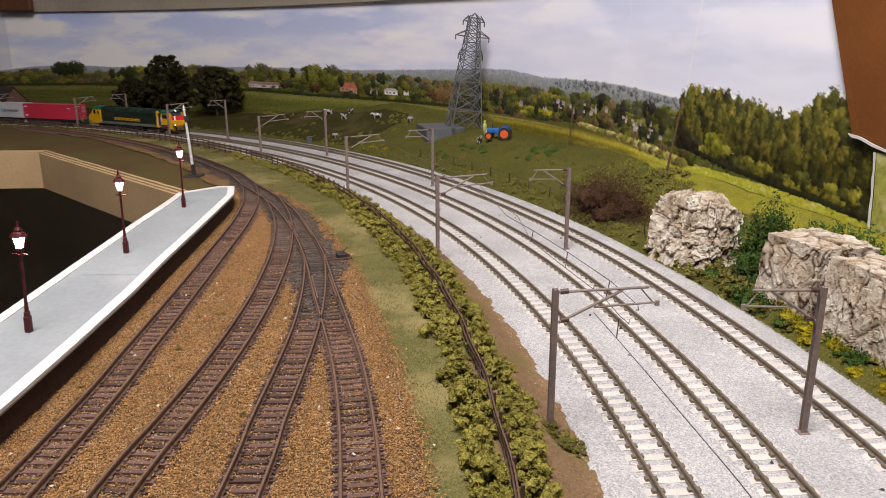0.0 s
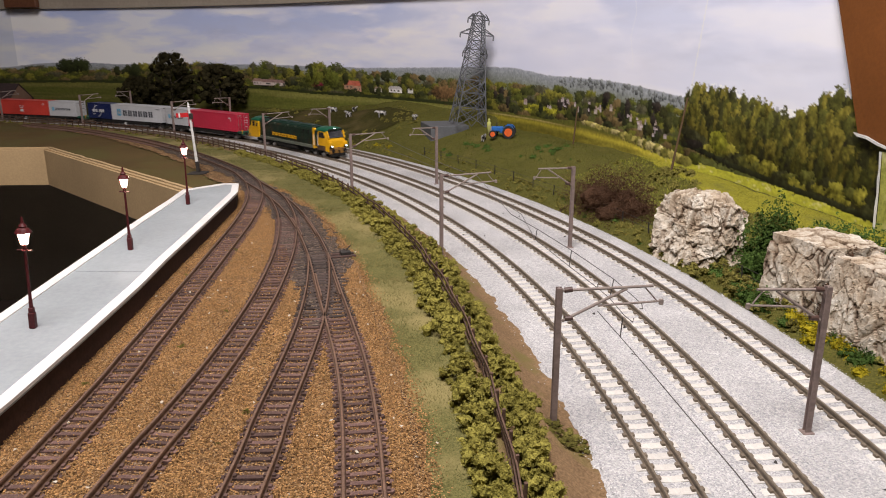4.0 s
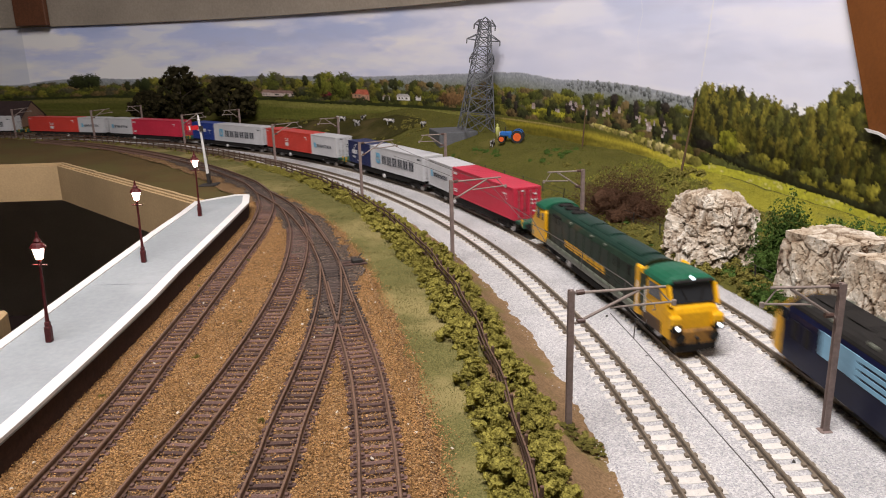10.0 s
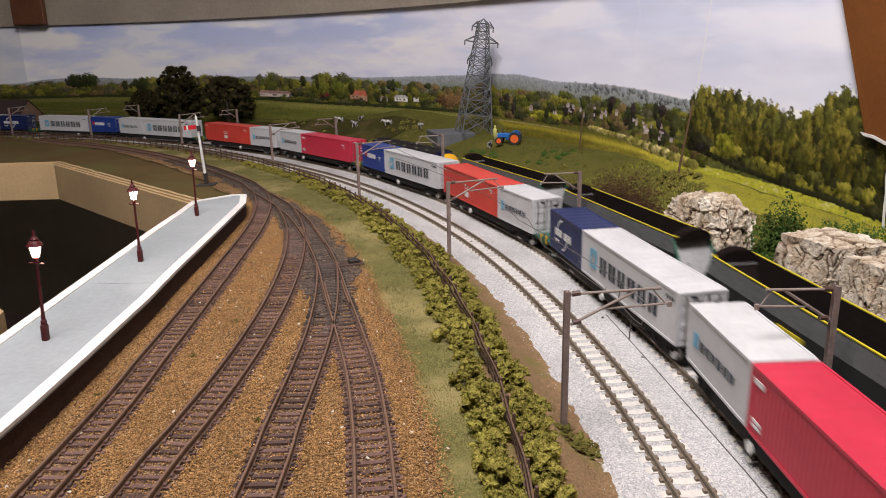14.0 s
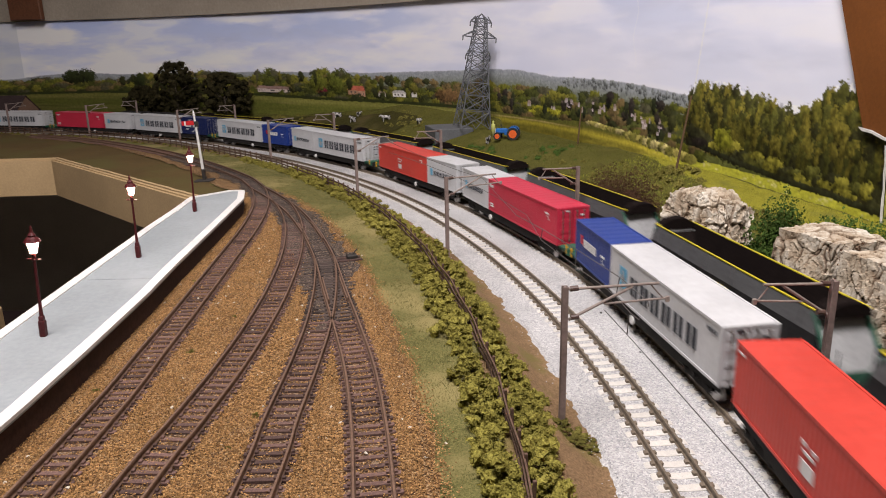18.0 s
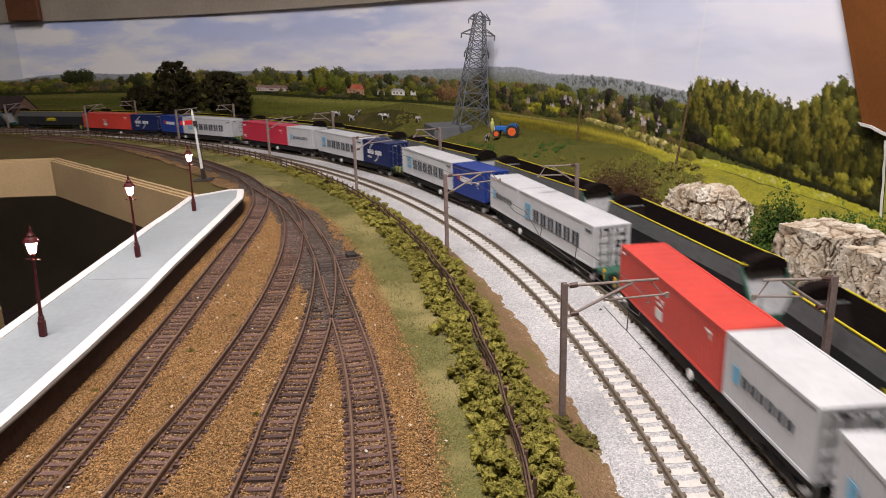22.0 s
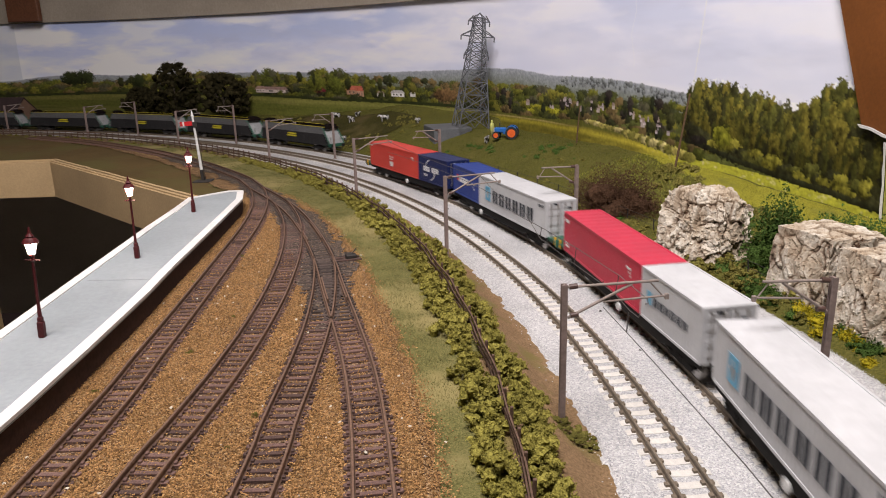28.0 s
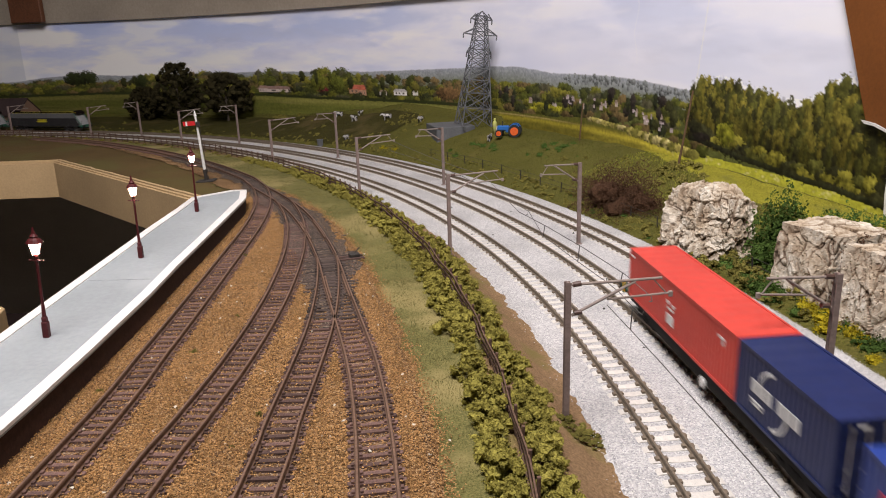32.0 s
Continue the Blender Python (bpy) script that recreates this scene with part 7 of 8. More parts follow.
# scattered shrubs up the bank
for d0, r0, n, spread, mix in ((28.5, 1.918, 16, 0.030, "b"), (24.5, 1.90, 12, 0.040, "s"), (20.0, 1.885, 14, 0.030, "s"), (17.5, 1.93, 12, 0.03, "s"), (13.5, 1.90, 16, 0.022, "b"), (11.0, 1.90, 14, 0.030, "s"), (8.0, 1.90, 12, 0.03, "g"), (22.2, 1.975, 10, 0.014, "s"), (38.8, 1.824, 9, 0.010, "g"), (44, 1.83, 10, 0.02, "s"), (41.5, 1.85, 12, 0.03, "s"), (41.0, 1.92, 14, 0.03, "s"), (42.0, 1.95, 8, 0.02, "s"), (48, 1.85, 6, 0.03, "s"), (55.2, 1.975, 14, 0.025, "d"), (62, 1.84, 6, 0.04, "s"), (70, 1.84, 6, 0.04, "s"), (33, 1.86, 10, 0.03, "b"), (51, 1.93, 2, 0.03, "s"), (22.0, 1.985, 4, 0.008, "g")):
    for k in range(n):
        rr = min(1.985, r0 + rng.gauss(0, spread * 0.6))
        dd = d0 + rng.gauss(0, spread) * 28
        fam = {"b": BRIGHT, "s": SCRUB, "g": GOLD if rng.random() < 0.6 else SCRUB, "d": SCRUB}[mix]
        shrub(fam[rng.randrange(len(fam))], *polar(rr, dd), hill(rr, dd) - 0.002, rng.uniform(0.3, 0.7), "small model shrub on the turf bank", "shrubs on the bank")

for dd, rr, size in ((23.3, 1.935, 0.9), (22.6, 1.945, 1.0), (22.0, 1.938, 1.1), (21.4, 1.935, 1.0), (20.9, 1.938, 1.2), (20.4, 1.930, 1.0), (19.8, 1.925, 1.1), (21.5, 1.978, 1.2), (22.6, 1.972, 0.9), (20.6, 1.960, 0.9), (19.2, 1.915, 1.0), (18.6, 1.905, 0.9), (24.1, 1.937, 0.8), (17.9, 1.89, 1.0), (17.4, 1.862, 1.1), (17.9, 1.85, 0.9)):
    shrub(SCRUB[rng.randrange(5)], *polar(rr, dd), hill(rr, dd) - 0.002, size * 0.68, "olive model shrub on the turf bank", "shrubs on the bank")
for x, y, size in ((0.0515, 0.337, 0.62), (0.0610, 0.3365, 0.6), (0.0565, 0.3235, 0.55), (0.0680, 0.3290, 0.45), (0.0600, 0.3300, 0.6), (0.0660, 0.3360, 0.5), (0.0525, 0.3300, 0.5), (0.0630, 0.3225, 0.45)):
    ob = tagged(new("grass_tuft", SCRUB[rng.randrange(5)]), "low olive grass tuft at the mast foot", "grass", "tufts at the mast foot")
    ob.matrix_world = pose(x, y, board_height(radius(x, y), 2) - 0.001, 0, 0, rng.uniform(0, 360)) @ Matrix.Diagonal((size, size, size * 0.35, 1))
for mat, pieces in FAR_SHRUBS.items():
    verts, faces, n = [], [], 0
    for me, m in pieces:
        co = np.empty(len(me.vertices) * 3)
        me.vertices.foreach_get("co", co)
        mm = np.array(m)
        verts.append(co.reshape(-1, 3) @ mm[:3, :3].T + mm[:3, 3])
        idx = np.empty(len(me.loops), dtype=int)
        me.loops.foreach_get("vertex_index", idx)
        faces.append(idx.reshape(-1, 3) + n)
        n += len(me.vertices)
    me = bpy.data.meshes.new("undergrowth")
    me.from_pydata(np.concatenate(verts).tolist(), [], np.concatenate(faces).tolist())
    me.materials.append(mat)
    tagged(new("undergrowth", me), "mixed foam undergrowth scattered over the bank", "undergrowth", kind="stuff")

# turf blades over the bank and the yard grass
M_BLADE = material("turf_fibre", (0.135, 0.14, 0.028), (0.065, 0.078, 0.015), rough=0.9, fine=120, coarse=22, bump=0, island=0.4, spec=0.1)
M_BLADE_DRY = material("dry_grass_fibre", (0.26, 0.225, 0.09), (0.11, 0.112, 0.038), rough=0.9, fine=120, coarse=22, bump=0, island=0.35, spec=0.1)
M_BLADE_GOLD = material("straw_stalk_fibre", (0.34, 0.33, 0.06), (0.20, 0.21, 0.03), rough=0.9, fine=120, coarse=22, bump=0, island=0.35, spec=0.1)


def blades(name, n, place, size, mat, label, seed):
    rg = np.random.RandomState(seed)
    verts, faces = [], []
    while len(faces) < n:
        x, y, z = place(rg)
        a, h = rg.uniform(0, 2 * math.pi), size * rg.uniform(0.5, 1.5)
        w = size * 0.16
        lx, ly = rg.normal(0, 0.45, 2) * h
        i = len(verts)
        verts += [(x - w * math.cos(a), y - w * math.sin(a), z), (x + w * math.cos(a), y + w * math.sin(a), z), (x + lx, y + ly, z + h)]
        faces.append((i, i + 1, i + 2))
    me = bpy.data.meshes.new(name)
    me.from_pydata(verts, [], faces)
    me.materials.append(mat)
    return tagged(new(name, me), label, "grass", kind="stuff")


def on_bank(rg):
    d, r = rg.uniform(2, 74), rg.uniform(1.80, 1.995)
    return (*polar(r, d), hill(r, d) - 0.0004)


def on_bank_right(rg):
    d, r = 4 + 21 * rg.rand() ** 1.3, 1.995 - 0.12 * rg.rand() ** 1.5
    return (*polar(r, d), hill(r, d) - 0.0004)


def on_yard(rg):
    while True:
        y = rg.uniform(0.18, 1.3)
        r = rg.uniform(1.42, 1.556)
        a = math.asin((y - CY) / r)
        x = CX + r * math.cos(a)
        if x > yard_edge(y) + 0.002:
            return x, y, YARD - 0.0064


blades("grass_turf", 52000, on_bank, 0.0021, M_BLADE, "short dark green static grass on the bank", 1)
blades("grass_dry", 16000, on_bank_right, 0.0030, M_BLADE_GOLD, "straw and yellow-green grass near the backdrop", 2)
blades("grass_yard", 52000, on_yard, 0.0010, M_BLADE_DRY, "short straw and olive fibre grass by the yard", 3)


def chips(name, n, place, size, mat, label, seed):
    """Loose chips, each a small crooked stone."""
    rg = np.random.RandomState(seed)
    base = np.array([(1, 0, 0), (-1, 0, 0), (0, 1, 0), (0, -1, 0), (0, 0, 1), (0, 0, -1)], float)
    tri = np.array([(0, 2, 4), (2, 1, 4), (1, 3, 4), (3, 0, 4), (2, 0, 5), (1, 2, 5), (3, 1, 5), (0, 3, 5)])
    pts = np.array([place(rg) for _ in range(n)])
    sc = size * rg.uniform(0.45, 1.25, (n, 6, 1))
    ang = rg.uniform(0, 2 * math.pi, n)
    c, s_ = np.cos(ang)[:, None], np.sin(ang)[:, None]
    v = base[None] * sc + rg.normal(0, size * 0.15, (n, 6, 3))
    v = np.stack([v[..., 0] * c - v[..., 1] * s_, v[..., 0] * s_ + v[..., 1] * c, v[..., 2] * 0.8], -1) + pts[:, None]
    f = (tri[None] + (np.arange(n) * 6)[:, None, None]).reshape(-1, 3)
    me = bpy.data.meshes.new(name)
    me.from_pydata(v.reshape(-1, 3).tolist(), [], f.tolist())
    me.materials.append(mat)
    return tagged(new(name, me), label, "ballast", kind="stuff")


M_CHIP_WHITE = material("granite_chip", (0.59, 0.58, 0.59), (0.47, 0.465, 0.485), rough=0.85, fine=500, coarse=40, bump=0, island=0.30, spec=0.2)
M_CHIP_BROWN = material("cork_chip", (0.47, 0.275, 0.115), (0.25, 0.135, 0.056), rough=0.95, fine=500, coarse=30, bump=0, island=0.55, spec=0.1)
M_CHIP_DARK = material("dark_loose_stone", (0.06, 0.055, 0.05), rough=0.8, bump=0)


def on_ballast(rg):
    d = 2 + 26 * rg.rand() ** 1.6
    r = rg.uniform(1.611, 1.792) - (rg.rand() < 0.16) * abs(rg.normal(0, 0.005))
    return (*polar(r, d), board_height(r, d) + 0.0018)


def on_yard_ballast(rg):
    while True:
        y = 0.20 + 0.75 * rg.rand() ** 1.5
        x = rg.uniform(-0.25, 0.02)
        if yard_left(y) + 0.002 < x < yard_edge(y) - 0.001 and (not in_track(x, y) or rg.rand() < 0.22) and (not stained(x, y) or rg.rand() < 0.12):
            if yard_edge(y) - x < 0.006:
                x += abs(rg.normal(0, 0.004))
            return x, y, YARD - 0.0043 + 0.0011 * rg.rand() ** 2


chips("ballast_chips", 60000, on_ballast, 0.00044, M_CHIP_WHITE, "loose pale granite chips", 4)
chips("yard_chips", 120000, on_yard_ballast, 0.00052, M_CHIP_BROWN, "loose orange-brown cork chips", 5)
M_CHIP_PALE = material("pale_speck", (0.72, 0.66, 0.55), rough=0.8, bump=0)
chips("pale_specks", 130, on_yard_ballast, 0.0011, M_CHIP_PALE, "stray pale specks on the yard ballast", 9)
chips("dark_stones", 26, on_ballast, 0.0017, M_CHIP_DARK, "stray dark stones lying on the ballast", 6)

# ---- rocks ----
def rock_material():
    m = bpy.data.materials.new("pale_cast_rock")
    m.use_nodes = True
    n, ln = m.node_tree.nodes, m.node_tree.links
    b = n["Principled BSDF"]
    b.inputs["Roughness"].default_value, b.inputs["Specular IOR Level"].default_value = 0.8, 0.25
    tc = n.new("ShaderNodeTexCoord")
    # vertex colour that holds the painted shading of the cracks
    crevice_shade = n.new("ShaderNodeVertexColor")
    crevice_shade.layer_name = "crevice_shade"
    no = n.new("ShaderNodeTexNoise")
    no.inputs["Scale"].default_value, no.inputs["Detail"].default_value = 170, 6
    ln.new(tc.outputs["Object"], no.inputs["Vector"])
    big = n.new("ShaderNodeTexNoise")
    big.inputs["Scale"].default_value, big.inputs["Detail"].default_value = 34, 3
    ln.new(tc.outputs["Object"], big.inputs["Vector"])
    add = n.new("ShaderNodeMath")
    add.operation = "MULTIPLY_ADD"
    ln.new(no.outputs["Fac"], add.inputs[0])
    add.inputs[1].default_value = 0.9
    ln.new(crevice_shade.outputs["Color"], add.inputs[2])
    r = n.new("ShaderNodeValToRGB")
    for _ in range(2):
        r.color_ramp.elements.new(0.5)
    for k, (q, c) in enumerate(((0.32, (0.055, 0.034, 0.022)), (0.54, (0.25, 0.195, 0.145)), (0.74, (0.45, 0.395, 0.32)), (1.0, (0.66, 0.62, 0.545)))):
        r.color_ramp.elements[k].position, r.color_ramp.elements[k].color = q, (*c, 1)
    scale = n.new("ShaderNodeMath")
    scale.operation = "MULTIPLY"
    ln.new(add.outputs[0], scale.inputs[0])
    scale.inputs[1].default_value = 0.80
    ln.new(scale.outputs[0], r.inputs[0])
    stain = n.new("ShaderNodeValToRGB")
    stain.color_ramp.elements[0].position, stain.color_ramp.elements[1].position = 0.36, 0.62
    stain.color_ramp.elements[0].color, stain.color_ramp.elements[1].color = (0.66, 0.57, 0.47, 1), (1, 1, 1, 1)
    ln.new(big.outputs["Fac"], stain.inputs[0])
    mx = n.new("ShaderNodeMix")
    mx.data_type, mx.blend_type = "RGBA", "MULTIPLY"
    mx.inputs[0].default_value = 0.8
    ln.new(r.outputs[0], mx.inputs[6])
    ln.new(stain.outputs[0], mx.inputs[7])
    ln.new(mx.outputs[2], b.inputs["Base Color"])
    bp = n.new("ShaderNodeBump")
    bp.inputs["Strength"].default_value, bp.inputs["Distance"].default_value = 0.9, 0.0012
    ln.new(no.outputs["Fac"], bp.inputs["Height"])
    ln.new(bp.outputs[0], b.inputs["Normal"])
    return m


M_ROCK = rock_material()


def block_grid(n):
    """Corners and faces of a cube from -1 to 1, each side cut n by n."""
    index, verts, faces = {}, [], []

    def vid(p):
        key = tuple(round(c * n) for c in p)
        if key not in index:
            index[key] = len(verts)
            verts.append(Vector(p))
        return index[key]
    for axis in range(3):
        for side in (-1.0, 1.0):
            for i in range(n):
                for j in range(n):
                    quad = []
                    for u, v in ((i, j), (i + 1, j), (i + 1, j + 1), (i, j + 1)):
                        p = [0.0, 0.0, 0.0]
                        p[axis], p[(axis + 1) % 3], p[(axis + 2) % 3] = side, 2 * u / n - 1, 2 * v / n - 1
                        quad.append(vid(p))
                    faces.append(quad if side > 0 else quad[::-1])
    return verts, faces


def rock(deg, r, w, d, z0, z1, seed, turn, lean, soft, label, cell=0.012, rough=1.0):
    """A cast rock: a broken block with ledges, pits and cracks; the shade in the cracks is painted on as dark brown."""
    verts, faces = block_grid(84)
    h = (z1 - z0) / 2
    o = Vector((seed * 5.1, seed * 2.3, seed * 1.1))
    out, crevice_shade = [], []

    tall = 0.9 if soft > 0.3 else 0.52

    def flake(c, size, z):
        """A broken face: each cell is a plane tilted its own way; gives its height and how near a break is."""
        p = Vector((c.x, c.y, c.z * z)) / size + o
        f, pts = noise.voronoi(p)
        k = pts[0] * 3.7
        d = Vector((noise.noise(k), noise.noise(k + o), noise.noise(k - o)))
        d = d.normalized() if d.length > 1e-6 else Vector((0, 0, 1))
        return (p - pts[0]).dot(d) + 0.5 * noise.noise(k * 1.3), max(0.0, 1 - (f[1] - f[0]) / 0.11)
    for p in verts:
        ball = p.normalized()
        q = p * (1 - soft) + ball * 1.18 * soft
        a = Vector((q.x * w / 2, q.y * d / 2, q.z * h))
        nrm = Vector((p.x ** 5, p.y ** 5, p.z ** 5)) * (1 - soft) + ball * soft
        nrm.normalize()
        warp = Vector((noise.noise(a * 90 + o), noise.noise(a * 90 + o * 2), noise.noise(a * 90 - o))) * 0.0030
        c = a + warp
        f1, e1 = flake(c, cell * 1.3, tall)
        f2, e2 = flake(c, cell * 0.55, tall)
        f3, e3 = flake(c, cell * 0.26, 0.8)
        grit = noise.noise(a * 620 + o)
        push = noise.noise(a * 34 + o) * (0.0022 + 0.0060 * soft) + rough * (0.0034 * f1 + 0.0019 * f2 + 0.0010 * f3 - 0.0012 * e1 * e1 + 0.0003 * grit)
        out.append(a + nrm * push)
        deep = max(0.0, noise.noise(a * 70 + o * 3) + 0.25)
        # shading painted as tone: dark in the breaks, paler on raised flakes, random grit
        crevice_shade.append(max(0.0, 0.62 + 0.16 * f1 + 0.16 * f2 + 0.14 * f3 - (0.30 + 0.5 * deep) * e1 * e1 - (0.10 + 0.4 * deep) * e2 * e2 - 0.12 * e3 + 0.10 * grit))
    me = bpy.data.meshes.new("rock")
    me.from_pydata(out, [], faces)
    lay = me.color_attributes.new("crevice_shade", "FLOAT_COLOR", "POINT")
    lay.data.foreach_set("color", np.repeat(np.array(crevice_shade), 4))
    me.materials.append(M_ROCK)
    ob = tagged(new("rock", me), label, "rock", "rocks on the bank")
    ob.matrix_world = pose(*polar(r, deg), (z0 + z1) / 2, 0, lean, deg + turn)
    return ob


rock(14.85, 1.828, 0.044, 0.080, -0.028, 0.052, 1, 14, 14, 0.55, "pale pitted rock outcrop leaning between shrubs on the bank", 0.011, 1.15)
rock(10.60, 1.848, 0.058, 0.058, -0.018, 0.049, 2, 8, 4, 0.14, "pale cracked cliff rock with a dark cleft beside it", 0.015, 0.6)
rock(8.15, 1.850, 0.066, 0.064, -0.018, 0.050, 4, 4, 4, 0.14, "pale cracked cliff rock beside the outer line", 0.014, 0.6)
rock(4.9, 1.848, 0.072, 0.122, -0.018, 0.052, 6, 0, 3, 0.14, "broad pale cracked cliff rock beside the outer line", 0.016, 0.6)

# ivy and brown bush
tagged(part("ivy", foliage_shape(71, 0.048, 0.046, 0.066, 0.0016, 1500), M_BRIGHT, at=pose(*polar(1.846, 12.45), -0.006, 0, 0, 13)), "dark green ivy tumbling between two rocks", "ivy")
tagged(part("ivy", foliage_shape(72, 0.050, 0.100, 0.026, 0.0014, 1300), M_BRIGHT, at=pose(*polar(1.893, 11.3), 0.020, 0, 0, 13)), "green ivy and weeds above the rocks", "ivy")
tagged(part("ivy", foliage_shape(74, 0.020, 0.050, 0.013, 0.0012, 300), M_BRIGHT, at=pose(*polar(1.806, 11.2), -0.008, 0, 0, 11)), "low green weeds at the foot of the rocks", "ivy")
# dark fill added so the gap between the rocks reads as a deep cleft
tagged(part("bramble", foliage_shape(76, 0.034, 0.020, 0.056, 0.0011, 700), M_BROWN_BUSH, at=pose(*polar(1.838, 9.42), -0.012, 0, 0, 9)), "dark brown fibre fill that darkens the cleft between rocks", "bush")
tagged(part("weeds", foliage_shape(75, 0.050, 0.110, 0.020, 0.0013, 1300), M_SCRUB, at=pose(*polar(1.902, 8.0), 0.024, 0, 0, 8)), "olive weeds growing along the top of the rocks", "weeds")
tagged(part("brown_bush", foliage_shape(73, 0.078, 0.140, 0.050, 0.0009, 6000), M_BROWN_BUSH, at=pose(*polar(1.838, 20.3), -0.006, 0, 0, 22)), "mound of dark brown fibre bramble on the bank", "bush")

# wire fence at the foot of the bank
M_IRON = material("black_iron_wire", (0.04, 0.035, 0.032), rough=0.6, bump=0)
wf = thing("wire_fence", "thin black post and wire fence along the bank foot", "fence")
for h in (0.0065, 0.0125):
    part("wire", Shape().sweep([(*polar(1.822, d), hill(1.822, d) + h) for d in range(6, 36)], [(-0.00022, 0), (0, 0.00022), (0.00022, 0), (0, -0.00022)]), M_IRON, wf)
wp = mesh_of("post", Shape().rod((0, 0, 0), (0, 0, 0.0145), 0.0006, n=6), M_IRON)
for k in range(19):
    d = 6 + k * 1.6
    part("post", wp, None, wf, at=pose(*polar(1.822, d), hill(1.822, d) - 0.001, random.uniform(-4, 4), random.uniform(-4, 4), 0))

# ---- trees on the far bank ----
def tree(deg, r, height, width, seed, label, trunk=0.30):
    x, y = polar(r, deg)
    o = thing("tree", label, "tree", "model trees on the far bank", at=pose(x, y, hill(r, deg) - 0.001, 0, 0, seed * 40))
    rg = random.Random(seed)
    s = Shape().rod((0, 0, 0), (0.001, 0.001, height * 0.6), 0.0030, 0.0012, 8)
    part("trunk", s, M_BARK, o)
    for k in range(7):
        a, z = k * 0.95 + rg.random(), height * rg.uniform(trunk, 0.65)
        part("limb", Shape().rod((0, 0, z), (width * 0.34 * math.cos(a), width * 0.34 * math.sin(a), z + height * 0.15), 0.0012, 0.0004, 6), M_BARK, o)
    s = Shape()
    for k in range(230):
        t = (k + rg.random()) / 230
        z = height * (trunk + 0.03 + (0.93 - trunk) * t)
        wide = width * 0.5 * (0.74 + 0.26 * math.sin(math.pi * min(1, 0.1 + t * 0.95))) * (1 - 0.50 * t ** 5) * (1 + 0.16 * noise.noise(Vector((t * 4, seed, k * 0.02))))
        a, q = k * 2.4 + rg.uniform(-0.5, 0.5), wide * math.sqrt(rg.uniform(0.10, 0.86))
        lx, ly, lr = q * math.cos(a), q * math.sin(a), width * rg.uniform(0.045, 0.085)
        s.blob(lx, ly, z, lr * 0.70, 0.8, seed + k, 0.9, 1)
        for j in range(24):
            b, e = rg.uniform(0, 2 * math.pi), math.asin(rg.uniform(-0.7, 1))
            g = lr * rg.uniform(0.5, 1.15)
            flakes(s, rg, lx + g * math.cos(b) * math.cos(e), ly + g * math.sin(b) * math.cos(e), z + g * 0.85 * math.sin(e), 0.0012, 4, 0.0014)
    part("crown", s, M_TREE_DARK, o)
    return o


tree(68.2, 1.930, 0.086, 0.110, 1, "dark leafy model tree against the backdrop", 0.04)
tree(64.9, 1.935, 0.149, 0.128, 2, "tall dark leafy model tree against the backdrop", 0.10)
tree(59.6, 1.925, 0.120, 0.140, 3, "broad dark leafy model tree with a pale trunk", 0.20)

# ---- pylon on its plinth ----
M_PYLON = material("grey_pylon_plastic", (0.13, 0.135, 0.15), (0.095, 0.10, 0.11), rough=0.5, fine=300, coarse=40, bump=0.1)
M_PLINTH = material("slate_grey_plinth", (0.135, 0.14, 0.15), (0.105, 0.11, 0.118), rough=0.7, fine=300, coarse=30, bump=0.2)


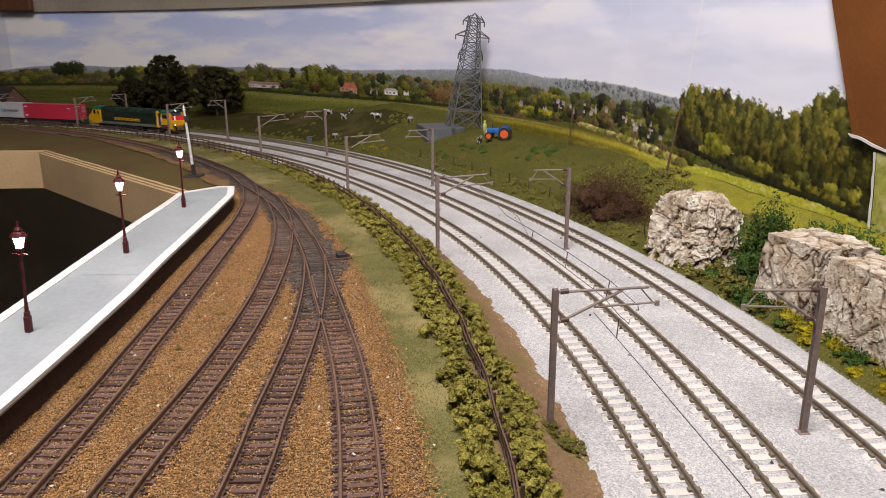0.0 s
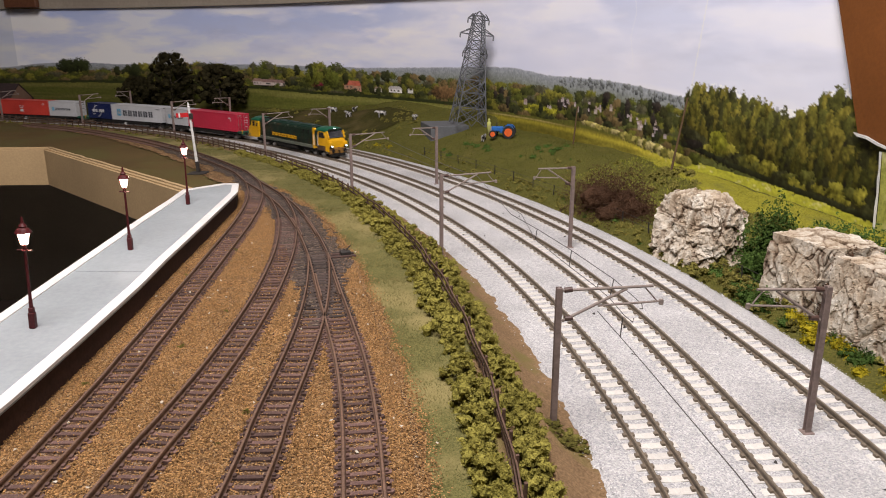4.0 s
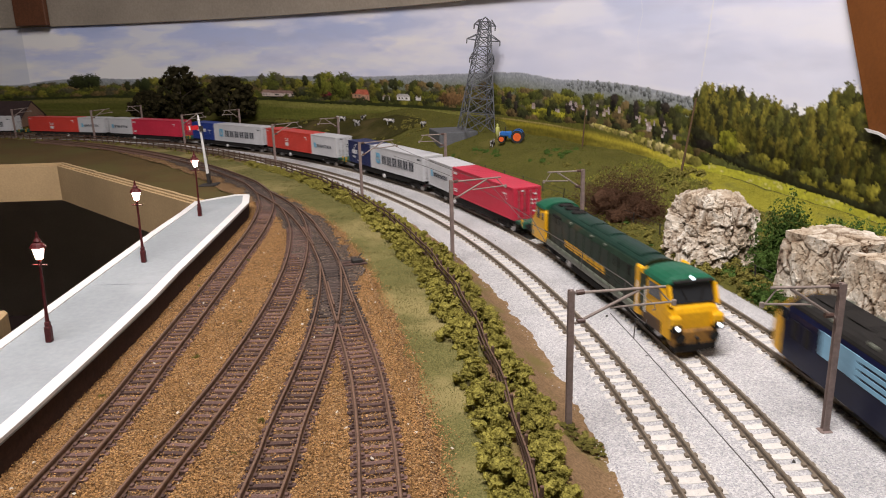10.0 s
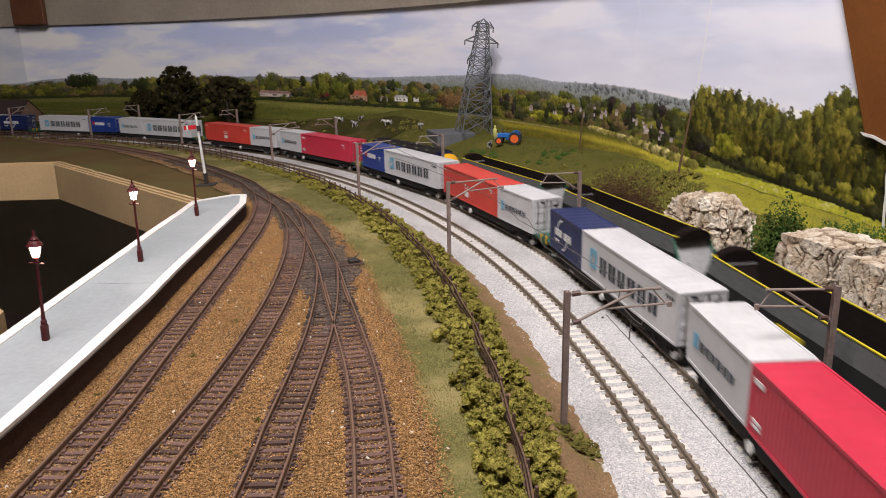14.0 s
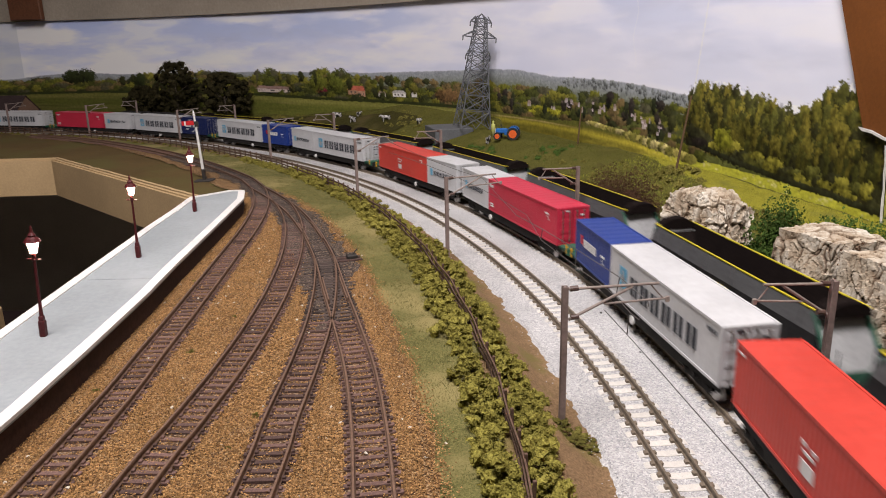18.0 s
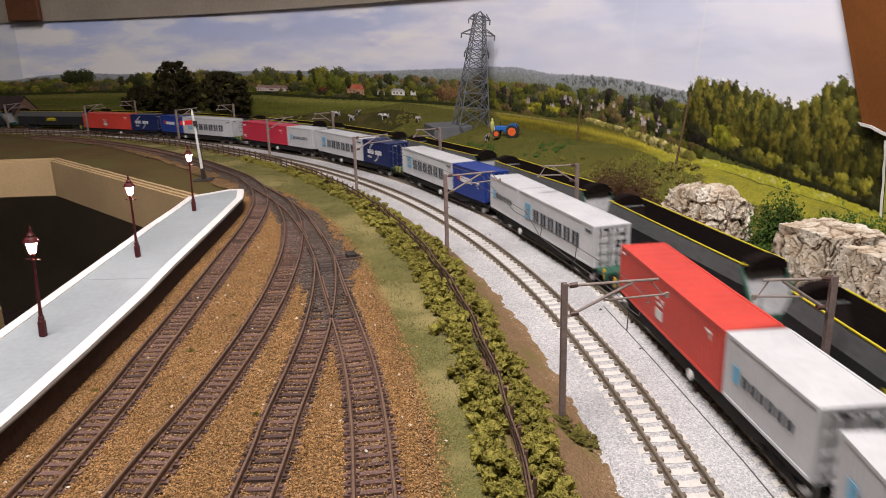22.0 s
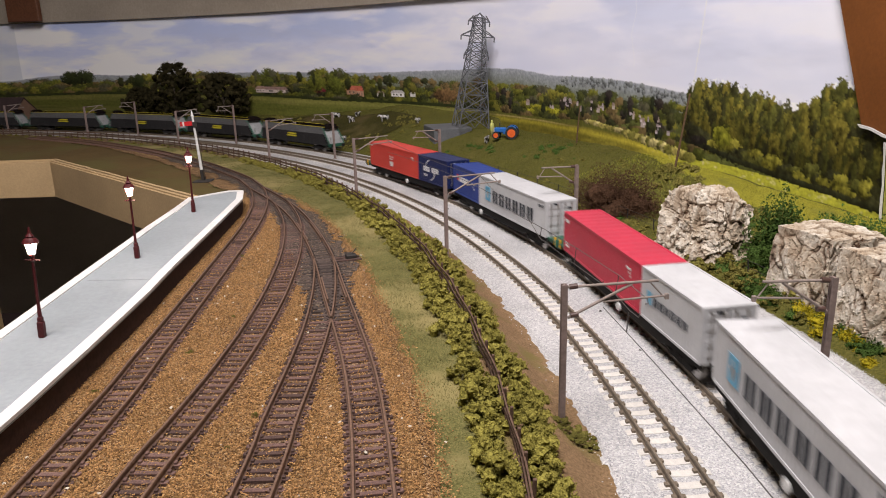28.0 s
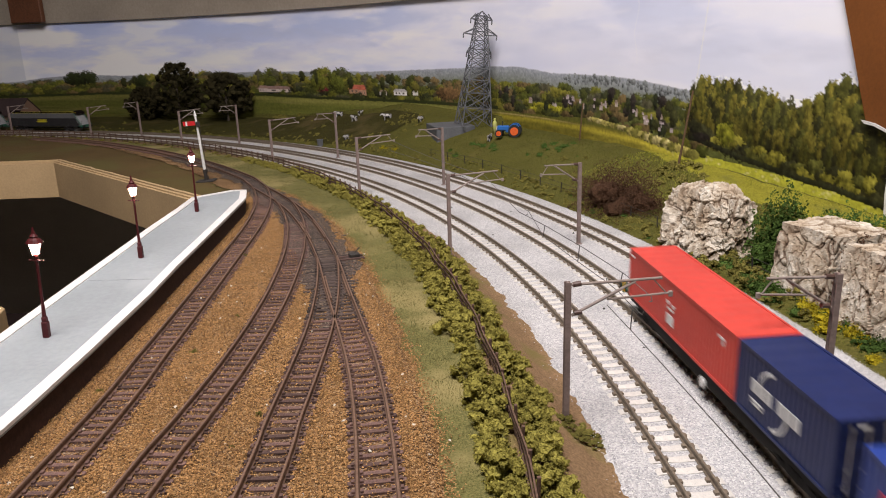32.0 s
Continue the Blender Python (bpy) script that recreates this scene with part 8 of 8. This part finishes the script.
def pylon():
    x, y = polar(1.935, 35.75)
    z = hill(1.935, 35.75)
    o = thing("pylon", "grey lattice electricity pylon standing on a plinth", "pylon", at=pose(x, y, z + 0.004, 0, 6.0, 14))
    H = 0.186

    def half(t):
        return 0.027 * (1 - t) + 0.0072 * t if t < 0.62 else 0.01475 - (t - 0.62) * 0.018

    levels = [0, 0.16, 0.30, 0.42, 0.53, 0.62, 0.70, 0.78, 0.86, 0.93, 1.0]
    corners = [(-1, -1), (1, -1), (1, 1), (-1, 1)]
    for a, b in corners:
        s = Shape()
        n = 5
        tube = [(a * half(t) + 0.00105 * math.cos(2 * math.pi * k / n), b * half(t) + 0.00105 * math.sin(2 * math.pi * k / n), t * H) for t in levels for k in range(n)]
        s.add(tube, [(i * n + k, i * n + (k + 1) % n, (i + 1) * n + (k + 1) % n, (i + 1) * n + k) for i in range(len(levels) - 1) for k in range(n)])
        part("leg", s, M_PYLON, o)
    for i, (t0, t1) in enumerate(zip(levels, levels[1:])):
        for k in range(4):
            (a, b), (c, d) = corners[k], corners[(k + 1) % 4]
            h0, h1 = half(t0), half(t1)
            s = Shape().rod((a * h0, b * h0, t0 * H), (c * h1, d * h1, t1 * H), 0.00075, n=5)
            s.rod((c * h0, d * h0, t0 * H), (a * h1, b * h1, t1 * H), 0.00075, n=5)
            s.rod((a * h1, b * h1, t1 * H), (c * h1, d * h1, t1 * H), 0.0007, n=5)
            if i < 3:
                m0 = ((a + c) / 2 * h0, (b + d) / 2 * h0, t0 * H)
                s.rod(m0, (a * h1, b * h1, t1 * H), 0.0006, n=5).rod(m0, (c * h1, d * h1, t1 * H), 0.0006, n=5)
            part("brace", s, M_PYLON, o)
    for t, reach in ((0.965, 0.019), (0.83, 0.030), (0.66, 0.022)):
        for sx in (-1, 1):
            h = half(t)
            s = Shape()
            for sy in (-1, 1):
                s.rod((sx * h, sy * h, t * H), (sx * reach, 0, t * H + 0.001), 0.0009, n=5)
                s.rod((sx * h, sy * h, t * H + 0.010), (sx * reach, 0, t * H + 0.001), 0.0009, n=5)
            s.rod((sx * reach, 0, t * H + 0.001), (sx * reach, 0, t * H - 0.007), 0.0011, n=6)
            part("cross_arm", s, M_PYLON, o)
    part("peak", Shape().rod((-0.006, 0, H), (0, 0, H + 0.008), 0.0009, n=5).rod((0.006, 0, H), (0, 0, H + 0.008), 0.0009, n=5).rod((-0.013, 0, H - 0.002), (0, 0, H + 0.008), 0.0007, n=5).rod((0.013, 0, H - 0.002), (0, 0, H + 0.008), 0.0007, n=5), M_PYLON, o)
    return o


pylon()
xp, yp = polar(1.915, 37.0)
zp = hill(1.915, 37.0)
tagged(part("plinth", Shape().box(0, 0, -0.004, 0.070, 0.086, 0.030, bevel=0.001), M_PLINTH, at=pose(xp, yp, zp, 0, 0, 14)), "slate grey rectangular plinth block under the pylon", "plinth")

# ---- tractor, figurine, cattle ----
M_TRACTOR = material("bright_blue_tractor_paint", (0.03, 0.15, 0.46), (0.025, 0.12, 0.38), rough=0.4, fine=300, coarse=40, bump=0.05)
M_ORANGE = material("orange_wheel_paint", (0.75, 0.14, 0.03), (0.65, 0.11, 0.025), rough=0.45, fine=300, coarse=40, bump=0.05)
M_TYRE = material("black_tyre_rubber", (0.03, 0.03, 0.03), rough=0.8, fine=300, coarse=40, bump=0.2)
M_HIDE = material("black_and_white_hide", (0.62, 0.60, 0.58), (0.56, 0.54, 0.52), rough=0.7, fine=200, coarse=260, bump=0.05, patch=(0.025, 0.023, 0.023), patch_at=0.40)
M_FIGURE = material("yellow_vest_paint", (0.55, 0.60, 0.10), (0.45, 0.42, 0.22), rough=0.6, fine=200, coarse=120, bump=0.05)


def tractor():
    x, y = polar(1.924, 32.3)
    o = thing("tractor", "bright blue vintage tractor with orange wheels on the grass", "tractor", at=pose(x, y, hill(1.924, 32.3) - 0.0005, 0, 0, 168))
    part("bonnet", Shape().box(0.009, 0, 0.0140, 0.020, 0.0085, 0.0085, bevel=0.0018), M_TRACTOR, o)
    part("gearbox", Shape().box(-0.004, 0, 0.0105, 0.018, 0.008, 0.0070, bevel=0.001), M_TRACTOR, o)
    part("grille", Shape().box(0.0195, 0, 0.0135, 0.0012, 0.0075, 0.0078, bevel=0.0004), M_MARK_WHITE, o)
    part("exhaust", Shape().rod((0.010, 0.002, 0.018), (0.010, 0.002, 0.026), 0.0007, n=6), M_IRON, o)
    part("seat", Shape().box(-0.011, 0, 0.0165, 0.006, 0.0065, 0.0015, bevel=0.0005).box(-0.0138, 0, 0.0185, 0.0012, 0.0065, 0.0045, bevel=0.0004), M_TRACTOR, o)
    part("steering_wheel", Shape().rod((-0.004, 0, 0.0185), (-0.0045, 0, 0.0192), 0.0026, n=12).rod((-0.002, 0, 0.014), (-0.0045, 0, 0.019), 0.0004, n=5), M_TYRE, o)
    for sy in (-1, 1):
        part("mudguard", Shape().prism([(-0.0185, 0.016), (-0.0165, 0.0195), (-0.012, 0.0215), (-0.006, 0.0210), (-0.003, 0.0180), (-0.0035, 0.0175), (-0.0065, 0.0200), (-0.012, 0.0205), (-0.016, 0.0185), (-0.0178, 0.0158)], sy * 0.0090 - 0.002, sy * 0.0090 + 0.002), M_TRACTOR, o)
        for wx, r, w in ((-0.0105, 0.0100, 0.0050), (0.0155, 0.0062, 0.0032)):
            wy = sy * (0.0105 if wx < 0 else 0.0090)
            t = part("wheel", Shape().rod((wx, wy - w / 2, r), (wx, wy + w / 2, r), r, n=24), M_TYRE, o)
            part("rim", Shape().rod((wx, wy - w / 2 - 0.0003, r), (wx, wy + w / 2 + 0.0003, r), r * 0.66, n=20), M_ORANGE, t, "orange wheel rim")
            part("hub", Shape().rod((wx, wy - w / 2 - 0.0008, r), (wx, wy + w / 2 + 0.0008, r), r * 0.2, n=10), M_ORANGE, t)
    return o


tractor()
x, y = polar(1.930, 33.7)
tagged(part("figurine", Shape().lathe(0, 0, [(0.0022, 0), (0.0026, 0.008), (0.0034, 0.010), (0.0036, 0.018), (0.0030, 0.0205), (0.0012, 0.0215), (0.0017, 0.0228), (0.0019, 0.0245), (0.0012, 0.0262)], 10), M_FIGURE, at=pose(x, y, hill(1.930, 33.7) - 0.0005), rounded=True), "tiny plain painted figurine standing behind the tractor", "figurine")


def cow(deg, r, turn, size=1.0):
    o = thing("cow", "black and white model cow standing on the bank", "cow", "cattle on the bank", at=pose(*polar(r, deg), hill(r, deg) - 0.0004, 0, 0, turn) @ Matrix.Scale(size, 4))
    s = Shape()
    oval = [(math.cos(2 * math.pi * k / 10), math.sin(2 * math.pi * k / 10)) for k in range(10)]
    loft(s, [(xx, [(a * w, zc + b * h) for a, b in oval]) for xx, w, h, zc in ((-0.0110, 0.0012, 0.0020, 0.0125), (-0.0100, 0.0034, 0.0042, 0.0115), (-0.004, 0.0042, 0.0048, 0.0108), (0.004, 0.0038, 0.0046, 0.0112), (0.0085, 0.0030, 0.0042, 0.0122), (0.0110, 0.0014, 0.0022, 0.0132))])
    part("body", s, M_HIDE, o, rounded=True)
    s = Shape()
    loft(s, [(xx, [(a * w, zc + b * h) for a, b in oval]) for xx, w, h, zc in ((0.0090, 0.0018, 0.0024, 0.0138), (0.0125, 0.0017, 0.0021, 0.0152), (0.0150, 0.0016, 0.0018, 0.0148), (0.0178, 0.0010, 0.0011, 0.0128))])
    part("head", s, M_HIDE, o, rounded=True)
    for lx in (-0.0078, 0.0070):
        for ly in (-0.0022, 0.0022):
            part("leg", Shape().rod((lx, ly, 0), (lx, ly, 0.009), 0.0008, 0.0013, 7), M_HIDE, o)
    part("tail", Shape().rod((-0.0108, 0, 0.0135), (-0.0118, 0, 0.006), 0.0004, 0.0005, 5), M_HIDE, o)
    return o


for deg, r, turn, size in ((48.6, 1.940, 160, 0.95), (46.0, 1.910, 130, 1.0), (47.0, 1.955, 60, 0.8), (43.1, 1.920, 200, 0.95), (40.2, 1.928, 250, 1.0), (43.6, 1.828, 250, 0.9), (33.0, 1.902, 70, 0.85)):
    cow(deg, r, turn, size * 0.85)

# ---- telegraph pole, signal, engine shed, lineside odds ----
M_POLE = material("weathered_pole_wood", (0.14, 0.085, 0.045), (0.09, 0.055, 0.03), rough=0.8, fine=500, coarse=70, bump=0.4)
x, y = polar(1.978, 22.6)
tagged(part("telegraph_pole", Shape().rod((0, 0, -0.004), (0, 0, 0.096), 0.0017, 0.0011, 8), M_POLE, at=pose(x, y, hill(1.978, 22.6), 0, 8.0, 0)), "leaning brown wooden telegraph pole by the backdrop", "pole")
x, y = polar(1.985, 29.2)
tagged(part("telegraph_pole", Shape().rod((0, 0, -0.004), (0, 0, 0.058), 0.0013, 0.0009, 8), M_POLE, at=pose(x, y, hill(1.985, 29.2), 0, 4.0, 0)), "thin brown wooden pole by the backdrop", "pole")

M_SIGNAL_WHITE = material("white_signal_paint", (0.80, 0.80, 0.78), rough=0.5, fine=300, coarse=40, bump=0.1)
M_SIGNAL_RED = material("red_signal_enamel", (0.62, 0.03, 0.035), rough=0.4, fine=300, coarse=40, bump=0.05)


def signal():
    o = thing("semaphore_signal", "white semaphore signal with red arm on a black base", "signal", at=pose(-0.343, 1.005, YARD - 0.006, 0, -3.2, 0))
    part("base", Shape().box(0, 0, 0.0015, 0.026, 0.018, 0.003, bevel=0.0008), M_IRON, o)
    part("lower_post", Shape().box(0, 0, 0.010, 0.0042, 0.0042, 0.016, bevel=0.0006), M_IRON, o)
    part("post", Shape().rod((0, 0, 0.017), (0, 0, 0.090), 0.0021, 0.0014, 8), M_SIGNAL_WHITE, o)
    part("finial", Shape().lathe(0, 0, [(0.0018, 0.090), (0.0022, 0.0915), (0.0012, 0.093), (0.0015, 0.0945), (0.0003, 0.0985)], 8), M_SIGNAL_WHITE, o)
    arm = part("arm", Shape().box(-0.0095, -0.0022, 0.0815, 0.0165, 0.0008, 0.0058), M_SIGNAL_RED, o, "red semaphore arm")
    part("stripe", Shape().box(-0.0130, -0.0027, 0.0815, 0.0022, 0.0004, 0.0058), M_SIGNAL_WHITE, arm, "white stripe")
    part("spectacle", Shape().box(0.0022, -0.0022, 0.0795, 0.0055, 0.0012, 0.0075, bevel=0.0004), M_IRON, arm)
    part("ladder", Shape().rod((-0.001, 0.004, 0.003), (-0.0002, 0.0028, 0.080), 0.0004, n=5).rod((0.002, 0.004, 0.003), (0.0022, 0.0028, 0.080), 0.0004, n=5), M_IRON, o)
    return o


signal()

SHED = (1.92, 79.6)
M_BRICK = material("brown_brick_card", (0.22, 0.135, 0.095), (0.16, 0.095, 0.065), rough=0.85, fine=420, coarse=60, bump=0.5)
M_SLATE = material("dark_slate_roof", (0.055, 0.035, 0.035), (0.035, 0.022, 0.022), rough=0.75, fine=420, coarse=50, bump=0.4)
x, y = polar(*SHED)
shed = thing("engine_shed", "brick engine shed with a dark pitched roof", "building", at=pose(x, y, hill(*SHED) - 0.002, 0, 0, SHED[1]))
part("wall", Shape().prism([(-0.044, 0), (0.044, 0), (0.044, 0.027), (0, 0.064), (-0.044, 0.027)], 0.0, 0.130), M_BRICK, shed)
for sx in (-1, 1):
    part("roof", Shape().add([(sx * 0.050, -0.002, 0.0245), (sx * 0.050, 0.134, 0.0245), (0, 0.134, 0.0680), (0, -0.002, 0.0680), (sx * 0.050, -0.002, 0.0220), (sx * 0.050, 0.134, 0.0220), (0, 0.134, 0.0650), (0, -0.002, 0.0650)], [(0, 1, 2, 3), (4, 7, 6, 5), (0, 4, 5, 1), (3, 2, 6, 7), (0, 3, 7, 4), (1, 5, 6, 2)]), M_SLATE, shed)
x, y = polar(1.800, 45.2)
tagged(part("lineside_cabinet", Shape().box(0, 0, 0.007, 0.010, 0.007, 0.014, bevel=0.0008).box(0, 0, 0.0143, 0.011, 0.008, 0.001), M_PLINTH, at=pose(x, y, hill(1.800, 45.2) - 0.001, 0, 0, 45)), "grey lineside equipment cabinet by the bank", "cabinet")
for k in range(7):
    yy = (0.30, 0.33, 0.41, 0.47, 0.36, 0.62, 0.55)[k]
    xx = (-0.105, -0.100, -0.16, -0.15, -0.195, -0.185, -0.205)[k]
    ob = tagged(new("moss_tuft", SCRUB[k % 5]), "tiny olive moss tuft on the brown ballast", "moss", "moss tufts in the yard")
    ob.matrix_world = pose(xx, yy, YARD - 0.0050, 0, 0, 50 * k) @ Matrix.Scale(0.17 + 0.03 * (k % 3), 4)
# point motor beside the yard turnout
pm = thing("point_motor", "dark timbered point lever box beside the turnout", "point lever", at=pose(-0.088, 0.598, YARD - 0.004, 0, 0, 20))
part("timber", Shape().box(0, 0, 0.0008, 0.022, 0.0034, 0.0018, bevel=0.0003), M_WOOD_SLEEPER, pm)
part("timber", Shape().box(0, 0.008, 0.0008, 0.022, 0.0034, 0.0018, bevel=0.0003), M_WOOD_SLEEPER, pm)
part("box", Shape().box(0.003, 0.004, 0.0030, 0.009, 0.0075, 0.0034, bevel=0.0006), M_IRON, pm)
part("lever", Shape().rod((0.003, 0.004, 0.004), (0.008, 0.006, 0.0085), 0.0005, n=6), M_IRON, pm)

motions()
